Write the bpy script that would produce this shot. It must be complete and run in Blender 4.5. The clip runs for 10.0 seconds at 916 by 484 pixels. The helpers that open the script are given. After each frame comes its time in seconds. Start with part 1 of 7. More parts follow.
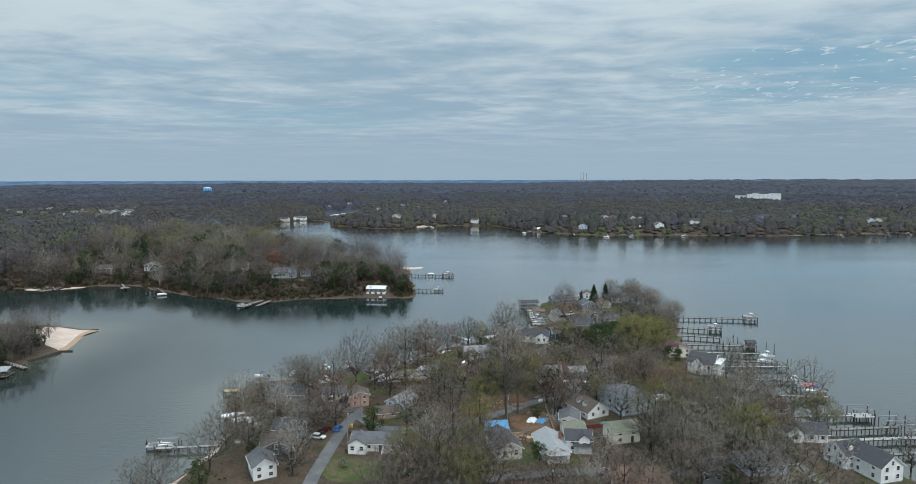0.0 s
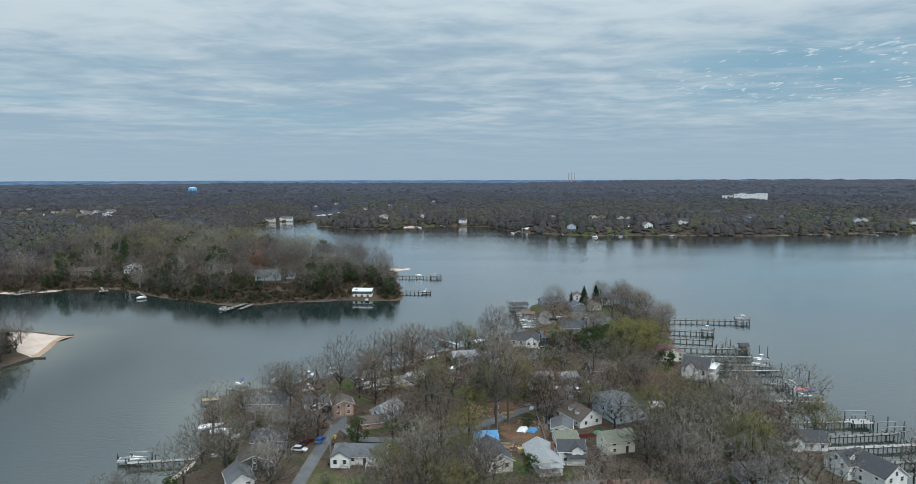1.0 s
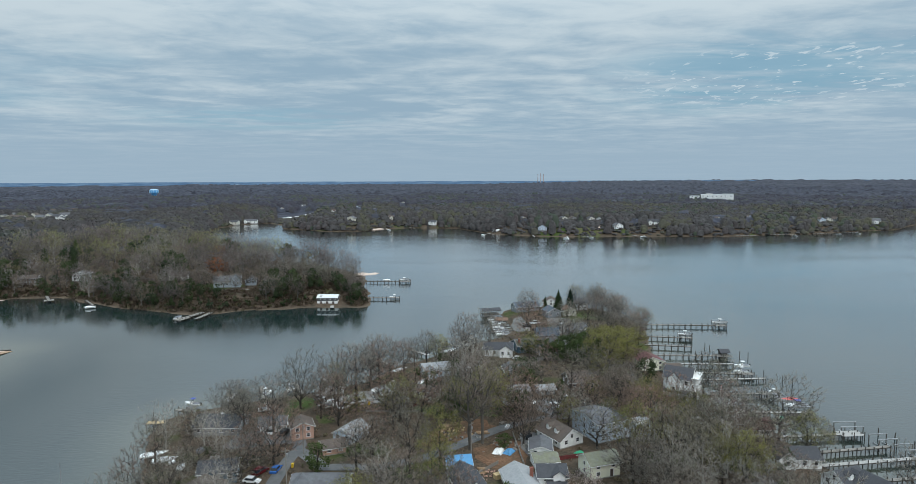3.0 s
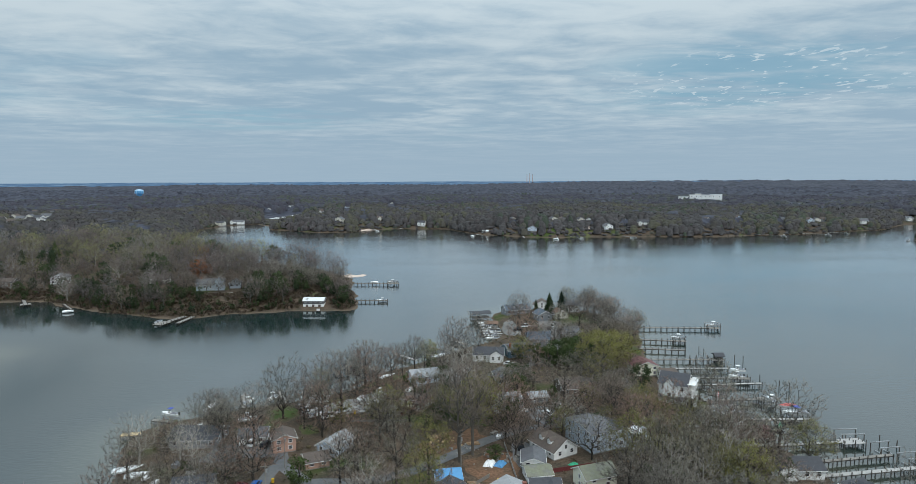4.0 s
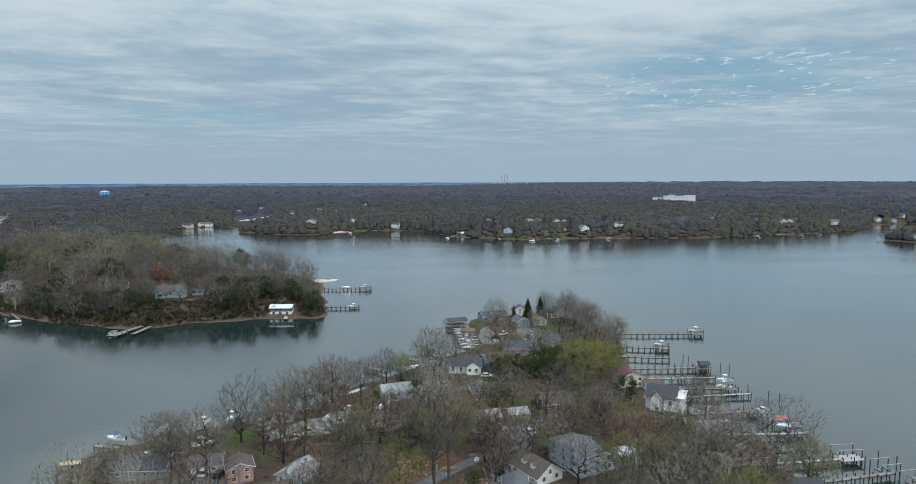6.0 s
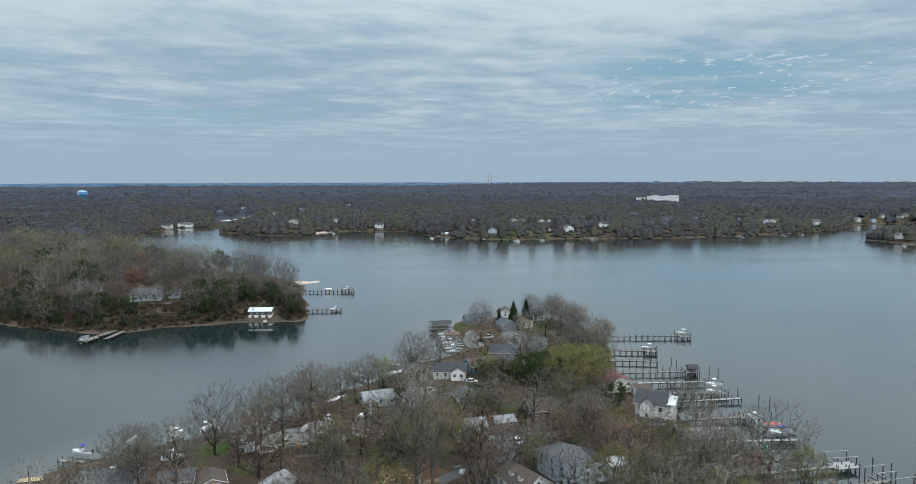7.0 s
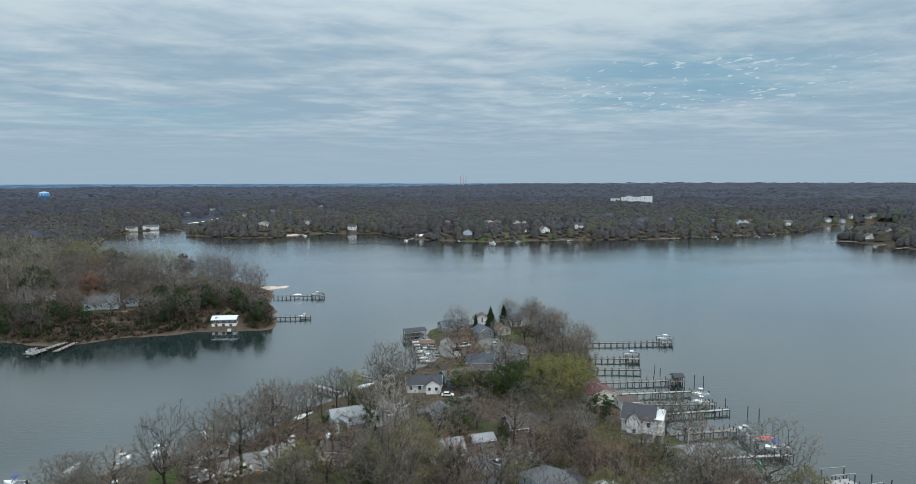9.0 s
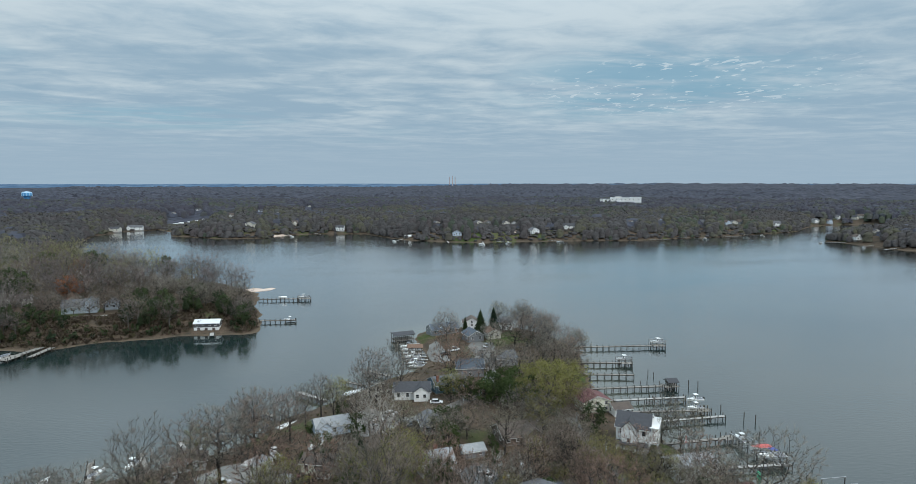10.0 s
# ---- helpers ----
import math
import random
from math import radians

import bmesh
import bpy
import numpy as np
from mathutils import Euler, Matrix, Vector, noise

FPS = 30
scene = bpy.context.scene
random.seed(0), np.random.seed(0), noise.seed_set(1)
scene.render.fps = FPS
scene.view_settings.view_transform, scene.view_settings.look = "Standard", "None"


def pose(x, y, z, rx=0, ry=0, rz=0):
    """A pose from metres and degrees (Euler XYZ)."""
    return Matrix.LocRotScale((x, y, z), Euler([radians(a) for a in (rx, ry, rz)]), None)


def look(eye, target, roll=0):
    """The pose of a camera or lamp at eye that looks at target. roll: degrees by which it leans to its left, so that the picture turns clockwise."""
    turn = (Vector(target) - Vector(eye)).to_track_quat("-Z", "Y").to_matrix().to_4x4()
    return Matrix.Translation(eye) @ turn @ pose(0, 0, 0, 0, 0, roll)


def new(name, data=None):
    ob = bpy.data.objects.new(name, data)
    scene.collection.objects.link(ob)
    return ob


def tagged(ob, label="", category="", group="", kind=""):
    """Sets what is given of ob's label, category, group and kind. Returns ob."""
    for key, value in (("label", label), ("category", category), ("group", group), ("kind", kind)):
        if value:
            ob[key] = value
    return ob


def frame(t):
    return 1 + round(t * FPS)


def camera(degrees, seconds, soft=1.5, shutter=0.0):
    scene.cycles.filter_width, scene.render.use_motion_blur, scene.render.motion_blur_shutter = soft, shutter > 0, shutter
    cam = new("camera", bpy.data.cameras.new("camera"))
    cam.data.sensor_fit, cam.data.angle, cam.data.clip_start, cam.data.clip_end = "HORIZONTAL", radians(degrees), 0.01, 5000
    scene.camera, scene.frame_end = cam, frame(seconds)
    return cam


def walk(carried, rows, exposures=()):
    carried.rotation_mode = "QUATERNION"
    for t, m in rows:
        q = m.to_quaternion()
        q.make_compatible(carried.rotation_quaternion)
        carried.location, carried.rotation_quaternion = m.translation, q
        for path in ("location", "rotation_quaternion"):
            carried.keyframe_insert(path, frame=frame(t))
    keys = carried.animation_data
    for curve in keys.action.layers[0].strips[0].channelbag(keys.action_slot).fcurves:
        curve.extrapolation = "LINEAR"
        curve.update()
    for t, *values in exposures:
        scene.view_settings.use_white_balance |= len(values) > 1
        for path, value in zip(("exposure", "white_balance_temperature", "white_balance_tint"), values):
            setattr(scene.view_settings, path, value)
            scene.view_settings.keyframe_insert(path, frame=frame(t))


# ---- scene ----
cam = camera(72.5, 10.0, 0.7)
PATH = [
    (0, (1.027, -8.439, 82.437), (1.008, -6.45, 82.232), -0.1),
    (0.5, (1.064, -4.492, 82.445), (1.065, -2.502, 82.24), -0.1),
    (1, (1.098, -0.547, 82.45), (1.117, 1.442, 82.245), -0.1),
    (1.5, (1.156, 3.408, 82.454), (1.198, 5.397, 82.25), -0.1),
    (2, (1.243, 7.386, 82.471), (1.309, 9.374, 82.268), -0.1),
    (2.5, (1.373, 11.324, 82.474), (1.463, 13.312, 82.272), -0.2),
    (3, (1.564, 15.236, 82.443), (1.679, 17.222, 82.241), -0.2),
    (4.5, (2.377, 26.998, 82.351), (2.542, 28.981, 82.151), -0.2),
    (5, (2.66, 30.9, 82.373), (2.844, 32.881, 82.174), -0.2),
    (5.5, (3.093, 34.693, 82.393), (3.299, 36.672, 82.195), -0.2),
    (7, (4.492, 45.677, 82.386), (4.771, 47.648, 82.188), -0.1),
    (7.5, (4.993, 49.238, 82.389), (5.297, 51.205, 82.192), -0.1),
    (8, (5.494, 52.751, 82.401), (5.817, 54.715, 82.205), -0.1),
    (8.5, (6.007, 56.259, 82.416), (6.348, 58.22, 82.22), -0.1),
    (9, (6.548, 59.758, 82.439), (6.907, 61.716, 82.244), -0.1),
    (9.5, (7.16, 63.21, 82.468), (7.536, 65.165, 82.274), -0.0),
    (10, (7.85, 66.641, 82.49), (8.243, 68.592, 82.296), -0.0),
]
walk(cam, [(t, look(eye, target, roll)) for t, eye, target, roll in PATH])

# ---- world, sun, exposure ----
def sky_world():
    w = bpy.data.worlds.new("overcast_sky")
    scene.world = w
    w.use_nodes = True
    nt = w.node_tree
    N, L = nt.nodes, nt.links
    N.clear()

    def math_(op, a, b=None, c=None):
        n = N.new("ShaderNodeMath")
        n.operation = op
        for i, v in enumerate((a, b, c)):
            if v is None:
                continue
            if isinstance(v, (int, float)):
                n.inputs[i].default_value = v
            else:
                L.new(v, n.inputs[i])
        return n.outputs[0]

    def smooth(v, lo, hi, a=0.0, b=1.0):
        n = N.new("ShaderNodeMapRange")
        n.interpolation_type = "SMOOTHSTEP"
        L.new(v, n.inputs[0])
        for i, k in enumerate((lo, hi, a, b)):
            n.inputs[i + 1].default_value = k
        return n.outputs[0]

    def mix(f, a, b):
        n = N.new("ShaderNodeMix")
        n.data_type = "RGBA"
        if isinstance(f, (int, float)):
            n.inputs[0].default_value = f
        else:
            L.new(f, n.inputs[0])
        for i, v in ((6, a), (7, b)):
            if isinstance(v, tuple):
                n.inputs[i].default_value = (*v, 1)
            else:
                L.new(v, n.inputs[i])
        return n.outputs[2]

    def clouds(vec, scale, detail, rough, off, sx=1.0, sy=1.0, dist=0.0):
        m = N.new("ShaderNodeMapping")
        m.inputs["Location"].default_value = off
        m.inputs["Scale"].default_value = (sx, sy, 1)
        m.inputs["Rotation"].default_value = (0, 0, radians(-6))
        L.new(vec, m.inputs[0])
        n = N.new("ShaderNodeTexNoise")
        n.inputs["Scale"].default_value = scale
        n.inputs["Detail"].default_value = detail
        n.inputs["Roughness"].default_value = rough
        n.inputs["Distortion"].default_value = dist
        L.new(m.outputs[0], n.inputs["Vector"])
        return n.outputs[0]

    tc = N.new("ShaderNodeTexCoord")
    sep = N.new("ShaderNodeSeparateXYZ")
    L.new(tc.outputs["Generated"], sep.inputs[0])
    up = math_("MAXIMUM", sep.outputs[2], 0.0)
    zz = math_("ADD", up, 0.035)
    comb = N.new("ShaderNodeCombineXYZ")
    L.new(math_("DIVIDE", sep.outputs[0], zz), comb.inputs[0])
    L.new(math_("DIVIDE", sep.outputs[1], zz), comb.inputs[1])
    flat = comb.outputs[0]

    sky = N.new("ShaderNodeTexSky")
    sky.sky_type = "NISHITA"
    sky.sun_disc = False
    sky.sun_elevation, sky.sun_rotation = radians(48), radians(150)
    sky.air_density, sky.dust_density = 1.0, 0.6
    scale = N.new("ShaderNodeVectorMath")
    scale.operation = "SCALE"
    L.new(sky.outputs[0], scale.inputs[0])
    scale.inputs["Scale"].default_value = 0.075

    big = clouds(flat, 0.5, 6, 0.58, (3.1, 7.4, 0), 0.9, 1.15, 0.3)
    fine = clouds(flat, 1.8, 8, 0.60, (1.7, 2.2, 3), 1.2, 1.5, 0.35)
    tone = math_("ADD", math_("MULTIPLY", big, 0.55), math_("MULTIPLY", fine, 0.45))
    tone = math_("ADD", tone, smooth(sep.outputs[2], 0.10, 0.27, -0.03, 0.07))
    cloud = mix(smooth(tone, 0.37, 0.66), (0.300, 0.430, 0.540), (0.535, 0.635, 0.695))

    def oval(cx, cz, rx, rz):
        """1 in the middle of an oval stretch of the northern sky, 0 outside it."""
        dx = math_("DIVIDE", math_("SUBTRACT", sep.outputs[0], cx), rx)
        dz = math_("DIVIDE", math_("SUBTRACT", sep.outputs[2], cz), rz)
        return smooth(math_("ADD", math_("MULTIPLY", dx, dx), math_("MULTIPLY", dz, dz)), 0.1, 1.0, 1.0, 0.0)

    # thin places, where the blue shows through
    gap = smooth(clouds(flat, 0.30, 4, 0.55, (9.2, 4.1, 1), 1.3, 1.1), 0.56, 0.72)
    thin = math_("MAXIMUM", oval(0.47, 0.145, 0.26, 0.075), oval(-0.24, 0.090, 0.22, 0.022))
    rag = smooth(clouds(flat, 1.1, 5, 0.65, (4.4, 1.9, 5), 0.7, 1.3, 0.4), 0.36, 0.62)
    open_ = math_("MAXIMUM", math_("MULTIPLY", gap, 0.5), math_("MULTIPLY", thin, rag))
    col = mix(math_("MULTIPLY", open_, 0.85), cloud, mix(0.70, scale.outputs[0], (0.215, 0.430, 0.570)))
    # small bright cloudlets adrift in the gap
    flakes = smooth(clouds(flat, 6.5, 3, 0.55, (0.4, 0.9, 5), 1.5, 0.9, 0.4), 0.60, 0.66)
    col = mix(math_("MULTIPLY", flakes, math_("MULTIPLY", oval(0.50, 0.142, 0.24, 0.055), 0.6)), col, (0.66, 0.75, 0.80))
    # far clouds merge to an even veil at the horizon
    veil = smooth(sep.outputs[2], 0.02, 0.115, 1.0, 0.0)
    col = mix(math_("MULTIPLY", veil, 0.92), col, (0.328, 0.444, 0.548))
    # an overcast sky is brighter overhead
    lift = smooth(sep.outputs[2], 0.16, 0.85, 1.0, 2.3)
    bright = N.new("ShaderNodeVectorMath")
    bright.operation = "SCALE"
    L.new(col, bright.inputs[0])
    L.new(lift, bright.inputs["Scale"])
    bg = N.new("ShaderNodeBackground")
    L.new(bright.outputs[0], bg.inputs[0])
    bg.inputs[1].default_value = 1.0
    out = N.new("ShaderNodeOutputWorld")
    L.new(bg.outputs[0], out.inputs[0])


sky_world()
sun = new("sun", bpy.data.lights.new("sun", "SUN"))
sun.data.energy, sun.data.angle, sun.data.color = 1.5, radians(14), (1.0, 0.96, 0.9)
sun.matrix_basis = look((60, -110, 140), (0, 0, 0))


# ---- materials ----
def mat(name, color, rough=0.8, metal=0.0, vary=0.25, grain=1.5, spot=None, spot_scale=0.2, rand=0.0, island=0.0, bump=0.0, coat=0.0, spec=0.5):
    """A painted or natural surface: colour varied at two scales, with a fine relief."""
    m = bpy.data.materials.new(name)
    m.use_nodes = True
    nt = m.node_tree
    N, L = nt.nodes, nt.links
    b = N["Principled BSDF"]
    b.inputs["Roughness"].default_value = rough
    b.inputs["Metallic"].default_value = metal
    b.inputs["Specular IOR Level"].default_value = spec
    tc = N.new("ShaderNodeTexCoord")
    src = tc.outputs["Object"]

    def noise_(scale, detail=4.0):
        n = N.new("ShaderNodeTexNoise")
        n.inputs["Scale"].default_value = scale
        n.inputs["Detail"].default_value = detail
        n.inputs["Roughness"].default_value = 0.6
        L.new(src, n.inputs["Vector"])
        return n.outputs[0]

    def ramp(v, lo, hi, a, c):
        n = N.new("ShaderNodeMapRange")
        L.new(v, n.inputs[0])
        for i, k in enumerate((lo, hi, a, c)):
            n.inputs[i + 1].default_value = k
        return n.outputs[0]

    def scaled(col, f):
        n = N.new("ShaderNodeVectorMath")
        n.operation = "SCALE"
        L.new(col, n.inputs[0])
        L.new(f, n.inputs["Scale"])
        return n.outputs[0]

    rgb = N.new("ShaderNodeRGB")
    rgb.outputs[0].default_value = (*color, 1)
    col = rgb.outputs[0]
    g = noise_(grain)
    if spot:
        mx = N.new("ShaderNodeMix")
        mx.data_type = "RGBA"
        L.new(ramp(noise_(spot_scale, 5), 0.42, 0.62, 0, 1), mx.inputs[0])
        L.new(col, mx.inputs[6])
        mx.inputs[7].default_value = (*spot, 1)
        col = mx.outputs[2]
    col = scaled(col, ramp(g, 0.25, 0.75, 1 - vary, 1 + vary))
    if rand:
        oi = N.new("ShaderNodeObjectInfo")
        col = scaled(col, ramp(oi.outputs["Random"], 0, 1, 1 - rand, 1 + rand))
    if island:
        ge = N.new("ShaderNodeNewGeometry")
        col = scaled(col, ramp(ge.outputs["Random Per Island"], 0, 1, 1 - island, 1 + island))
    L.new(col, b.inputs["Base Color"])
    if bump:
        bp = N.new("ShaderNodeBump")
        bp.inputs["Strength"].default_value = bump
        bp.inputs["Distance"].default_value = 0.05
        L.new(g, bp.inputs["Height"])
        L.new(bp.outputs[0], b.inputs["Normal"])
    return m


def tinted(name, colors, rough=0.9, island=False, vary=0.2, tone=False, thin=False):
    """Foliage or bark whose tint steps through a few colours, tree by tree."""
    m = mat(name, colors[0], rough, vary=vary, grain=0.6, spec=0.2)
    nt = m.node_tree
    N, L = nt.nodes, nt.links
    if tone:
        at = N.new("ShaderNodeAttribute")
        at.attribute_name = "tone"
        r = at.outputs["Fac"]
    elif island:
        r = N.new("ShaderNodeNewGeometry").outputs["Random Per Island"]
    else:
        r = N.new("ShaderNodeObjectInfo").outputs["Random"]
    cr = N.new("ShaderNodeValToRGB")
    cr.color_ramp.interpolation = "LINEAR"
    el = cr.color_ramp.elements
    for i, c in enumerate(colors):
        p = i / max(1, len(colors) - 1)
        e = el[i] if i < 2 else el.new(p)
        e.position, e.color = p, (*c, 1)
    L.new(r, cr.inputs[0])
    rgb = next(n for n in N if n.type == "RGB")
    for l in list(rgb.outputs[0].links):
        L.new(cr.outputs[0], l.to_socket)
    if thin:
        # twigs and leaves take light from both sides
        b = N["Principled BSDF"]
        back, mx = N.new("ShaderNodeBsdfTranslucent"), N.new("ShaderNodeMixShader")
        L.new(b.inputs["Base Color"].links[0].from_socket, back.inputs[0])
        L.new(b.outputs[0], mx.inputs[1])
        L.new(back.outputs[0], mx.inputs[2])
        L.new(mx.outputs[0], N["Material Output"].inputs[0])
    return m


def patchy(name, colors, scale, rough=0.9, island=0.0):
    """Woodland colour that drifts from tree to tree over the ground."""
    m = mat(name, colors[0], rough, vary=0.18, grain=0.9, spec=0.2, island=island)
    nt = m.node_tree
    N, L = nt.nodes, nt.links
    ge = N.new("ShaderNodeNewGeometry")
    n = N.new("ShaderNodeTexNoise")
    n.inputs["Scale"].default_value = scale
    n.inputs["Detail"].default_value = 5
    n.inputs["Roughness"].default_value = 0.7
    L.new(ge.outputs["Position"], n.inputs["Vector"])
    cr = N.new("ShaderNodeValToRGB")
    el = cr.color_ramp.elements
    for i, c in enumerate(colors):
        p = 0.28 + 0.44 * i / (len(colors) - 1)
        e = el[i] if i < 2 else el.new(p)
        e.position, e.color = p, (*c, 1)
    L.new(n.outputs[0], cr.inputs[0])
    rgb = next(x for x in N if x.type == "RGB")
    for l in list(rgb.outputs[0].links):
        L.new(cr.outputs[0], l.to_socket)
    return m


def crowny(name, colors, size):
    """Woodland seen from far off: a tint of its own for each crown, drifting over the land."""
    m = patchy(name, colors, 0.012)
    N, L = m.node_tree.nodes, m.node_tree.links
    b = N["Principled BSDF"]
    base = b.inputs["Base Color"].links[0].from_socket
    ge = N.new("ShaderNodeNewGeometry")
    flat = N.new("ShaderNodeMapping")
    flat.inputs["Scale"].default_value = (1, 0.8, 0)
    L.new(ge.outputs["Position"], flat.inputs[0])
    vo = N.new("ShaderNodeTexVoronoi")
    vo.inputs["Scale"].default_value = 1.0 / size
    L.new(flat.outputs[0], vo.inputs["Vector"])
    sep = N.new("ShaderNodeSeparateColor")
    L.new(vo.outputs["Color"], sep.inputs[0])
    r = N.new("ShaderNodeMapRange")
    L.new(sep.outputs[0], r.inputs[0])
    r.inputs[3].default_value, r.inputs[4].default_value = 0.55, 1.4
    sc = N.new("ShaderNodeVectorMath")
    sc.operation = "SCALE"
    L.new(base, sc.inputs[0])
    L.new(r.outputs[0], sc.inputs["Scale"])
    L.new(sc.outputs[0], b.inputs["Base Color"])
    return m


def water_material():
    m = bpy.data.materials.new("river_water")
    m.use_nodes = True
    nt = m.node_tree
    N, L = nt.nodes, nt.links
    b = N["Principled BSDF"]
    b.inputs["Base Color"].default_value = (0.022, 0.038, 0.037, 1)
    at = N.new("ShaderNodeAttribute")
    at.attribute_name = "silt"
    mx = N.new("ShaderNodeMix")
    mx.data_type = "RGBA"
    mx.inputs[6].default_value = (0.013, 0.024, 0.024, 1)
    mx.inputs[7].default_value = (0.075, 0.080, 0.060, 1)
    L.new(at.outputs["Fac"], mx.inputs[0])
    L.new(mx.outputs[2], b.inputs["Base Color"])
    b.inputs["IOR"].default_value = 1.36
    b.inputs["Specular IOR Level"].default_value = 0.5
    b.inputs["Coat IOR"].default_value = 1.38
    ge = N.new("ShaderNodeNewGeometry")
    mp = N.new("ShaderNodeMapping")
    mp.inputs["Scale"].default_value = (0.45, 1.2, 1)
    mp.inputs["Rotation"].default_value = (0, 0, 0.3)
    L.new(ge.outputs["Position"], mp.inputs[0])

    def noise_(scale, detail, vec):
        n = N.new("ShaderNodeTexNoise")
        n.inputs["Scale"].default_value = scale
        n.inputs["Detail"].default_value = detail
        L.new(vec, n.inputs["Vector"])
        return n.outputs[0]

    wave = noise_(0.75, 4, mp.outputs[0])
    swell = noise_(0.012, 3, mp.outputs[0])
    rg = N.new("ShaderNodeMapRange")
    L.new(swell, rg.inputs[0])
    for i, k in enumerate((0.35, 0.65, 0.04, 0.09)):
        rg.inputs[i + 1].default_value = k
    st = N.new("ShaderNodeMapRange")
    L.new(swell, st.inputs[0])
    for i, k in enumerate((0.35, 0.65, 0.20, 0.40)):
        st.inputs[i + 1].default_value = k
    calm = N.new("ShaderNodeAttribute")
    calm.attribute_name = "lee"
    hush = N.new("ShaderNodeMapRange")
    L.new(calm.outputs["Fac"], hush.inputs[0])
    hush.inputs[3].default_value, hush.inputs[4].default_value = 1.0, 0.28
    force = N.new("ShaderNodeMath")
    force.operation = "MULTIPLY"
    L.new(st.outputs[0], force.inputs[0])
    L.new(hush.outputs[0], force.inputs[1])
    sheen = N.new("ShaderNodeMath")
    sheen.operation = "MULTIPLY"
    L.new(rg.outputs[0], sheen.inputs[0])
    L.new(hush.outputs[0], sheen.inputs[1])
    L.new(sheen.outputs[0], b.inputs["Roughness"])
    L.new(sheen.outputs[0], b.inputs["Coat Roughness"])
    ruffle = N.new("ShaderNodeMapRange")
    L.new(calm.outputs["Fac"], ruffle.inputs[0])
    ruffle.inputs[3].default_value, ruffle.inputs[4].default_value = 1.0, 0.12
    L.new(ruffle.outputs[0], b.inputs["Coat Weight"])
    bp = N.new("ShaderNodeBump")
    bp.inputs["Distance"].default_value = 0.25
    L.new(force.outputs[0], bp.inputs["Strength"])
    L.new(wave, bp.inputs["Height"])
    L.new(bp.outputs[0], b.inputs["Normal"])
    L.new(bp.outputs[0], b.inputs["Coat Normal"])
    return m


def ground_material():
    """Leaf litter, worn lawn and bare soil inland; sand along the water."""
    m = mat("ground_cover", (0.100, 0.074, 0.054), 0.95, vary=0.55, grain=1.7, spec=0.1, spot=(0.066, 0.054, 0.041), spot_scale=0.22, bump=0.8)
    nt = m.node_tree
    N, L = nt.nodes, nt.links
    b = N["Principled BSDF"]
    base = b.inputs["Base Color"].links[0].from_socket
    ge = N.new("ShaderNodeNewGeometry")
    sep = N.new("ShaderNodeSeparateXYZ")
    L.new(ge.outputs["Position"], sep.inputs[0])
    n = N.new("ShaderNodeTexNoise")
    n.inputs["Scale"].default_value = 0.035
    n.inputs["Detail"].default_value = 5
    L.new(ge.outputs["Position"], n.inputs["Vector"])

    def ramp(v, lo, hi, a=0.0, c=1.0):
        r = N.new("ShaderNodeMapRange")
        L.new(v, r.inputs[0])
        for i, k in enumerate((lo, hi, a, c)):
            r.inputs[i + 1].default_value = k
        return r.outputs[0]

    def mix(f, a, c):
        x = N.new("ShaderNodeMix")
        x.data_type = "RGBA"
        L.new(f, x.inputs[0])
        for i, v in ((6, a), (7, c)):
            if isinstance(v, tuple):
                x.inputs[i].default_value = (*v, 1)
            else:
                L.new(v, x.inputs[i])
        return x.outputs[2]

    col = mix(ramp(n.outputs[0], 0.56, 0.66), base, (0.060, 0.085, 0.026))
    wob = N.new("ShaderNodeMath")
    wob.operation = "MULTIPLY_ADD"
    L.new(n.outputs[0], wob.inputs[0])
    wob.inputs[1].default_value = -1.2
    L.new(sep.outputs[2], wob.inputs[2])
    col = mix(ramp(wob.outputs[0], -0.35, 0.0), (0.115, 0.088, 0.064), col)
    L.new(col, b.inputs["Base Color"])
    return m


M_GROUND = ground_material()
M_WATER = water_material()
M_SAND = mat("pale_sand", (0.60, 0.49, 0.42), 0.95, vary=0.12, grain=0.4, spot=(0.52, 0.40, 0.33), spot_scale=0.08, spec=0.1)
M_WETSAND = mat("wet_sand", (0.40, 0.27, 0.18), 0.7, vary=0.12, grain=0.4, spec=0.3)
M_ASPHALT = mat("worn_asphalt", (0.105, 0.108, 0.112), 0.9, vary=0.2, grain=0.7, spot=(0.15, 0.15, 0.15), spot_scale=0.12)
M_CONCRETE = mat("concrete", (0.30, 0.29, 0.27), 0.9, vary=0.2, grain=0.6, spot=(0.22, 0.21, 0.20), spot_scale=0.2)
M_LANE = mat("worn_grey_lane", (0.185, 0.180, 0.170), 0.9, vary=0.2, grain=0.7, spot=(0.13, 0.125, 0.115), spot_scale=0.15)
M_GRASS = mat("spring_grass", (0.064, 0.084, 0.029), 0.95, vary=0.4, grain=1.6, spot=(0.115, 0.098, 0.058), spot_scale=0.3, spec=0.1)
M_SOIL = mat("red_soil", (0.17, 0.098, 0.062), 0.95, vary=0.5, grain=1.6, spot=(0.11, 0.075, 0.05), spot_scale=0.2, spec=0.1)
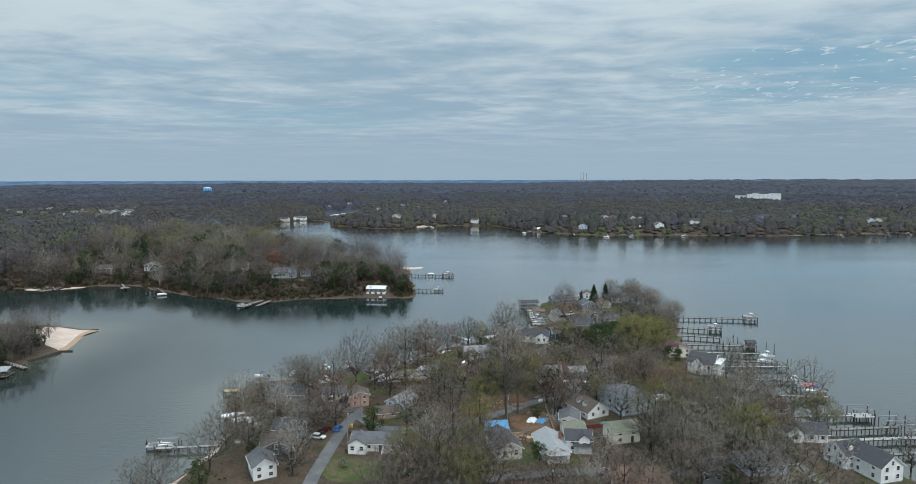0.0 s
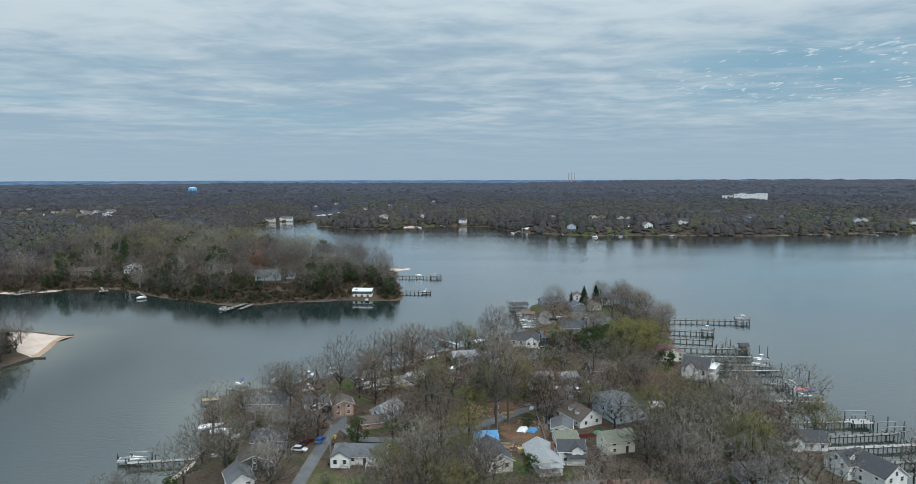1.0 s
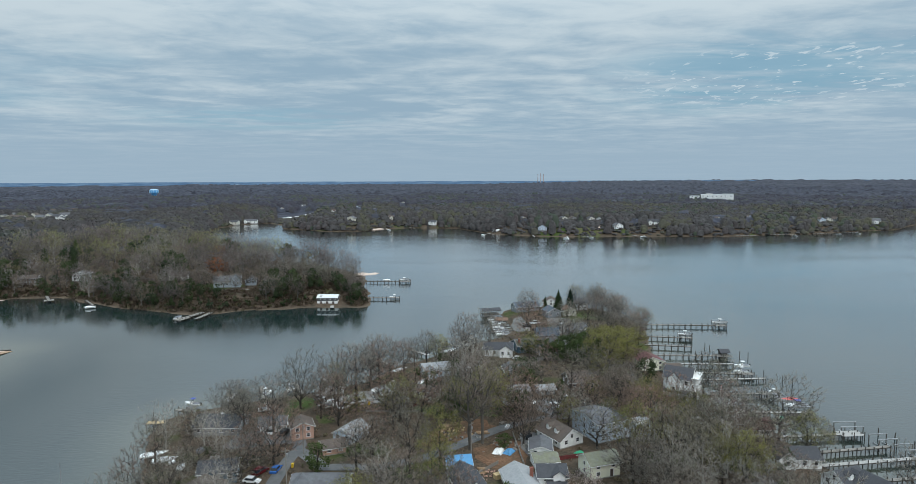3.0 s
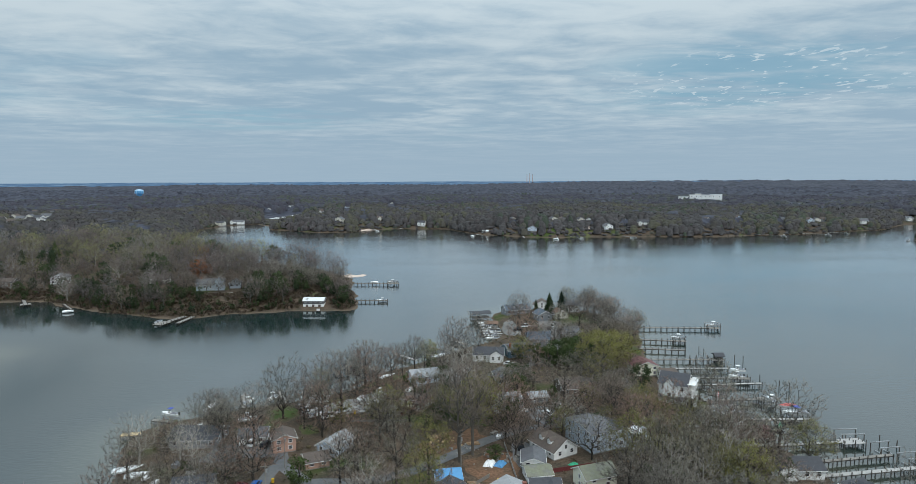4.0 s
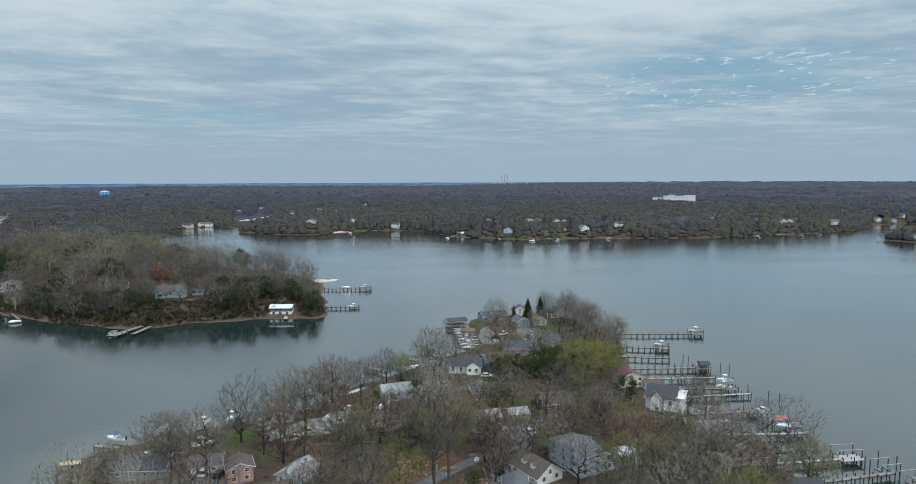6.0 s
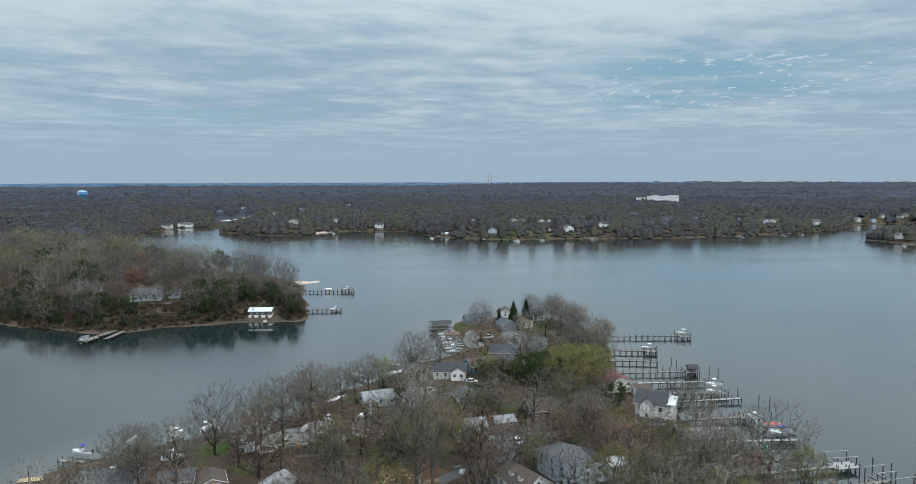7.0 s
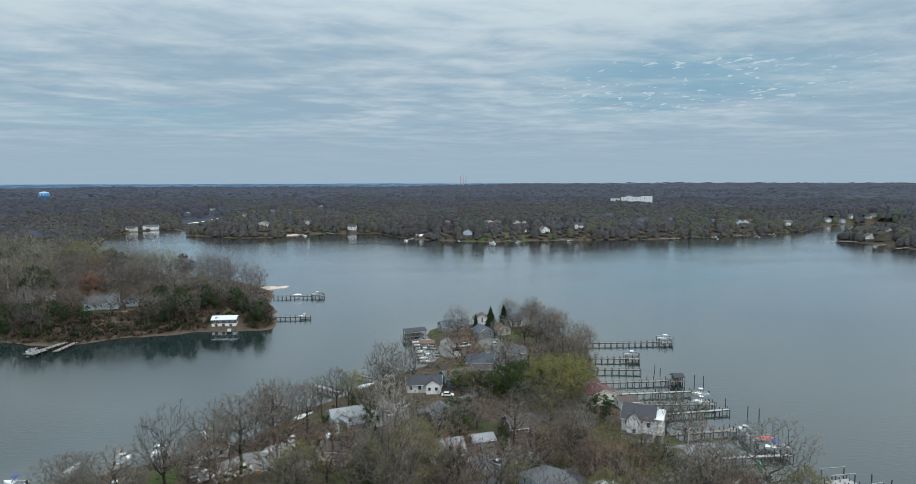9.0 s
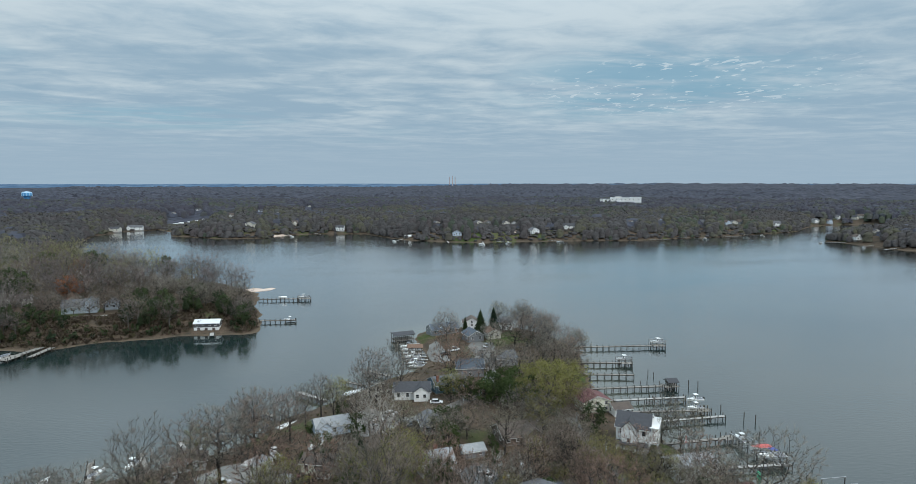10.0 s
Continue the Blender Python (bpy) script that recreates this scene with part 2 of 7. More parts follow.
M_BARK = tinted("grey_bark", [(0.038, 0.033, 0.029), (0.058, 0.050, 0.044), (0.027, 0.024, 0.022), (0.103, 0.093, 0.081), (0.041, 0.037, 0.032)])
M_TWIG = tinted("bare_twigs", [(0.293, 0.254, 0.212), (0.364, 0.338, 0.293), (0.318, 0.249, 0.207), (0.257, 0.234, 0.205), (0.342, 0.316, 0.226)], thin=True)
M_MAPLE = tinted("reddish_budding_twigs", [(0.367, 0.245, 0.192), (0.307, 0.226, 0.187)], thin=True)
M_BUDS = tinted("opening_buds", [(0.237, 0.226, 0.078), (0.260, 0.253, 0.079), (0.231, 0.199, 0.087)], thin=True)
M_PALEBARK = tinted("white_bark", [(0.40, 0.37, 0.33), (0.31, 0.285, 0.25)])
M_BLOSSOM = tinted("blossom", [(0.42, 0.34, 0.32), (0.36, 0.31, 0.28)], thin=True)
M_RUST = tinted("rust_buds", [(0.40, 0.15, 0.07), (0.30, 0.14, 0.08)], thin=True)
M_EVERGREEN = tinted("evergreen_needles", [(0.028, 0.048, 0.022), (0.040, 0.062, 0.026), (0.022, 0.040, 0.024)], thin=True)
M_LEAF = tinted("glossy_evergreen_leaves", [(0.055, 0.082, 0.032), (0.080, 0.110, 0.040), (0.045, 0.066, 0.032)], thin=True)
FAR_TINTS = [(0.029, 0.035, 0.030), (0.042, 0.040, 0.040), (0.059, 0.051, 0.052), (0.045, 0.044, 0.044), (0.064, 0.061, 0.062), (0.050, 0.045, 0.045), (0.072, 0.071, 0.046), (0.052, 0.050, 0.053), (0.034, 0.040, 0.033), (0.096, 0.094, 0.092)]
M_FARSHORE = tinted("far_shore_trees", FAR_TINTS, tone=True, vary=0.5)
# Shore tints shifted to blue: distance haze mixed into the base colour.
M_FARWOOD_HAZE = tinted("hazed_far_wood", [(r_ * 0.80, g_ * 0.86, b_ * 1.10) for r_, g_, b_ in FAR_TINTS], tone=True, vary=0.4)
# Farthest woods: bluish tints, with aerial haze put into the colour.
M_FARROOF_HAZE = crowny("hazed_farthest_wood", [(0.029, 0.037, 0.048), (0.045, 0.048, 0.065), (0.036, 0.040, 0.055), (0.053, 0.055, 0.071), (0.034, 0.040, 0.053)], 13.0)
M_FARPINE = tinted("far_pine", [(0.034, 0.043, 0.033), (0.042, 0.053, 0.038), (0.054, 0.064, 0.042)], tone=True)
M_WOODTWIG = tinted("woodland_twigs", [(0.275, 0.237, 0.221), (0.195, 0.162, 0.154), (0.350, 0.326, 0.318), (0.240, 0.172, 0.158), (0.301, 0.263, 0.244), (0.221, 0.193, 0.183), (0.275, 0.206, 0.186), (0.320, 0.281, 0.200), (0.287, 0.274, 0.142), (0.340, 0.323, 0.162)], tone=True, thin=True)
M_WOODBARK = tinted("woodland_bark", [(0.085, 0.075, 0.066), (0.14, 0.128, 0.114), (0.065, 0.057, 0.050), (0.20, 0.185, 0.165), (0.075, 0.066, 0.058)], tone=True)
M_WOODLEAF = tinted("shore_evergreen_leaves", [(0.050, 0.074, 0.034), (0.078, 0.105, 0.046), (0.042, 0.062, 0.034), (0.095, 0.120, 0.046)], tone=True, thin=True)
M_SCRUB = tinted("bluff_scrub", [(0.176, 0.132, 0.102), (0.150, 0.115, 0.089), (0.124, 0.112, 0.062)], island=True, thin=True)
M_SHRUB = tinted("undergrowth", [(0.273, 0.205, 0.146), (0.240, 0.195, 0.130), (0.150, 0.152, 0.070)], island=True, thin=True)

M_WHITE = mat("white_siding", (0.80, 0.81, 0.81), 0.7, vary=0.06, grain=0.8, spot=(0.64, 0.65, 0.64), spot_scale=0.3)
M_CREAM = mat("cream_siding", (0.70, 0.70, 0.58), 0.7, vary=0.06, grain=0.8)
M_BEIGE = mat("beige_siding", (0.60, 0.58, 0.52), 0.75, vary=0.06, grain=0.8)
M_PALEBLUE = mat("pale_blue_siding", (0.52, 0.60, 0.70), 0.7, vary=0.06, grain=0.8)
M_BLUEGREY = mat("blue_grey_siding", (0.40, 0.46, 0.52), 0.7, vary=0.06, grain=0.8)
M_GREYSID = mat("grey_siding", (0.21, 0.22, 0.235), 0.75, vary=0.08, grain=0.8)
M_DARKSID = mat("charcoal_siding", (0.075, 0.078, 0.085), 0.7, vary=0.1, grain=0.8)
M_BLUESID = mat("slate_blue_siding", (0.085, 0.155, 0.21), 0.7, vary=0.08, grain=0.8)
M_SALMON = mat("salmon_brick", (0.44, 0.27, 0.21), 0.85, vary=0.12, grain=1.2)
M_BROWNSID = mat("brown_siding", (0.15, 0.12, 0.10), 0.8, vary=0.1, grain=0.8)
M_BRICK = mat("red_brick", (0.22, 0.085, 0.06), 0.9, vary=0.2, grain=3)
R_GREY = mat("grey_shingles", (0.120, 0.125, 0.135), 0.9, vary=0.2, grain=1.3, spot=(0.10, 0.10, 0.11), spot_scale=0.3)
R_DARK = mat("charcoal_shingles", (0.058, 0.060, 0.068), 0.9, vary=0.2, grain=1.3)
R_BROWN = mat("brown_shingles", (0.105, 0.082, 0.070), 0.9, vary=0.2, grain=1.3, spot=(0.085, 0.07, 0.06), spot_scale=0.3)
R_TAN = mat("tan_brown_shingles", (0.17, 0.105, 0.075), 0.9, vary=0.2, grain=1.3)
R_GREEN = mat("mossy_shingles", (0.17, 0.175, 0.125), 0.9, vary=0.2, grain=1.3, spot=(0.16, 0.16, 0.14), spot_scale=0.4)
R_PALE = mat("pale_grey_shingles", (0.30, 0.31, 0.32), 0.85, vary=0.15, grain=1.3)
R_BLUE = mat("blue_grey_shingles", (0.080, 0.098, 0.122), 0.85, vary=0.15, grain=1.3)
R_MAROON = mat("maroon_shingles", (0.130, 0.055, 0.055), 0.85, vary=0.15, grain=1.3)
R_WHITE = mat("white_metal_roof", (0.66, 0.68, 0.69), 0.5, vary=0.08, grain=0.7)
M_TARP = mat("blue_tarpaulin", (0.08, 0.26, 0.48), 0.5, vary=0.12, grain=0.8)
M_TRIM = mat("white_trim", (0.76, 0.76, 0.75), 0.6, vary=0.03)
M_GLASS = mat("dark_window_glass", (0.025, 0.030, 0.036), 0.08, vary=0.2, grain=0.5)
M_DOOR = mat("dark_door", (0.07, 0.05, 0.045), 0.6)
M_TIMBER = mat("weathered_timber", (0.215, 0.200, 0.180), 0.9, vary=0.2, grain=1.5, rand=0.15)
M_PALEDECK = mat("sun_bleached_decking", (0.36, 0.35, 0.335), 0.85, vary=0.12, grain=1.2)
M_NEWWOOD = mat("new_yellow_lumber", (0.50, 0.37, 0.20), 0.8, vary=0.12, grain=1.2)
M_PILE = mat("dark_piling", (0.070, 0.062, 0.054), 0.9, vary=0.25, grain=2.0)
M_BOATW = mat("white_gelcoat", (0.80, 0.81, 0.81), 0.25, vary=0.03)
M_BOATB = mat("blue_canvas", (0.05, 0.08, 0.32), 0.8)
M_REDC = mat("coral_red_canvas", (0.55, 0.13, 0.12), 0.8, vary=0.1)
M_GREENC = mat("green_plastic", (0.02, 0.30, 0.16), 0.6)
M_GREYC = mat("grey_canvas", (0.16, 0.17, 0.19), 0.85)
M_TYRE = mat("black_rubber", (0.02, 0.02, 0.02), 0.85)
M_METAL = mat("galvanised_steel", (0.42, 0.43, 0.44), 0.45, metal=0.6)
M_TANK = mat("sky_blue_tank_paint", (0.10, 0.33, 0.62), 0.5, vary=0.08, grain=0.1)
M_TANKP = mat("pale_blue_tank_paint", (0.36, 0.56, 0.74), 0.5, vary=0.05, grain=0.1)
M_STACK = mat("reddish_stack_concrete", (0.46, 0.38, 0.38), 0.9)


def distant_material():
    """The faint shore at the edge of sight, a glow coloured as blue haze."""
    m = bpy.data.materials.new("distant_haze_glow")
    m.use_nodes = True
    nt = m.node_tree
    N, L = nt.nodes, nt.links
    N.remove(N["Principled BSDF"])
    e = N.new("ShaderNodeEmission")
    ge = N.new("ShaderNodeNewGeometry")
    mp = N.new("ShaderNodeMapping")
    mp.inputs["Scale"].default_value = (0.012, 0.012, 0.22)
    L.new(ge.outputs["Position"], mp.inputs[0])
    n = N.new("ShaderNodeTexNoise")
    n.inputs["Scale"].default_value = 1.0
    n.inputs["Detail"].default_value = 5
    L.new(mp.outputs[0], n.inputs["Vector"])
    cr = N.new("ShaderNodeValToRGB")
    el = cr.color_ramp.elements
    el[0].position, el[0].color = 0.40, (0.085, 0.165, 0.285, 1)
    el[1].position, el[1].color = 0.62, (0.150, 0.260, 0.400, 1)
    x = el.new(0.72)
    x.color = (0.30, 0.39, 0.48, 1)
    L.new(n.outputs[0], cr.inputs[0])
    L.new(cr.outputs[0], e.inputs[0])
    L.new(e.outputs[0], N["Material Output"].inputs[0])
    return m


M_DISTANT = distant_material()
CARC = {}
for cname, cc in (("white", (0.75, 0.76, 0.77)), ("silver", (0.40, 0.42, 0.44)), ("black", (0.015, 0.015, 0.018)), ("maroon", (0.10, 0.012, 0.015)), ("blue", (0.03, 0.12, 0.38)), ("grey", (0.12, 0.125, 0.135))):
    CARC[cname] = mat(cname + "_car_paint", cc, 0.25, vary=0.03)


# ---- helpers for building ----
class MB:
    """Collects faces for one mesh."""

    def __init__(self):
        self.v, self.f = [], []

    def add(self, vs, fs):
        k = len(self.v)
        self.v += [tuple(p) for p in vs]
        self.f += [tuple(i + k for i in f) for f in fs]
        return self

    def box(self, x0, y0, z0, x1, y1, z1):
        return self.add([(x0, y0, z0), (x1, y0, z0), (x1, y1, z0), (x0, y1, z0), (x0, y0, z1), (x1, y0, z1), (x1, y1, z1), (x0, y1, z1)],
                        [(3, 2, 1, 0), (4, 5, 6, 7), (0, 1, 5, 4), (1, 2, 6, 5), (2, 3, 7, 6), (3, 0, 4, 7)])

    def tube(self, p, q, r0, r1, n=6, caps=True):
        p, q = Vector(p), Vector(q)
        d = (q - p).normalized()
        a = d.orthogonal().normalized()
        b = d.cross(a)
        ring = [(math.cos(2 * math.pi * i / n), math.sin(2 * math.pi * i / n)) for i in range(n)]
        vs = [p + (a * c + b * s) * r0 for c, s in ring] + [q + (a * c + b * s) * r1 for c, s in ring]
        fs = [(i, (i + 1) % n, n + (i + 1) % n, n + i) for i in range(n)]
        if caps:
            fs += [tuple(range(n - 1, -1, -1)), tuple(range(n, 2 * n))]
        return self.add(vs, fs)

    def loft(self, rings, caps=True):
        n = len(rings[0])
        vs = [p for r in rings for p in r]
        fs = []
        for k in range(len(rings) - 1):
            for i in range(n):
                j = (i + 1) % n
                fs.append((k * n + i, k * n + j, (k + 1) * n + j, (k + 1) * n + i))
        if caps:
            fs += [tuple(range(n - 1, -1, -1)), tuple(range((len(rings) - 1) * n, len(rings) * n))]
        return self.add(vs, fs)

    def mesh(self, name, material):
        me = bpy.data.meshes.new(name)
        me.from_pydata(self.v, [], self.f)
        me.materials.append(material)
        me.update()
        return me


def part(name, mb, material, parent, label="", m=None):
    me = mb.mesh(name, material) if isinstance(mb, MB) else mb
    ob = new(name, me)
    ob.parent = parent
    if m is not None:
        ob.matrix_basis = m
    if label:
        tagged(ob, label)
    return ob


def thing(name, label, category, m, group=""):
    ob = new(name)
    ob.empty_display_size = 0.3
    ob.matrix_basis = m
    return tagged(ob, label, category, group)


# ---- the lie of the land ----
NEAR_SHORE = [(-130, -300), (-88, 100), (-79, 152), (-76, 164), (-74, 177), (-76, 186), (-80, 200), (-86, 214), (-88, 226), (-78, 236), (-58, 245),
              (-44, 250), (-34, 255), (-20, 264), (-10, 284), (6, 297), (20, 311), (29, 321), (42, 330), (50, 345), (51, 365), (50, 385), (54, 397),
              (66, 403), (84, 406), (104, 402), (117, 386), (123, 362), (122, 345), (118, 328), (113, 313), (108, 297), (110, 280), (112, 265),
              (111, 252), (109, 240), (113, 225), (114, 200), (116, 186), (115, 178), (119, 165), (128, 140), (140, 100), (170, -300)]
MAIN_SHORE = [(-6000, 430), (-600, 436), (-342, 444), (-332, 451), (-311, 442), (-295, 451), (-279, 464), (-251, 464), (-226, 446), (-187, 419),
              (-154, 405), (-132, 399), (-109, 409), (-73, 417), (-38, 415), (-33, 426), (-36, 440), (-38, 464), (-44, 500), (-44, 530), (-52, 556),
              (-72, 580), (-110, 606), (-150, 632), (-217, 706), (-268, 800), (-318, 960), (-345, 1090), (-328, 1172), (-283, 1203), (-252, 1150),
              (-228, 1070), (-146, 1006), (-88, 1006), (-72, 1042), (-23, 1067), (57, 1053), (106, 938), (164, 898), (206, 879), (258, 887),
              (432, 868), (499, 885), (571, 894), (666, 930), (742, 949), (800, 1000)]
MAIN_SHORE += [(870, 1060), (980, 1090), (1010, 1040), (900, 930), (760, 850), (674, 812), (678, 775), (682, 735), (678, 690), (722, 650), (900, 600),
               (6000, 200), (6000, 7000), (-6000, 7000)]
SPIT_SHORE = [(-700, 120), (-215, 195), (-203, 228), (-195.7, 266.2), (-193.9, 274.7), (-192.7, 282.6), (-194.2, 288.9), (-197.5, 298.7), (-202.0, 312.9), (-202.3, 320.5), (-198.5, 323.8), (-202.2, 325.7), (-209.4, 327.0), (-225.8, 332.3), (-242.8, 337.8), (-300, 344), (-700, 345)]


def inside_distance(px, py, poly):
    """Signed distance to a shoreline: positive on land."""
    px, py = np.asarray(px, float), np.asarray(py, float)
    best = np.full(px.shape, 1e18)
    odd = np.zeros(px.shape, bool)
    for (ax, ay), (bx, by) in zip(poly, poly[1:] + poly[:1]):
        dx, dy = bx - ax, by - ay
        t = np.clip(((px - ax) * dx + (py - ay) * dy) / (dx * dx + dy * dy), 0, 1)
        best = np.minimum(best, (px - ax - t * dx) ** 2 + (py - ay - t * dy) ** 2)
        if ay != by:
            odd ^= ((ay > py) != (by > py)) & (px < (bx - ax) * (py - ay) / (by - ay) + ax)
    d = np.sqrt(best)
    return np.where(odd, d, -d)


def wobble(x, y, s, k=0.0):
    return np.sin(x / s + k + 1.7 * np.sin(y / s * 0.8 + k)) * np.cos(y / s * 1.1 - k + 1.3 * np.sin(x / s * 0.7))


def land(x, y):
    x, y = np.asarray(x, float), np.asarray(y, float)
    rag = 1.6 * wobble(x, y, 9.0) + 0.8 * wobble(x, y, 3.7, 2)
    dn = inside_distance(x, y, NEAR_SHORE) + rag * 0.5
    dm = inside_distance(x, y, MAIN_SHORE) + rag * 1.4
    ds = inside_distance(x, y, SPIT_SHORE) + rag
    hn = np.interp(dn, [-12, 0, 1.2, 3, 8, 25, 50], [-2, 0, 0.8, 1.5, 2.4, 3.3, 3.8])
    r = np.hypot(x, y)
    low = np.interp(dm, [-12, 0, 3, 7, 22, 60, 300], [-2, 0, 0.8, 2.2, 7.5, 10, 12])
    az = np.degrees(np.arctan2(x, y))
    far = np.interp(r, [1000, 2500, 3200, 4900, 6000], [0, 0, 0.22, 1, 0.8]) * np.interp(az, [-45, 4, 20, 60], [13, 16, 37, 37])
    hm = low + np.where(dm > 40, far - 3 + 2.5 * wobble(x, y, 160.0) + 3.0 * wobble(x, y, 340.0, 1.0), 0) * np.clip((dm - 40) / 80, 0, 1)
    # the far shore stands on a bluff
    hm = hm + np.clip((dm - 12) / 55, 0, 1) * np.clip((y - 820) / 50, 0, 1) * 6.0
    # the low boatyard at the head of the creek
    hm = hm * np.where(hm > 0, 1 - 0.8 * np.exp(-((x + 255) / 75) ** 4 - ((y - 1300) / 210) ** 4), 1)
    hs = np.interp(ds, [-14, 0, 5, 14, 40], [-2, 0, 0.6, 1.7, 3])
    return np.maximum(np.maximum(hn, hm), hs)


def z_at(x, y):
    return float(land(np.array([x]), np.array([y]))[0])


def steps(*spans):
    out = [spans[0][0]]
    for a, b, s in spans:
        n = max(1, round((b - a) / s))
        out += [a + (b - a) * (i + 1) / n for i in range(n)]
    return np.array(out)


def round_off(me, co, nor):
    """Gives a crown the rounded shading of its whole: normals that point outwards."""
    nor = nor / np.maximum(np.linalg.norm(nor, axis=1, keepdims=True), 1e-6)
    me.polygons.foreach_set("use_smooth", np.full(len(me.polygons), True))
    me.normals_split_custom_set_from_vertices(nor.tolist())


def outward(v, f, centre, blade=0.5):
    """Turns triangles to face away from the crown's centre; gives the faces and the normals of their corners."""
    v, f = np.asarray(v, float), np.asarray(f, int)
    c = v[f].mean(1)
    out = c - np.asarray(centre, float)
    out /= np.maximum(np.linalg.norm(out, axis=1, keepdims=True), 1e-6)
    d = v[f[:, 2]] - v[f[:, 0]]
    d /= np.maximum(np.linalg.norm(d, axis=1, keepdims=True), 1e-6)
    n = out + blade * d + np.array((0, 0, 0.15))
    g = np.cross(v[f[:, 1]] - v[f[:, 0]], v[f[:, 2]] - v[f[:, 0]])
    back = (g * n).sum(1) < 0
    w = f.copy()
    w[back] = f[back][:, ::-1]
    nor = np.zeros_like(v)
    for k in range(f.shape[1]):
        nor[f[:, k]] = n
    return [tuple(int(i) for i in q) for q in w], nor


def grid_mesh(name, xs, ys, zs, material, smooth=True):
    X, Y = np.meshgrid(xs, ys)
    n, m = len(xs), len(ys)
    co = np.stack([X.ravel(), Y.ravel(), zs.ravel()], 1)
    i = np.arange((m - 1) * n).reshape(m - 1, n)[:, :-1].ravel()
    q = np.stack([i, i + 1, i + n + 1, i + n], 1)
    me = bpy.data.meshes.new(name)
    me.vertices.add(len(co))
    me.vertices.foreach_set("co", co.ravel())
    me.loops.add(q.size)
    me.loops.foreach_set("vertex_index", q.ravel())
    me.polygons.add(len(q))
    me.polygons.foreach_set("loop_start", np.arange(len(q)) * 4)
    me.polygons.foreach_set("use_smooth", np.full(len(q), smooth))
    me.materials.append(material)
    me.update(calc_edges=True)
    return me


def fast_mesh(name, co, tri, material):
    """A mesh from arrays of points and triangles."""
    me = bpy.data.meshes.new(name)
    me.vertices.add(len(co))
    me.vertices.foreach_set("co", np.asarray(co, np.float32).ravel())
    me.loops.add(tri.size)
    me.loops.foreach_set("vertex_index", np.asarray(tri, np.int32).ravel())
    me.polygons.add(len(tri))
    me.polygons.foreach_set("loop_start", np.arange(len(tri)) * 3)
    me.materials.append(material)
    me.update(calc_edges=True)
    return me


XS = steps((-5600, -1500, 160), (-1500, -600, 45), (-600, -360, 14), (-360, -115, 5), (-115, 180, 3), (180, 800, 9), (800, 1200, 25), (1200, 5600, 160))
YS = steps((-400, 60, 60), (60, 130, 10), (130, 420, 3), (420, 640, 5), (640, 860, 10), (860, 1220, 6), (1220, 1800, 40), (1800, 5600, 130))
GX, GY = np.meshgrid(XS, YS)
tagged(new("ground", grid_mesh("ground", XS, YS, land(GX, GY), M_GROUND)), "low wooded shore land with leaf litter and sand", "ground", kind="structure")
WX = steps((-6000, -400, 800), (-400, 240, 7), (240, 6000, 640))
WY = steps((-6000, 100, 1000), (100, 480, 7), (480, 6000, 690))
water = grid_mesh("water", WX, WY, np.zeros((len(WY), len(WX))), M_WATER)
wx, wy = np.meshgrid(WX, WY)
silt = np.clip(1 + np.maximum(inside_distance(wx, wy, NEAR_SHORE), inside_distance(wx, wy, SPIT_SHORE)) / 26, 0, 1) * np.clip((wy - 60) / 60, 0, 1)
layer = water.attributes.new("silt", "FLOAT", "POINT")
layer.data.foreach_set("value", silt.ravel().astype(np.float32))
# the wind leaves the water calm under the bluffs
lee = np.clip(1.6 + np.maximum(inside_distance(wx, wy, MAIN_SHORE), inside_distance(wx, wy, SPIT_SHORE)) / 75, 0, 1) * np.clip((-25 - wx) / 25, 0, 1) * np.clip((450 - wy) / 20, 0, 1)
water.attributes.new("lee", "FLOAT", "POINT").data.foreach_set("value", lee.ravel().astype(np.float32))
tagged(new("water", water), "calm grey-green tidal river water under overcast sky", "water", kind="structure")


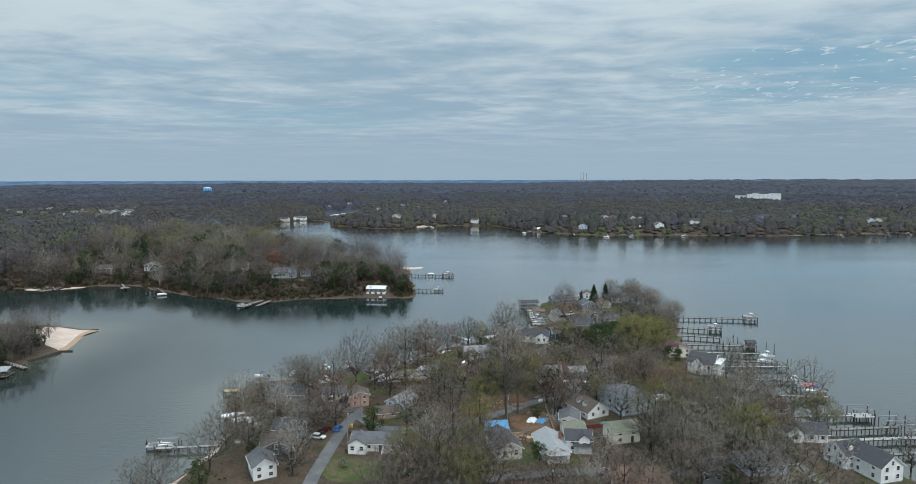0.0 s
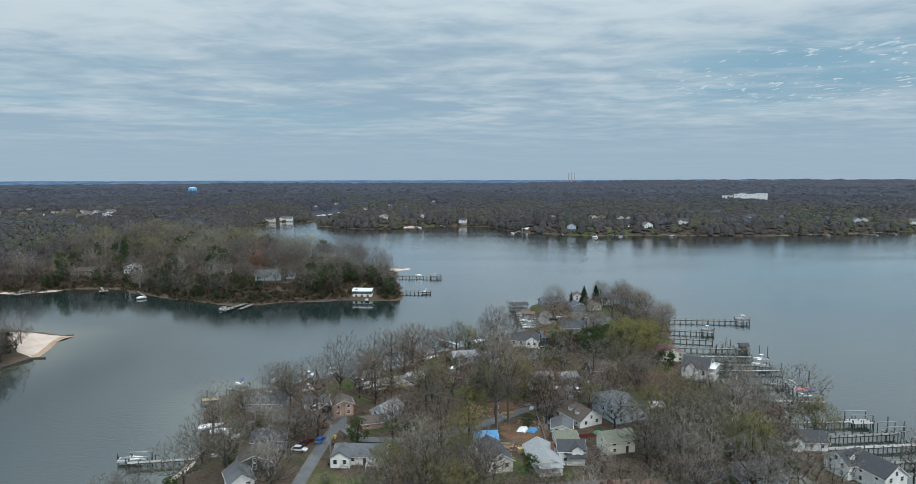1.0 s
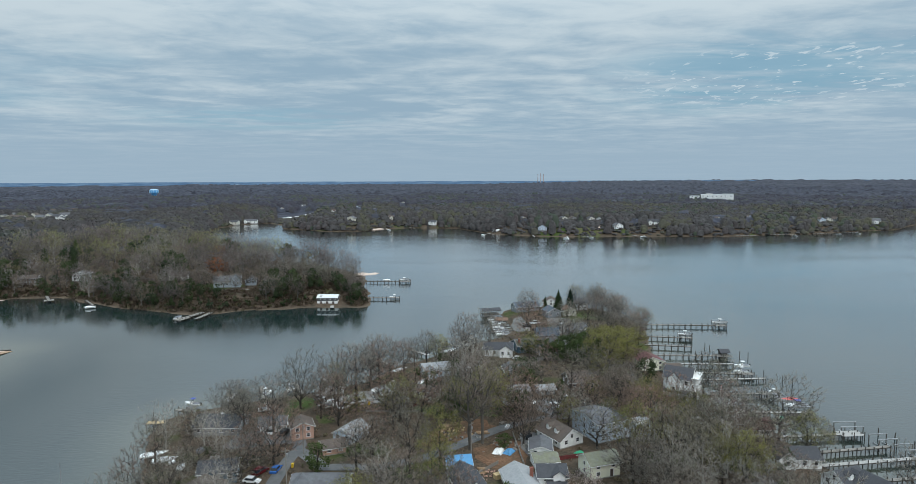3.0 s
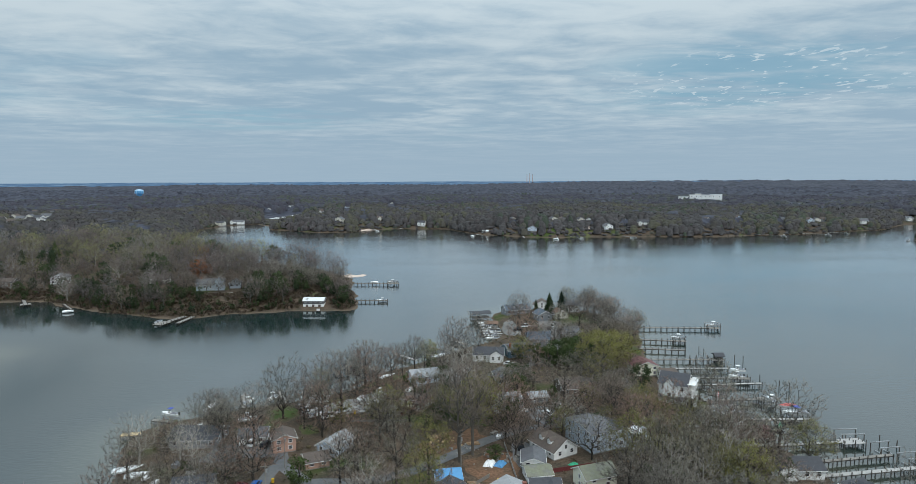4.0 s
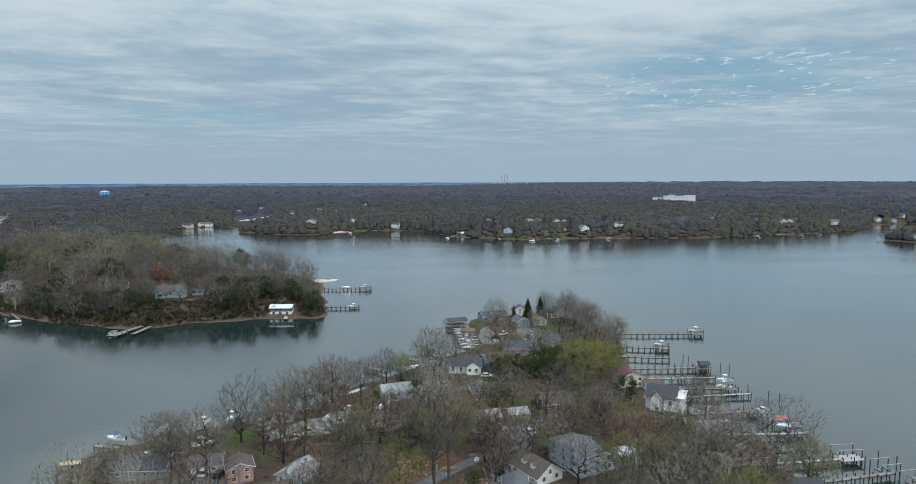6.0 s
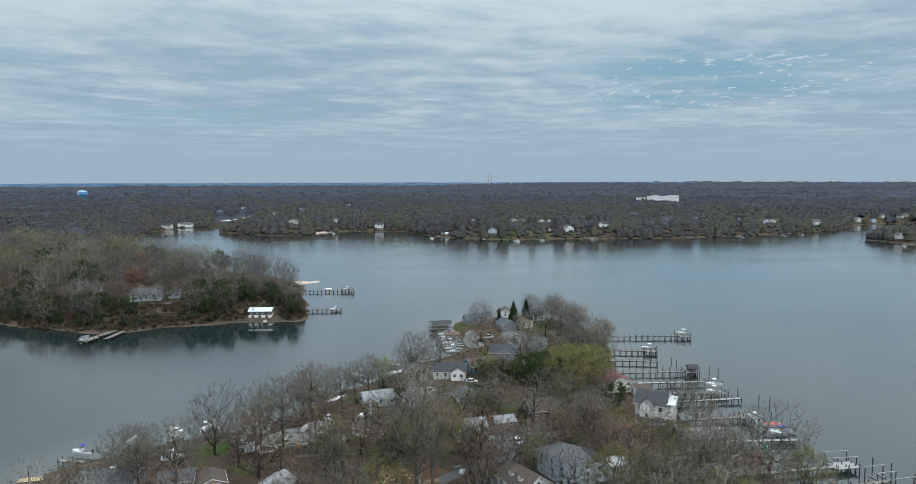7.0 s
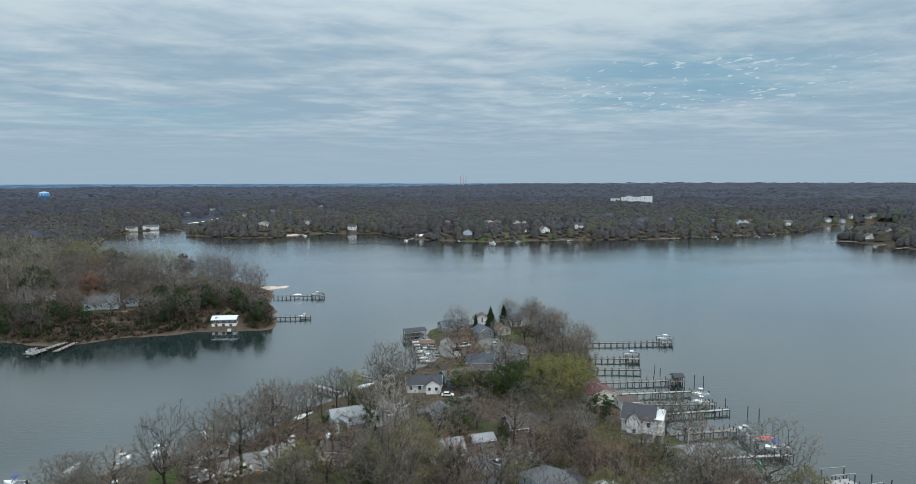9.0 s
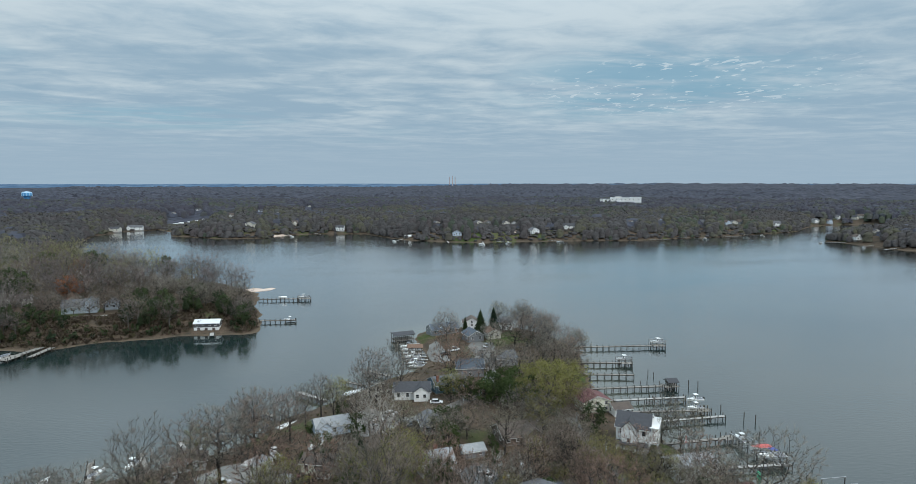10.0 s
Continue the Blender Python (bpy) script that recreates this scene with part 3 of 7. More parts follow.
# ---- trees ----
def tree_arrays(seed, height, spread, clear, tips, twigs, twig_len, twig_w, bias=0.35, lead=0.25, thin=0.05, sides=5, lift_up=0.1):
    """A bare tree grown twig by twig: points strewn through a lumpy domed crown are joined, from the fork outwards,
    each to the limb that gives it the shortest way to the ground. Thick limbs are tapered tubes, fine ones and twigs slim blades."""
    g = np.random.default_rng(seed)
    half, lo, hi = height * 0.40 * spread, height * clear, height * 0.96
    mid = lo + (hi - lo) * 0.42
    lobe = g.normal(0, 1, (5, 3))
    phase = g.uniform(0, 6.28, 5)
    d = g.normal(0, 1, (tips, 3))
    d /= np.linalg.norm(d, axis=1, keepdims=True)
    rad = g.uniform(0.03, 1, tips) ** 0.36 * (1 + 0.075 * np.cos(2.2 * d @ lobe.T + phase).sum(1))
    p = d * rad[:, None]
    p = np.stack([p[:, 0] * half, p[:, 1] * half, mid + np.where(p[:, 2] > 0, hi - mid, mid - lo) * p[:, 2]], 1)
    fork = np.array((0, 0, lo))
    p = p[np.argsort(np.linalg.norm((p - fork) * (1, 1, 0.8), axis=1))]
    room_ = tips * 8 + 40
    pos, way, up_, free = np.zeros((room_, 3)), np.zeros(room_), np.full(room_, -1), np.zeros(room_, bool)
    n, top, lean = 8, height * (clear + lead), g.normal(0, 0.025, 2)
    for i in range(n):
        z = -0.4 + (top + 0.4) * i / (n - 1)
        pos[i] = (lean[0] * z + g.normal(0, 0.006) * height * (i > 1), lean[1] * z + g.normal(0, 0.006) * height * (i > 1), z)
        up_[i] = i - 1
        way[i] = z
        free[i] = z >= lo * 0.8
    stem, ends = n, []
    for q in p:
        k = np.flatnonzero(free[:n])
        gap = np.linalg.norm(pos[k] - q, axis=1)
        j = k[np.argmin(gap + bias * way[k] + 0.8 * np.maximum(0, pos[k, 2] - q[2]))]
        a = pos[j].copy()
        span = np.linalg.norm(q - a)
        run = a - pos[up_[j]] if j >= stem else np.array((0, 0, 1.0)) + (q - a) / max(span, 1e-6)
        run = run / max(np.linalg.norm(run), 1e-6)
        bend = a + (0.55 * run + 0.45 * (q - a) / max(span, 1e-6)) * span * 0.5
        m = max(1, int(span / (height * 0.085)))
        for i in range(m):
            t = (i + 1) / m
            pos[n] = (1 - t) ** 2 * a + 2 * t * (1 - t) * bend + t * t * q + (g.normal(0, 0.05 * span / m, 3) if t < 1 else 0)
            up_[n], free[n] = (j if i == 0 else n - 1), True
            way[n] = way[up_[n]] + np.linalg.norm(pos[n] - pos[up_[n]])
            n += 1
            if n >= room_:
                break
        ends.append(n - 1)
        if n >= room_ - 40:
            break
    load = np.zeros(n)
    load[ends] = 1
    for i in range(n - 1, 0, -1):
        load[up_[i]] += load[i]
    base = height * 0.0125 + 0.09
    r = 0.018 * np.maximum(load, 1) ** (math.log(base / 0.018) / math.log(max(load[0], 2)))
    trunk, limb, blades = MB(), MB(), []
    trunk.tube(tuple(pos[0]), tuple(pos[0] + (pos[1] - pos[0]) * 0.4), base * 1.5, base, 7, caps=False)
    for i in range(1, n):
        a, b = Vector(pos[up_[i]]), Vector(pos[i])
        if (b - a).length < 1e-4:
            continue
        ra = min(r[up_[i]], r[i] * 1.5)
        if i < stem:
            trunk.tube(a, b, r[up_[i]], r[i], 7, caps=False)
        elif ra > thin:
            limb.tube(a, b, ra, r[i], sides if ra > 0.11 else 3, caps=False)
        else:
            s = (b - a).cross(Vector(g.normal(0, 1, 3))).normalized()
            limb.add([a - s * ra, a + s * ra, b + s * r[i], b - s * r[i]], [(0, 1, 2, 3)])
        if i >= stem and load[i] <= 4:
            out = (pos[i] - (0, 0, lo + (hi - lo) * 0.3)) / height * 2.2
            v = (pos[i] - pos[up_[i]]) / (b - a).length
            for _ in range(twigs):
                t = Vector(v * 0.7 + out * 0.55 + g.normal(0, 0.52, 3) + (0, 0, lift_up)).normalized()
                side = t.cross(Vector(g.normal(0, 1, 3))).normalized() * twig_w * g.uniform(0.6, 1.3)
                o = a.lerp(b, g.uniform(0.2, 1.0))
                blades.append((o - side, o + side, o + t * twig_len * g.uniform(0.5, 1.3)))
    return trunk, limb, blades


def to_crown(mb, blades):
    for a, b, c in blades:
        k = len(mb.v)
        mb.v += [tuple(a), tuple(b), tuple(c)]
        mb.f.append((k, k + 1, k + 2))
    return mb


BANK = {}
ARR = {}


def tree_kind(key, label, seed, height, spread, clear, tips, twigs, twig_len, twig_w, bias=0.35, lead=0.25, thin=0.05, mats=None, leaves=0, leaf=0.3, leaf_mat=None, sides=5, lift_up=0.1):
    trunk, limb, blades = tree_arrays(seed, height, spread, clear, tips, twigs, twig_len, twig_w, bias, lead, thin, sides, lift_up)
    trunk.add(limb.v, limb.f)
    crown = MB()
    rnd = random.Random(seed + 99)
    lv = MB()
    if leaves:
        for _ in range(leaves):
            a, b, c = rnd.choice(blades)
            p = b.lerp(c, rnd.random()) + Vector((rnd.gauss(0, 0.35), rnd.gauss(0, 0.35), rnd.gauss(0, 0.3)))
            u = Vector((rnd.gauss(0, 1), rnd.gauss(0, 1), rnd.gauss(0, 1))).normalized() * leaf * rnd.uniform(0.6, 1.4)
            w = u.orthogonal().normalized() * leaf * rnd.uniform(0.4, 0.9)
            lv.add([p - u, p + w, p + u, p - w], [(0, 1, 2, 3)])
    to_crown(crown, blades)
    top = max(v[2] for v in crown.v)
    k = height / top
    for m_ in (trunk, crown, lv):
        m_.v = [(x * k, y * k, z * k) for x, y, z in m_.v]
    bark, twig = mats or (M_BARK, M_TWIG)
    middle = (0, 0, height * (clear + (1 - clear) * 0.38))
    crown.f, nor = outward(crown.v, crown.f, middle)
    ARR[key] = (trunk.v, trunk.f, crown.v, crown.f, nor)
    cm = crown.mesh("crown", twig)
    round_off(cm, crown.v, nor)
    lm = None
    if leaves:
        lv.f, ln = outward(lv.v, lv.f, middle, 0.3)
        lm = lv.mesh("foliage", leaf_mat)
        round_off(lm, lv.v, ln)
    BANK[key] = (label, trunk.mesh("trunk", bark), cm, lm, height)


def conifer_kind(key, label, seed, height, radius, tiers, per, material, droop=-0.25, bottom=0.12):
    rnd = random.Random(seed)
    trunk = MB().tube((0, 0, -0.4), (0, 0, height * 0.95), height * 0.016 + 0.06, 0.03, 6, caps=False)
    c = MB()
    for i in range(tiers):
        t = i / (tiers - 1)
        z = height * (bottom + (1 - bottom) * t)
        r = radius * (1 - t) ** 0.8 + 0.12
        for j in range(per):
            az = rnd.uniform(0, 6.28)
            rr = r * rnd.uniform(0.65, 1.15)
            e = Vector((math.cos(az) * rr, math.sin(az) * rr, z + droop * rr + rnd.gauss(0, 0.2)))
            s = Vector((-math.sin(az), math.cos(az), rnd.uniform(-0.3, 0.3))) * rr * rnd.uniform(0.18, 0.34)
            o = Vector((0, 0, z + rr * 0.25 + rnd.gauss(0, 0.15)))
            h = o.lerp(e, 0.55)
            c.add([o, h - s, e, h + s], [(0, 1, 2, 3)])
            c.add([h + Vector((0, 0, 0.15)), e - s * 0.9 + Vector((0, 0, -0.3)), e + s * 0.9 + Vector((0, 0, -0.25))], [(0, 1, 2)])
    ARR[key] = (trunk.v, trunk.f, c.v, c.f, None)
    BANK[key] = (label, trunk.mesh("trunk", M_BARK), c.mesh("crown", material), None, height)


def clump_kind(key, label, seed, height, radius, clumps, per, leaf, material, low=0.2):
    """A broadleaved evergreen: leaf clumps round a branching stem."""
    rnd = random.Random(seed)
    trunk = MB().tube((0, 0, -0.4), (0, 0, height * 0.6), height * 0.016 + 0.07, 0.06, 6, caps=False)
    c = MB()
    for i in range(clumps):
        az, u = rnd.uniform(0, 6.28), rnd.uniform(-1, 1)
        rr = radius * math.sqrt(1 - u * u) * rnd.uniform(0.45, 1.0)
        o = Vector((math.cos(az) * rr, math.sin(az) * rr, height * (low + (1 - low) * (0.5 + 0.46 * u))))
        if i % 3 == 0:
            trunk.tube((0, 0, height * 0.35), tuple(o), 0.08, 0.02, 3, caps=False)
        cr = radius * rnd.uniform(0.22, 0.42)
        for _ in range(per):
            n = Vector((rnd.gauss(0, 1), rnd.gauss(0, 1), rnd.gauss(0, 0.8))).normalized()
            p = o + n * cr * rnd.uniform(0.6, 1.1)
            t = n.orthogonal().normalized()
            a = (t + n * rnd.uniform(-0.6, 0.6)).normalized() * leaf * rnd.uniform(0.6, 1.4)
            w = n.cross(t) * leaf * rnd.uniform(0.4, 0.9)
            c.add([p - a, p + w, p + a, p - w], [(0, 1, 2, 3)])
    ARR[key] = (trunk.v, trunk.f, c.v, c.f, None)
    BANK[key] = (label, trunk.mesh("trunk", M_BARK if height > 4 else material), c.mesh("crown", material), None, height)


L_BARE = "tall bare deciduous tree with brown twigs in early spring"
for i in range(4):
    tree_kind("oak%d" % i, "broad bare oak with a rounded brown-grey crown", 10 + i, 20, 1.2, 0.20, 640, 11, 1.2, 0.028, 0.30, 0.12)
for i in range(2):
    tree_kind("bigoak%d" % i, "great spreading bare oak at the water's edge", 20 + i, 20, 1.45, 0.16, 900, 11, 1.1, 0.028, 0.26, 0.08)
for i in range(4):
    tree_kind("poplar%d" % i, L_BARE, 30 + i, 22, 0.82, 0.32, 520, 10, 1.25, 0.028, 0.45, 0.32)
for i in range(2):
    tree_kind("maple%d" % i, "bare maple with reddish-brown budding twigs", 50 + i, 15, 1.2, 0.14, 540, 11, 1.0, 0.027, 0.45, 0.2, mats=(M_BARK, M_MAPLE))
for i in range(2):
    tree_kind("bud%d" % i, "deciduous tree with fresh yellow-green buds", 60 + i, 17, 0.95, 0.24, 260, 5, 1.1, 0.026, 0.45, 0.3, leaves=3600, leaf=0.14, leaf_mat=M_BUDS)
tree_kind("willow0", "wide leafy yellow-green tree beside the houses", 70, 17, 1.05, 0.14, 230, 5, 1.3, 0.03, 0.35, 0.2, leaves=9000, leaf=0.13, leaf_mat=M_BUDS)
tree_kind("sycamore0", "bare sycamore with white limbs", 80, 21, 1.05, 0.25, 320, 5, 1.2, 0.030, 0.4, 0.25, mats=(M_PALEBARK, M_PALEBARK))
tree_kind("cherry0", "flowering cherry tree with pale pink blossom", 90, 8, 1.15, 0.2, 120, 4, 0.7, 0.02, 0.35, 0.1, leaves=900, leaf=0.2, leaf_mat=M_BLOSSOM)
tree_kind("ivy0", "bare tree with ivy-clad trunk and upright limbs", 95, 20, 1.0, 0.14, 600, 11, 1.2, 0.026, 0.7, 0.15, lift_up=0.35)
tree_kind("rust0", "small tree with rust-orange buds", 97, 14, 0.95, 0.25, 110, 6, 1.1, 0.03, 0.4, 0.2, leaves=1600, leaf=0.3, leaf_mat=M_RUST)
for i in range(6):
    tree_kind("wood%d" % i, "bare woodland tree with grey-brown crown", 110 + i, 21, (0.95, 1.1, 0.8, 1.0, 0.88, 1.15)[i], 0.22, 210, 8, 1.1, 0.078, 0.4, 0.2, thin=0.12, sides=3)
tree_kind("woodpale0", "bare woodland sycamore with white limbs", 125, 21, 1.1, 0.22, 130, 5, 1.5, 0.07, 0.5, 0.2, thin=0.10, sides=4, mats=(M_PALEBARK, M_PALEBARK))
for i in range(2):
    conifer_kind("spruce%d" % i, "dark green conical spruce", 130 + i, 13, 2.6, 26, 15, M_EVERGREEN)
    conifer_kind("pine%d" % i, "dark green pine tree with full crown", 140 + i, 15, 3.8, 16, 16, M_EVERGREEN, -0.1, 0.3)
for i in range(3):
    clump_kind("holly%d" % i, "dense broadleaved evergreen tree", 150 + i, 10, 3.4, 36, 26, 0.31, M_LEAF, 0.1)
clump_kind("shrub0", "rounded evergreen garden shrub", 160, 2.2, 1.3, 14, 14, 0.22, M_LEAF, 0.05)
clump_kind("thicket0", "bare brown shrub thicket", 161, 3.0, 2.2, 22, 16, 0.22, M_TWIG, 0.05)


def tree(key, x, y, h, turn=None, sink=0.0, group="", wide=1.0):
    label, trunk, crown, fol, hh = BANK[key]
    rnd = random.Random(int(x * 131 + y * 977))
    turn = rnd.uniform(0, 360) if turn is None else turn
    if y < 420 and key[:3] in ("oak", "pop", "map", "big", "ivy", "syc"):
        h *= 1.1
    s = h / hh
    name = "shrub" if key[:5] in ("shrub", "thick") else ("evergreen_tree" if key[:4] in ("spru", "pine", "holl") else "tree")
    ob = thing(name, label, "tree" if name != "shrub" else "shrub", pose(x, y, z_at(x, y) - sink, 0, 0, turn) @ Matrix.Diagonal((s * wide, s * wide, s, 1)), group)
    part("trunk", trunk, None, ob)
    part("crown", crown, None, ob)
    if fol:
        part("foliage", fol, None, ob)
    return ob


def joined_woods(name, label, rows, materials):
    """Many woodland trees in one mesh: rows of kind, place, height and turn."""
    cos, tris, mats_, nors, tones, base = [], [], [], [], [], 0
    cache = {}
    pick = np.random.default_rng(len(rows))
    for key, x, y, h, turn in rows:
        if key not in cache:
            tv, tf, cv, cf, cn = ARR[key]
            tri = [(f[0], f[i], f[i + 1]) for f in tf for i in range(1, len(f) - 1)]
            k = len(tv)
            ctri = [(f[0], f[i], f[i + 1]) for f in cf for i in range(1, len(f) - 1)]
            tn = np.array(tv) - np.array((0, 0, 1.0)) * np.array(tv)[:, 2:]
            if cn is None:
                ctri, cn = outward(cv, ctri, (0, 0, BANK[key][4] * 0.4), 0)
            cache[key] = (np.array(tv + cv, np.float32), np.array(tri + [tuple(i + k for i in f) for f in ctri], np.int32), np.array([0] * len(tri) + [1] * len(ctri), np.int32), BANK[key][4], np.concatenate([tn + 1e-4, cn]))
        v, tr, mi, hh, nv = cache[key]
        s = h / hh
        c, n = math.cos(turn) * s, math.sin(turn) * s
        cos.append(np.stack([v[:, 0] * c - v[:, 1] * n + x, v[:, 0] * n + v[:, 1] * c + y, v[:, 2] * s + z_at(x, y)], 1))
        nors.append(np.stack([nv[:, 0] * math.cos(turn) - nv[:, 1] * math.sin(turn), nv[:, 0] * math.sin(turn) + nv[:, 1] * math.cos(turn), nv[:, 2]], 1))
        tones.append(np.full(len(v), min(1.0, pick.random() * (0.75 + 0.6 * min(1, max(0, (y - 470) / 110)))), np.float32))
        tris.append(tr + base)
        mats_.append(mi)
        base += len(v)
    me = fast_mesh(name, np.concatenate(cos), np.concatenate(tris), materials[0])
    me.materials.append(materials[1])
    me.polygons.foreach_set("material_index", np.concatenate(mats_))
    me.attributes.new("tone", "FLOAT", "POINT").data.foreach_set("value", np.concatenate(tones))
    round_off(me, None, np.concatenate(nors))
    return tagged(new(name, me), label, "woods", kind="stuff")

random.seed(12)


# ---- houses ----
WIN = {}
FOOT = []
PAVED = []


def window_mesh(w, h):
    key = (round(w, 2), round(h, 2))
    if key not in WIN:
        f = MB()
        t = 0.10
        f.box(-w / 2 - t, -0.09, -t, -w / 2, 0.0, h + t).box(w / 2, -0.09, -t, w / 2 + t, 0.0, h + t)
        f.box(-w / 2, -0.09, h, w / 2, 0.0, h + t).box(-w / 2 - t, -0.13, -t, w / 2 + t, 0.0, 0.0)
        f.box(-w / 2, -0.06, h / 2 - 0.03, w / 2, -0.02, h / 2 + 0.03)
        WIN[key] = (f.mesh("window", M_TRIM), MB().box(-w / 2, -0.03, 0.0, w / 2, -0.012, h).mesh("pane", M_GLASS))
    return WIN[key]


def window(house, x, y, z, side, w=0.95, h=1.35):
    """side: 0 front (-y), 90 right (+x), 180 back, 270 left."""
    f, p = window_mesh(w, h)
    ob = part("window", f, None, house, m=pose(x, y, z, 0, 0, side))
    part("pane", p, None, ob)
    return ob


def door(house, x, y, z, side, material=None, w=0.95, h=2.05):
    d = MB().box(-w / 2, -0.05, 0, w / 2, 0.0, h)
    ob = part("door", d, material or M_DOOR, house, m=pose(x, y, z, 0, 0, side))
    f = MB().box(-w / 2 - 0.11, -0.09, 0, -w / 2, 0, h + 0.1).box(w / 2, -0.09, 0, w / 2 + 0.11, 0, h + 0.1).box(-w / 2, -0.09, h, w / 2, 0, h + 0.1)
    part("frame", f, M_TRIM, ob)
    return ob


def gable_body(w, d, z0, eave, rise, ridge):
    """A walled block with gable ends; the ridge runs along x or y."""
    b = MB()
    if ridge == "x":
        prof = [(0, z0), (d, z0), (d, eave), (d / 2, eave + rise), (0, eave)]
        b.loft([[(0, y, z) for y, z in prof], [(w, y, z) for y, z in prof]])
    else:
        prof = [(0, z0), (w, z0), (w, eave), (w / 2, eave + rise), (0, eave)]
        b.loft([[(x, 0, z) for x, z in prof], [(x, d, z) for x, z in prof]])
    return b


def gable_roof(w, d, eave, rise, ridge, over=0.45, t=0.18):
    r = MB()
    span, length = (d, w) if ridge == "x" else (w, d)
    drop = rise / (span / 2) * over
    prof = [(-over, eave - drop), (span / 2, eave + rise), (span + over, eave - drop)]
    up = [(a, z + 0.02) for a, z in prof]
    top = [(a, z + t) for a, z in prof]
    for i in (0, 1):
        sec = [up[i], up[i + 1], top[i + 1], top[i]]
        if ridge == "x":
            r.loft([[(-over, y, z) for y, z in sec], [(length + over, y, z) for y, z in sec]])
        else:
            r.loft([[(x, -over, z) for x, z in sec], [(x, length + over, z) for x, z in sec]])
    return r


def house(x, y, yaw, w, d, walls, roof, label, eave=3.2, rise=2.2, ridge="x", storeys=1, chimney=None, porch=None, dormers=0, wings=(), z=None, name="house", group="houses", rows=None, doorx=None, trim=None, base=None, detail=True):
    """x, y: the corner at the near left; the front faces local -y."""
    c, s = math.cos(radians(yaw)), math.sin(radians(yaw))
    if detail:
        eave, rise = 0.3 + (eave - 0.3) * 0.84, rise * 0.86
    if z is None:
        pts = [(x, y), (x + c * w, y + s * w), (x - s * d, y + c * d), (x + c * w - s * d, y + s * w + c * d)]
        zs = [z_at(*p) for p in pts]
        z = sum(zs) / 4
    FOOT.append((x + c * w / 2 - s * d / 2, y + s * w / 2 + c * d / 2, math.hypot(w, d) / 2))
    ob = thing(name, label, name.replace("_", " "), pose(x, y, z, 0, 0, yaw), group)
    part("foundation", MB().box(0.06, 0.06, -2.2, w - 0.06, d - 0.06, 0.3), base or M_CONCRETE, ob)
    part("wall", gable_body(w, d, 0.3, eave, rise, ridge), walls, ob)
    rf = part("roof", gable_roof(w, d, eave, rise, ridge), roof, ob)
    if detail:
        # white boards along the gable edges and eaves
        tb = MB()
        over = 0.47
        if ridge == "x":
            dr = rise / (d / 2) * over
            for xx in (-over - 0.03, w + over - 0.03):
                for y0, z0, y1, z1 in ((-over, eave - dr, d / 2, eave + rise), (d + over, eave - dr, d / 2, eave + rise)):
                    tb.loft([[(xx, y0, z0 - 0.12), (xx + 0.06, y0, z0 - 0.12), (xx + 0.06, y0, z0 + 0.1), (xx, y0, z0 + 0.1)], [(xx, y1, z1 - 0.12), (xx + 0.06, y1, z1 - 0.12), (xx + 0.06, y1, z1 + 0.1), (xx, y1, z1 + 0.1)]])
            tb.box(-over, -over - 0.1, eave - dr - 0.1, w + over, -over, eave - dr + 0.06)
        else:
            dr = rise / (w / 2) * over
            for yy in (-over - 0.03, d + over - 0.03):
                for x0, z0, x1, z1 in ((-over, eave - dr, w / 2, eave + rise), (w + over, eave - dr, w / 2, eave + rise)):
                    tb.loft([[(x0, yy, z0 - 0.12), (x0, yy + 0.06, z0 - 0.12), (x0, yy + 0.06, z0 + 0.1), (x0, yy, z0 + 0.1)], [(x1, yy, z1 - 0.12), (x1, yy + 0.06, z1 - 0.12), (x1, yy + 0.06, z1 + 0.1), (x1, yy, z1 + 0.1)]])
            for x0 in (-over - 0.1, w + over):
                tb.box(x0, -over, eave - dr - 0.1, x0 + 0.1, d + over, eave - dr + 0.06)
        part("trim", tb, trim or M_TRIM, ob)
    per = (eave - 0.3) / storeys
    for k in range(storeys):
        zz = 0.3 + per * k + per * 0.38
        hh = min(1.4, per * 0.5)
        nw = max(1, int(w / 3.0)) if detail else 3
        for i in range(nw):
            xx = w * (i + 0.5) / nw
            if k == 0 and doorx is not None and abs(xx - doorx) < 1.1:
                continue
            window(ob, xx, 0, zz, 0, 1.0, hh)
        if detail and k == 0:
            window(ob, w / 2, d, zz, 180, 1.2, hh)
        nd = max(1, int(d / 3.6)) if detail else 0
        for i in range(nd):
            yy = d * (i + 0.5) / nd
            window(ob, w, yy, zz, 90, 0.9, hh)
            window(ob, 0, yy, zz, 270, 0.9, hh)
    if rise > 2.0 and detail:
        if ridge == "y":
            window(ob, w / 2, 0, eave + 0.15, 0, 0.8, min(1.1, rise * 0.45))
        else:
            window(ob, w, d / 2, eave + 0.15, 90, 0.8, min(1.1, rise * 0.45))
            window(ob, 0, d / 2, eave + 0.15, 270, 0.8, min(1.1, rise * 0.45))
    if doorx is not None:
        door(ob, doorx, 0, 0.32, 0)
    if chimney:
        cx, cy = chimney
        zt = eave + rise + 0.9
        ch = MB().box(cx - 0.4, cy - 0.35, 0.4, cx + 0.4, cy + 0.35, zt).box(cx - 0.48, cy - 0.43, zt, cx + 0.48, cy + 0.43, zt + 0.15)
        part("chimney", ch, M_BRICK, ob)
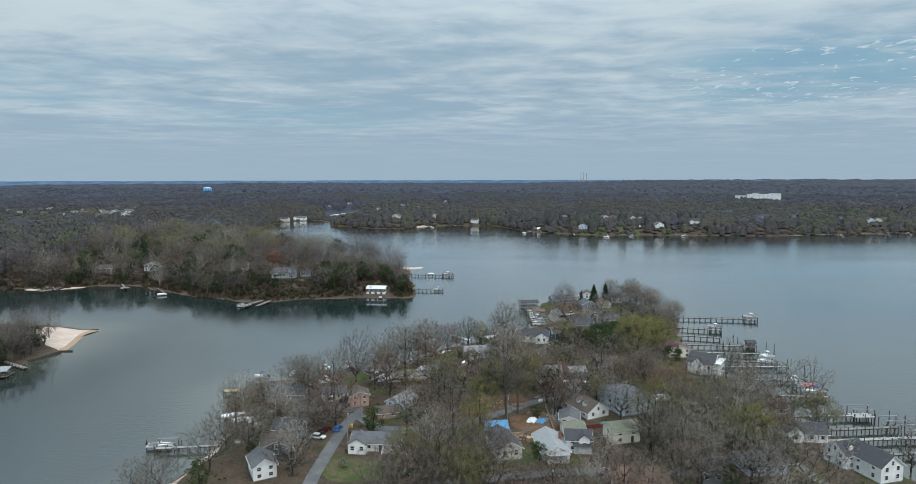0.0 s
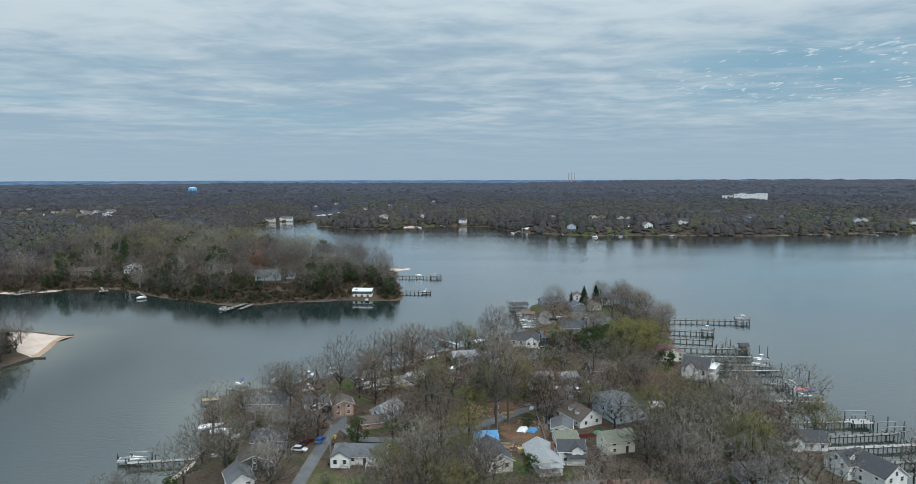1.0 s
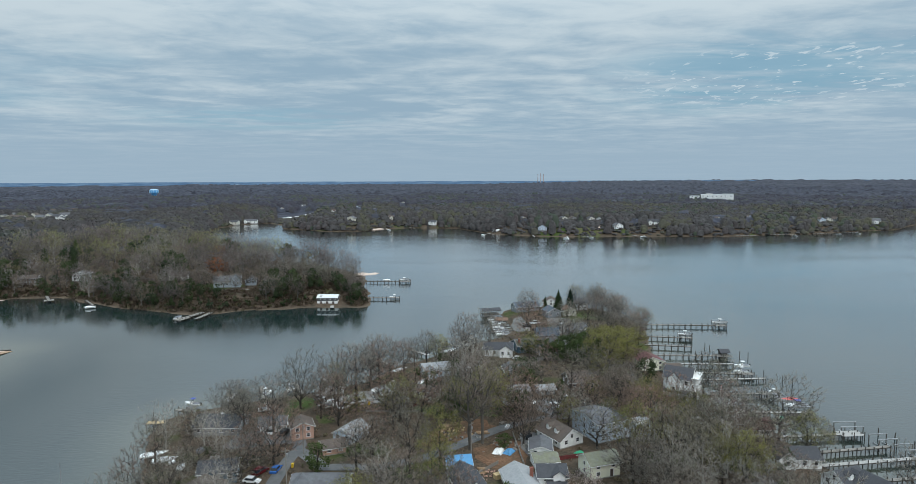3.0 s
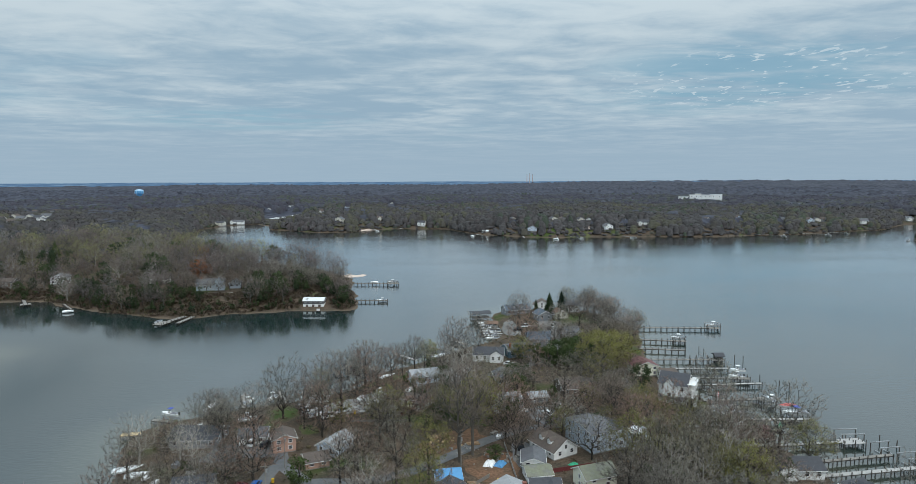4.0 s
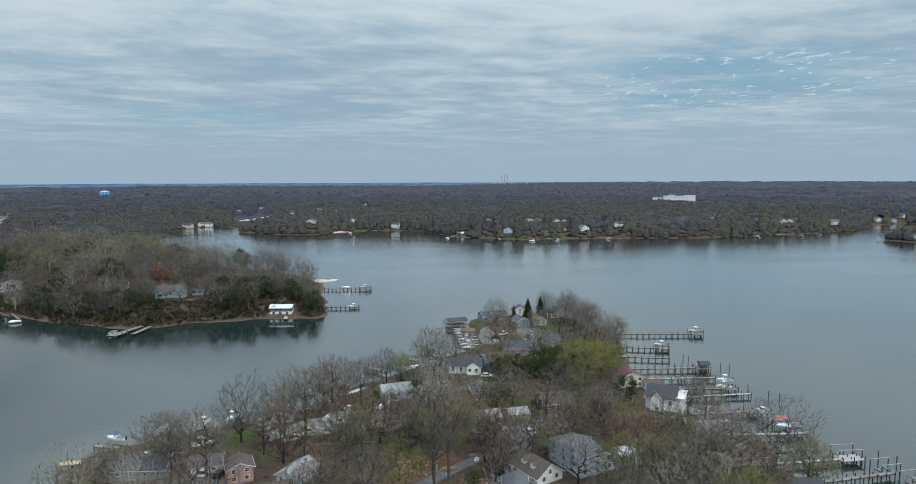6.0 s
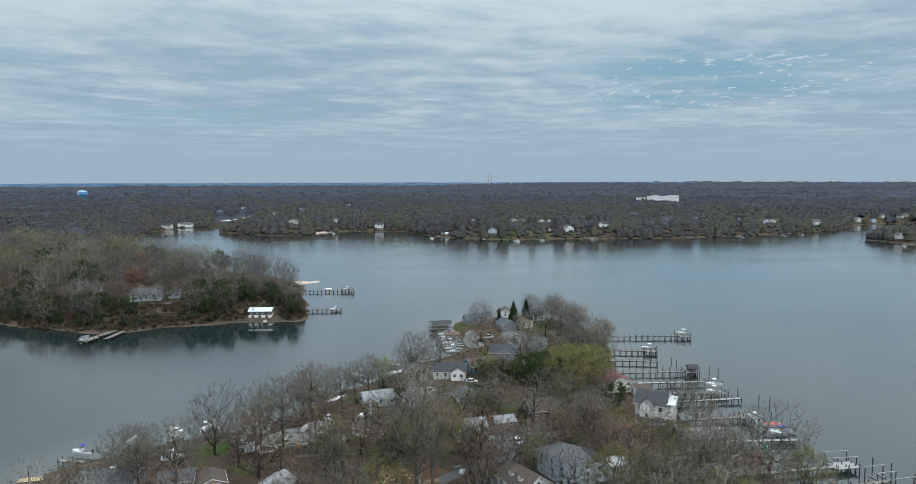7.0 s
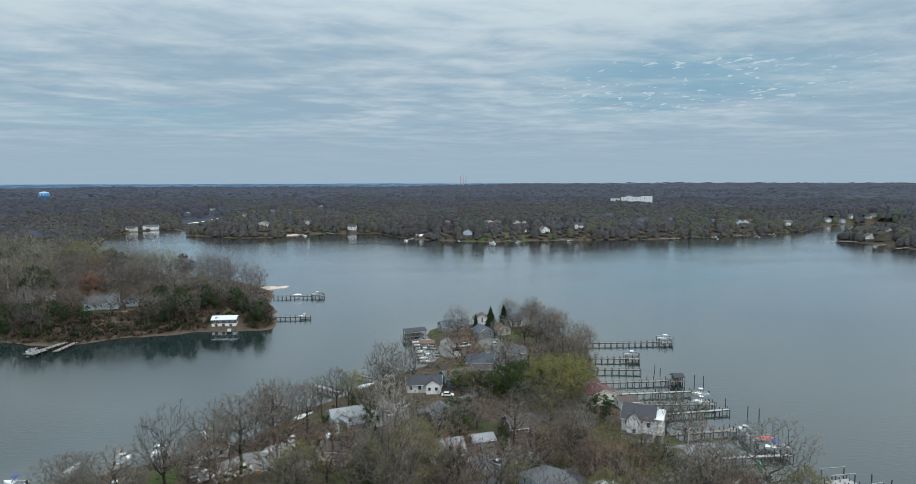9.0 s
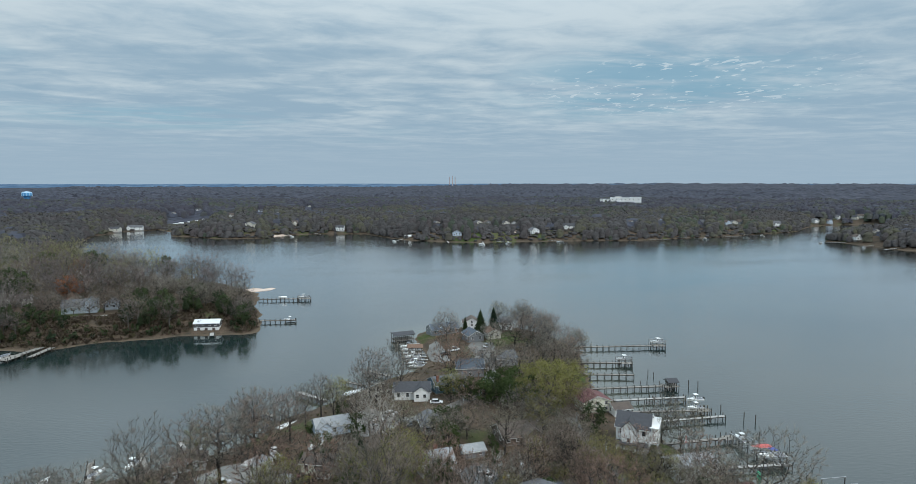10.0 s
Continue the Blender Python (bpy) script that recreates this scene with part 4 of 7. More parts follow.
    if porch:
        px0, px1, pd = porch
        part("porch_floor", MB().box(px0, -pd, 0.15, px1, -0.02, 0.32), M_PALEDECK, ob)
        part("porch_roof", MB().loft([[(px0 - 0.2, -pd - 0.3, 2.45), (px1 + 0.2, -pd - 0.3, 2.45), (px1 + 0.2, -pd - 0.3, 2.57), (px0 - 0.2, -pd - 0.3, 2.57)], [(px0 - 0.2, -0.02, 2.85), (px1 + 0.2, -0.02, 2.85), (px1 + 0.2, -0.02, 2.97), (px0 - 0.2, -0.02, 2.97)]]), roof, ob)
        n = max(2, int((px1 - px0) / 2.2) + 1)
        post = MB().box(-0.07, -0.07, 0, 0.07, 0.07, 2.2).mesh("post", M_TRIM)
        for i in range(n):
            part("post", post, None, ob, m=pose(px0 + 0.12 + (px1 - px0 - 0.24) * i / (n - 1), -pd + 0.1, 0.3))
        part("railing", MB().box(px0, -pd, 1.1, px1, -pd + 0.07, 1.2).box(px0, -pd, 0.45, px1, -pd + 0.05, 0.52), M_TRIM, ob)
    for i in range(dormers):
        dx = w * (i + 1) / (dormers + 1) if ridge == "x" else 0
        if ridge == "x":
            b = MB()
            yb, yf = d * 0.42, d * 0.14
            zf = eave + rise * (yf / (d / 2)) - 0.1
            prof = [(dx - 0.8, zf), (dx + 0.8, zf), (dx + 0.8, zf + 1.3), (dx, zf + 2.0), (dx - 0.8, zf + 1.3)]
            b.loft([[(a, yf, q) for a, q in prof], [(a, yb, q) for a, q in prof]])
            dm = part("dormer", b, walls, ob)
            r = MB()
            for sx in (-1, 1):
                sec = [(dx + sx * 1.0, zf + 1.14), (dx, zf + 2.03), (dx, zf + 2.15), (dx + sx * 1.0, zf + 1.26)]
                r.loft([[(a, yf - 0.2, q) for a, q in sec], [(a, yb, q) for a, q in sec]])
            part("dormer_roof", r, roof, dm)
            wf, wp = window_mesh(0.7, 0.9)
            wn = part("window", wf, None, dm, m=pose(dx, yf, zf + 0.35, 0, 0, 0))
        else:
            b = MB()
            dy = d * (i + 1) / (dormers + 1)
            xb, xf = w * 0.42, w * 0.14
            zf = eave + rise * (xf / (w / 2)) - 0.1
            prof = [(dy - 0.8, zf), (dy + 0.8, zf), (dy + 0.8, zf + 1.3), (dy, zf + 2.0), (dy - 0.8, zf + 1.3)]
            b.loft([[(xf, a, q) for a, q in prof], [(xb, a, q) for a, q in prof]])
            dm = part("dormer", b, walls, ob)
            r = MB()
            for sx in (-1, 1):
                sec = [(dy + sx * 1.0, zf + 1.14), (dy, zf + 2.03), (dy, zf + 2.15), (dy + sx * 1.0, zf + 1.26)]
                r.loft([[(xf - 0.2, a, q) for a, q in sec], [(xb, a, q) for a, q in sec]])
            part("dormer_roof", r, roof, dm)
            wf, wp = window_mesh(0.7, 0.9)
            part("window", wf, None, dm, m=pose(xf, dy, zf + 0.35, 0, 0, 270))
    for wx, wy, ww, wd, we, wr, wridge in wings:
        g = part("wing", gable_body(ww, wd, 0.02, we, wr, wridge), walls, ob, m=pose(wx, wy, 0.25))
        part("wing_roof", gable_roof(ww, wd, we, wr, wridge, 0.35), roof, g)
        for i in range(max(1, int(ww / 2.4))):
            n = max(1, int(ww / 2.4))
            f, p = window_mesh(1.0, 1.2)
            part("window", f, None, g, m=pose(ww * (i + 0.5) / n, 0, we * 0.4))
            part("window_pane", p, None, g, m=pose(ww * (i + 0.5) / n, 0, we * 0.4))
    return ob


# ---- piers, boats, cars ----
POST = {}


def post_mesh(h, r=0.15, material=None):
    key = (round(h, 1), r, material)
    if key not in POST:
        POST[key] = MB().tube((0, 0, 0), (0, 0, h), r, r * 0.92, 7).mesh("post", material or M_PILE)
    return POST[key]


def pier(x0, y0, x1, y1, width=1.35, z=1.5, gap=3.0, deck=None, posts_up=0.9, label="long wooden pier on dark pilings over the water", platform=None, group="piers"):
    """A straight deck on pairs of pilings from the shore out; platform: length and breadth of a wider head."""
    ln = math.hypot(x1 - x0, y1 - y0)
    yaw = math.degrees(math.atan2(y1 - y0, x1 - x0))
    ob = thing("pier", label, "pier", pose(x0, y0, 0, 0, 0, yaw), group)
    deck = deck or M_TIMBER
    n = max(2, round(ln / 2.4))
    slab = MB().box(0, -width / 2, z - 0.07, ln / n - 0.03, width / 2, z).mesh("deck_section", deck)
    for i in range(n):
        part("deck_section", slab, None, ob, m=pose(ln * i / n, 0, 0))
    part("stringer", MB().box(0, -width / 2 + 0.1, z - 0.38, ln, -width / 2 + 0.2, z - 0.08).box(0, width / 2 - 0.2, z - 0.38, ln, width / 2 - 0.1, z - 0.08), M_PILE, ob)
    k = max(2, round(ln / gap) + 1)
    rnd = random.Random(int(x0 * 7 + y0))
    for i in range(k):
        for sgn in (-1, 1):
            h = z + 2.0 + posts_up * (0.6 + 0.5 * rnd.random())
            part("post", post_mesh(h), None, ob, m=pose(0.2 + (ln - 0.4) * i / (k - 1), sgn * (width / 2 + 0.13), -2))
    if platform:
        pl, pw = platform
        head = part("platform", MB().box(ln - pl, -pw / 2, z - 0.06, ln + 0.4, pw / 2, z + 0.03), deck, ob)
        for i in range(3):
            for sgn in (-1, 1):
                part("post", post_mesh(z + 3.2), None, head, m=pose(ln - pl + pl * i / 2, sgn * (pw / 2 + 0.1), -2))
    return ob


def piling(x, y, up=2.5, group="mooring posts"):
    ob = new("mooring_post", post_mesh(up + 2.2, 0.17))
    ob.matrix_basis = pose(x, y, -2.2, random.uniform(-2, 2), random.uniform(-2, 2), 0)
    return tagged(ob, "dark timber mooring post standing in the water", "mooring post", group)


def boat(x, y, yaw, ln=7.0, z=0.25, kind="open", cover=None, label="", lift=False, hullm=None):
    beam = ln * 0.34
    labels = {"open": "white open motor boat with a console", "cuddy": "white cabin motor boat", "covered": "boat under a fitted canvas cover", "sail": "white sailing boat with bare mast", "pontoon": "flat pontoon boat with a canopy"}
    ob = thing("boat", label or labels[kind], "boat", pose(x, y, z, 0, 0, yaw), "boats")
    rings = []
    for i in range(7):
        t = i / 6
        b = beam / 2 * (1 - max(0, (t - 0.45) / 0.55) ** 2.2) + 0.03
        xx = -ln / 2 + ln * t
        top = 0.75 + 0.35 * t * t
        keel = -0.25 + 0.55 * max(0, t - 0.6)
        rings.append([(xx, -b, top), (xx, -b * 0.82, 0.1 + 0.3 * t * t), (xx, 0, keel), (xx, b * 0.82, 0.1 + 0.3 * t * t), (xx, b, top)])
    part("hull", MB().loft(rings), hullm or M_BOATW, ob)
    if kind == "covered":
        c = MB()
        rr = []
        for i in range(6):
            t = i / 5
            b = beam / 2 * (1 - max(0, (t - 0.45) / 0.55) ** 2.2) + 0.06
            xx = -ln / 2 + ln * t * 0.98
            e = 0.8 + 0.35 * t * t
            rr.append([(xx, -b, e - 0.1), (xx, -b * 0.5, e + 0.5 * math.sin(3.14 * min(1, t + 0.15))), (xx, 0, e + 0.7 * math.sin(3.14 * min(0.95, t + 0.15))), (xx, b * 0.5, e + 0.5 * math.sin(3.14 * min(1, t + 0.15))), (xx, b, e - 0.1)])
        part("cover", c.loft(rr), cover or M_GREYC, ob)
    else:
        w = beam / 2 - 0.18
        part("cockpit_floor", MB().box(-ln / 2 + 0.3, -w, 0.78, ln * 0.05, w, 0.83), M_GREYC, ob)
        part("foredeck", MB().loft([[(ln * 0.08, -beam * 0.46, 0.86), (ln * 0.08, beam * 0.46, 0.86), (ln * 0.08, beam * 0.3, 1.15), (ln * 0.08, -beam * 0.3, 1.15)], [(ln * 0.46, -0.15, 1.08), (ln * 0.46, 0.15, 1.08), (ln * 0.46, 0.08, 1.16), (ln * 0.46, -0.08, 1.16)]]), M_BOATW, ob)
        part("console", MB().box(-ln * 0.06, -0.5, 0.83, ln * 0.06, 0.5, 1.6), M_BOATW, ob)
        part("windscreen", MB().loft([[(ln * 0.03, -0.7, 1.2), (ln * 0.03, 0.7, 1.2), (ln * 0.06, 0.7, 1.2), (ln * 0.06, -0.7, 1.2)], [(-ln * 0.02, -0.6, 1.85), (-ln * 0.02, 0.6, 1.85), (0, 0.6, 1.85), (0, -0.6, 1.85)]]), M_GLASS, ob)
        part("outboard_motor", MB().box(-ln / 2 - 0.45, -0.25, 0.3, -ln / 2, 0.25, 1.35), M_TYRE, ob)
        if kind in ("cuddy", "pontoon", "open"):
            tp = part("canopy", MB().box(-ln * 0.16, -beam * 0.36, 2.45, ln * 0.08, beam * 0.36, 2.55), cover or M_BOATW, ob)
            for a in (-ln * 0.15, ln * 0.06):
                for s_ in (-1, 1):
                    part("canopy_pole", post_mesh(1.7, 0.03, M_METAL), None, tp, m=pose(a, s_ * beam * 0.33, 0.8))
    if kind == "sail":
        part("mast", MB().tube((0.3, 0, 0.8), (0.3, 0, ln * 1.25), 0.07, 0.04, 6), M_METAL, ob)
    return ob


def lift(x, y, yaw, ln=6.0, w=4.0, top=2.6, material=None):
    """A boat lift: four piles and two beams along their tops."""
    ob = thing("boat_lift", "boat lift of four piles with steel beams on top", "boat lift", pose(x, y, 0, 0, 0, yaw), "boat lifts")
    for a in (-1, 1):
        for b in (-1, 1):
            part("post", post_mesh(top + 2.0, 0.16), None, ob, m=pose(a * ln / 2, b * w / 2, -2))
    for b in (-1, 1):
        part("beam", MB().box(-ln / 2 - 0.3, b * w / 2 - 0.12, top, ln / 2 + 0.3, b * w / 2 + 0.12, top + 0.28), material or M_METAL, ob)
    part("cradle", MB().box(-ln / 4 - 0.1, -w / 2, 0.15, -ln / 4 + 0.1, w / 2, 0.3).box(ln / 4 - 0.1, -w / 2, 0.15, ln / 4 + 0.1, w / 2, 0.3), M_METAL, ob)
    return ob


def car(x, y, yaw, paint="white", kind="sedan", z=None):
    ln, w = {"sedan": (4.6, 1.8), "suv": (4.7, 1.9), "pickup": (5.6, 1.95), "van": (5.2, 1.95)}[kind]
    label = {"sedan": "parked %s saloon car", "suv": "parked %s sport utility car", "pickup": "parked %s pickup truck", "van": "parked %s van with dark windows"}[kind] % paint
    ob = thing("pickup_truck" if kind == "pickup" else ("van" if kind == "van" else "car"), label, "car", pose(x, y, (z_at(x, y) if z is None else z) + 0.12, 0, 0, yaw), "parked cars")
    h = {"sedan": 0.82, "suv": 0.98, "pickup": 1.0, "van": 1.05}[kind]
    a, b = -ln / 2, ln / 2
    prof = [(a, 0.28), (a, h - 0.06), (a + 0.12, h), (b - 1.2, h), (b - 0.15, h - 0.16), (b, h - 0.35), (b, 0.28)]
    body = MB().loft([[(x_, -w / 2, z_) for x_, z_ in prof], [(x_, w / 2, z_) for x_, z_ in prof]])
    part("body", body, CARC[paint], ob)
    c0, c1, top = {"sedan": (a + 0.45, b - 1.25, 1.42), "suv": (a + 0.1, b - 1.25, 1.72), "pickup": (a + 2.1, b - 1.3, 1.85), "van": (a + 0.06, b - 1.0, 1.95)}[kind]
    s0 = 0.5 if kind == "sedan" else 0.15
    glass = MB().loft([[(c0, -w / 2 + 0.06, h), (c1, -w / 2 + 0.06, h), (c1, w / 2 - 0.06, h), (c0, w / 2 - 0.06, h)], [(c0 + s0, -w / 2 + 0.2, top - 0.05), (c1 - 0.6, -w / 2 + 0.2, top - 0.05), (c1 - 0.6, w / 2 - 0.2, top - 0.05), (c0 + s0, w / 2 - 0.2, top - 0.05)]])
    part("cabin_glass", glass, M_GLASS, ob)
    part("cabin_roof", MB().box(c0 + s0 - 0.04, -w / 2 + 0.17, top - 0.05, c1 - 0.56, w / 2 - 0.17, top + 0.02), CARC[paint], ob)
    if kind == "pickup":
        part("load_bed", MB().box(a + 0.12, -w / 2 + 0.15, h + 0.004, a + 1.95, w / 2 - 0.15, h + 0.02), M_TYRE, ob)
    wm = MB().tube((0, -0.12, 0), (0, 0.12, 0), 0.34, 0.34, 12).mesh("wheel", M_TYRE)
    for xx in (a + 0.85, b - 0.9):
        for s_ in (-1, 1):
            part("wheel", wm, None, ob, m=pose(xx, s_ * (w / 2 - 0.08), 0.24))
    return ob


def ribbon(name, label, category, pts, width, material, lift_=0.07, step=3.0):
    """A road or path laid over the land along a line of points."""
    line = []
    for (ax, ay), (bx, by) in zip(pts, pts[1:]):
        n = max(1, int(math.hypot(bx - ax, by - ay) / step))
        line += [(ax + (bx - ax) * i / n, ay + (by - ay) * i / n) for i in range(n)]
    line.append(pts[-1])
    PAVED.extend((x, y, width / 2 + 1.2) for x, y in line)
    b = MB()
    rows = []
    for i, (x, y) in enumerate(line):
        ax, ay = line[max(0, i - 1)]
        bx, by = line[min(len(line) - 1, i + 1)]
        d = math.hypot(bx - ax, by - ay)
        nx, ny = -(by - ay) / d, (bx - ax) / d
        row = []
        for k in (-0.5, -0.17, 0.17, 0.5):
            px, py = x + nx * width * k, y + ny * width * k
            row.append((px, py, z_at(px, py) + lift_ + 0.12 + (0.03 if abs(k) < 0.3 else 0)))
        rows.append(row)
    vs = [p for r in rows for p in r]
    fs = [(i * 4 + j, (i + 1) * 4 + j, (i + 1) * 4 + j + 1, i * 4 + j + 1) for i in range(len(rows) - 1) for j in range(3)]
    b.add(vs, [f[::-1] for f in fs])
    return tagged(new(name, b.mesh(name, material)), label, category, kind="structure")


def patch(name, label, category, cx, cy, rx, ry, material, yaw=0, lift_=0.06, seed=1):
    """An uneven patch of lawn, soil or paving on the land."""
    PAVED.append((cx, cy, max(rx, ry) * 0.95))
    rnd = random.Random(seed)
    ph = [rnd.uniform(0, 6.28) for _ in range(4)]
    c, s = math.cos(radians(yaw)), math.sin(radians(yaw))
    n, rings = 28, 6
    vs = [(cx, cy, z_at(cx, cy) + lift_ + 0.05)]
    for k in range(1, rings + 1):
        for i in range(n):
            a = 6.2832 * i / n
            q = k / rings * (1 + 0.10 * math.sin(2 * a + ph[0]) + 0.09 * math.sin(3 * a + ph[1]) + 0.06 * math.sin(7 * a + ph[2]))
            # a squarish outline suits plots
            e = (abs(math.cos(a)) ** 3 + abs(math.sin(a)) ** 3) ** (-1 / 3)
            lx, ly = rx * q * e * math.cos(a), ry * q * e * math.sin(a)
            x, y = cx + lx * c - ly * s, cy + lx * s + ly * c
            vs.append((x, y, z_at(x, y) + lift_))
    fs = [(0, 1 + i, 1 + (i + 1) % n) for i in range(n)]
    for k in range(rings - 1):
        for i in range(n):
            j = (i + 1) % n
            fs.append((1 + k * n + i, 1 + (k + 1) * n + i, 1 + (k + 1) * n + j, 1 + k * n + j))
    return tagged(new(name, MB().add(vs, fs).mesh(name, material)), label, category, kind="structure")


def drape(name, label, category, outline, material, lift_=0.2):
    """A sheet of sand or soil with a given outline, laid over the land."""
    ring = []
    for (ax, ay), (bx, by) in zip(outline, outline[1:] + outline[:1]):
        n = max(1, int(math.hypot(bx - ax, by - ay) / 1.5))
        ring += [(ax + (bx - ax) * i / n, ay + (by - ay) * i / n) for i in range(n)]
    cx, cy = sum(p[0] for p in ring) / len(ring), sum(p[1] for p in ring) / len(ring)
    n, rings = len(ring), 10
    vs = [(cx, cy, max(0.1, z_at(cx, cy)) + lift_)]
    for k in range(1, rings + 1):
        for px, py in ring:
            x, y = cx + (px - cx) * k / rings, cy + (py - cy) * k / rings
            vs.append((x, y, max(0.02, z_at(x, y)) + lift_ * (1 if k < rings else 0.1)))
    fs = [(0, 1 + i, 1 + (i + 1) % n) for i in range(n)]
    for k in range(rings - 1):
        fs += [(1 + k * n + i, 1 + (k + 1) * n + i, 1 + (k + 1) * n + (i + 1) % n, 1 + k * n + (i + 1) % n) for i in range(n)]
    me = MB().add(vs, fs).mesh(name, material)
    me.polygons.foreach_set("use_smooth", np.full(len(me.polygons), True))
    return tagged(new(name, me), label, category, kind="structure")


# ---- roads, yards and beaches of the near peninsula ----
ribbon("road", "narrow worn grey asphalt lane between the houses", "road", [(-38, 120), (-39, 150), (-38, 170), (-37, 184), (-35, 196), (-38, 206), (-46, 208)], 3.8, M_ASPHALT)
ribbon("road", "grey asphalt road curving round a dirt lot", "road", [(-35, 193), (-26, 181), (-10, 180), (2, 185), (12, 193), (24, 203), (36, 211), (50, 213), (63, 214), (80, 214)], 4.0, M_ASPHALT, 0.09)
ribbon("road", "light grey lane leading between the houses to the point", "road", [(14, 276), (22, 266), (36, 267), (46, 274), (56, 282), (66, 297), (76, 325), (82, 358)], 4.4, M_LANE, 0.1)
ribbon("road", "pale concrete lane beside lawns", "road", [(85, 258), (82, 240), (82, 222), (82, 212), (84, 198), (90, 176), (96, 130)], 3.6, M_LANE, 0.11)
patch("pavement", "light grey parking yard between cottages", "driveway", 20, 267, 7, 12, M_CONCRETE, -10, 0.15, 41)
ribbon("road", "grey street in front of the cottages", "road", [(-16, 142), (4, 147), (22, 151), (42, 153), (64, 151), (88, 160)], 3.8, M_ASPHALT, 0.1)
patch("pavement", "broad grey asphalt parking yard", "driveway", -46, 203, 11, 7, M_ASPHALT, 10, 0.15, 3)
patch("driveway", "dark asphalt driveway beside the cottage", "driveway", 34.5, 193, 4.0, 9, M_ASPHALT, -8, 0.15, 4)
patch("driveway", "grey parking area beside a white cottage", "driveway", 46, 221, 5.5, 8, M_ASPHALT, 10, 0.15, 5)
patch("driveway", "pale grey gravel parking by the water", "driveway", -21, 237, 9, 7, M_CONCRETE, 20, 0.15, 6)
patch("lawn", "patchy green front lawn", "lawn", -24, 153, 14, 7, M_GRASS, 0, 0.06, 7)
patch("lawn", "patchy green lawn under trees", "lawn", 5, 158, 12, 7, M_GRASS, 10, 0.06, 8)
patch("lawn", "rough grassy bank", "lawn", -31, 217, 2.6, 4.5, M_GRASS, 20, 0.06, 9)
patch("lawn", "green lawn by the pier", "lawn", 104, 230, 4.5, 9, M_GRASS, 0, 0.06, 10)
patch("lawn", "green lawn along the lane", "lawn", 73, 202, 8, 9, M_GRASS, 0, 0.06, 11)
patch("lawn", "lawn on the tip of the point", "lawn", 55, 383, 5, 7, M_GRASS, 0, 0.06, 12)
patch("lawn", "small green lawn between trees", "lawn", 23, 222, 5, 8, M_GRASS, 0, 0.06, 13)
patch("bare_soil", "cleared lot of reddish bare soil", "soil", 13, 202, 12, 7, M_SOIL, 30, 0.10, 14)
patch("bare_soil", "bare reddish soil among rubble", "soil", 24, 186, 8, 8, M_SOIL, 20, 0.10, 15)
patch("pavement", "grey parking yard between houses on the point", "driveway", 76, 344, 6, 17, M_LANE, -8, 0.15, 42)
patch("pavement", "grey boatyard paving beside the berths", "driveway", 55, 350, 4, 18, M_LANE, 0, 0.15, 43)
patch("beach", "narrow pale sand beach at the water's edge", "beach", -77, 172, 4, 12, M_SAND, 0, 0.1, 16)
patch("beach", "narrow pale sand beach by a small pier", "beach", -79, 152, 4, 10, M_SAND, 0, 0.1, 17)
drape("beach", "bright sandy spit running out to a point in the river", "beach", [(-198.4, 322.6), (-202.3, 320.6), (-202.1, 313.0), (-197.5, 298.7), (-194.1, 288.9), (-194.2, 283.6), (-203.9, 288.8), (-221.6, 307.9), (-235.2, 326.9), (-223.2, 328.4), (-208.6, 323.1)], M_SAND, 0.22)
drape("beach", "wet orange sand along the spit's edge", "beach", [(-196.7, 323.0), (-199.1, 318.4), (-197.8, 308.5), (-192.8, 293.6), (-190.5, 284.0), (-193.1, 281.9), (-200.6, 291.3), (-205.7, 308.4), (-207.3, 323.6)], M_WETSAND, 0.12)

# ---- houses of the near peninsula ----
house(-31.6, 164.5, -3, 14.0, 8.0, M_WHITE, R_GREY, "white single-storey ranch house with grey shingle roof", 3.3, 1.9, doorx=8.5, wings=((-0.4, -2.2, 5.2, 6.0, 3.0, 1.6, "y"),))
house(-57, 160.5, 9, 9.6, 8.5, M_DARKSID, R_BROWN, "charcoal gabled house with white trim", 3.6, 2.4, "y", 1)
house(-57, 173.5, 9, 9.5, 7.5, M_BLUESID, R_DARK, "slate-blue cottage with dark grey roof and white trim", 4.2, 2.0, wings=((1.4, -2.0, 4.0, 5, 2.9, 1.5, "y"),))
house(-54.0, 147.0, 28, 6.0, 8.4, M_WHITE, R_GREY, "white two-storey house with grey shingle gable roof", 4.6, 2.3, "y", 2)
house(-38, 199.0, 18, 6.4, 6.5, M_SALMON, R_BROWN, "salmon-coloured two-storey cottage beside the lane", 5.0, 1.6, "y", 2)
house(-25.6, 198, -30, 6.5, 9.0, M_PALEBLUE, R_PALE, "small pale house with light grey roof", 3.4, 2.0, "y")
house(-27, 188.0, 18, 6.5, 6.0, M_SALMON, R_BROWN, "low salmon-coloured cottage with brown roof", 2.6, 1.4)
house(-49.5, 206, 8, 8.0, 7.0, M_WHITE, R_GREY, "white garage cottage by the parking yard", 3.0, 1.8)
house(-70, 207, -4, 14.0, 10.0, M_GREYSID, R_DARK, "house with broad dark roof among trees", 3.4, 2.6)
house(8.0, 173.0, 6, 6.2, 6.0, M_WHITE, M_TARP, "small house with a blue tarpaulin over its roof", 3.8, 1.6, porch=(0.8, 5.4, 1.4))
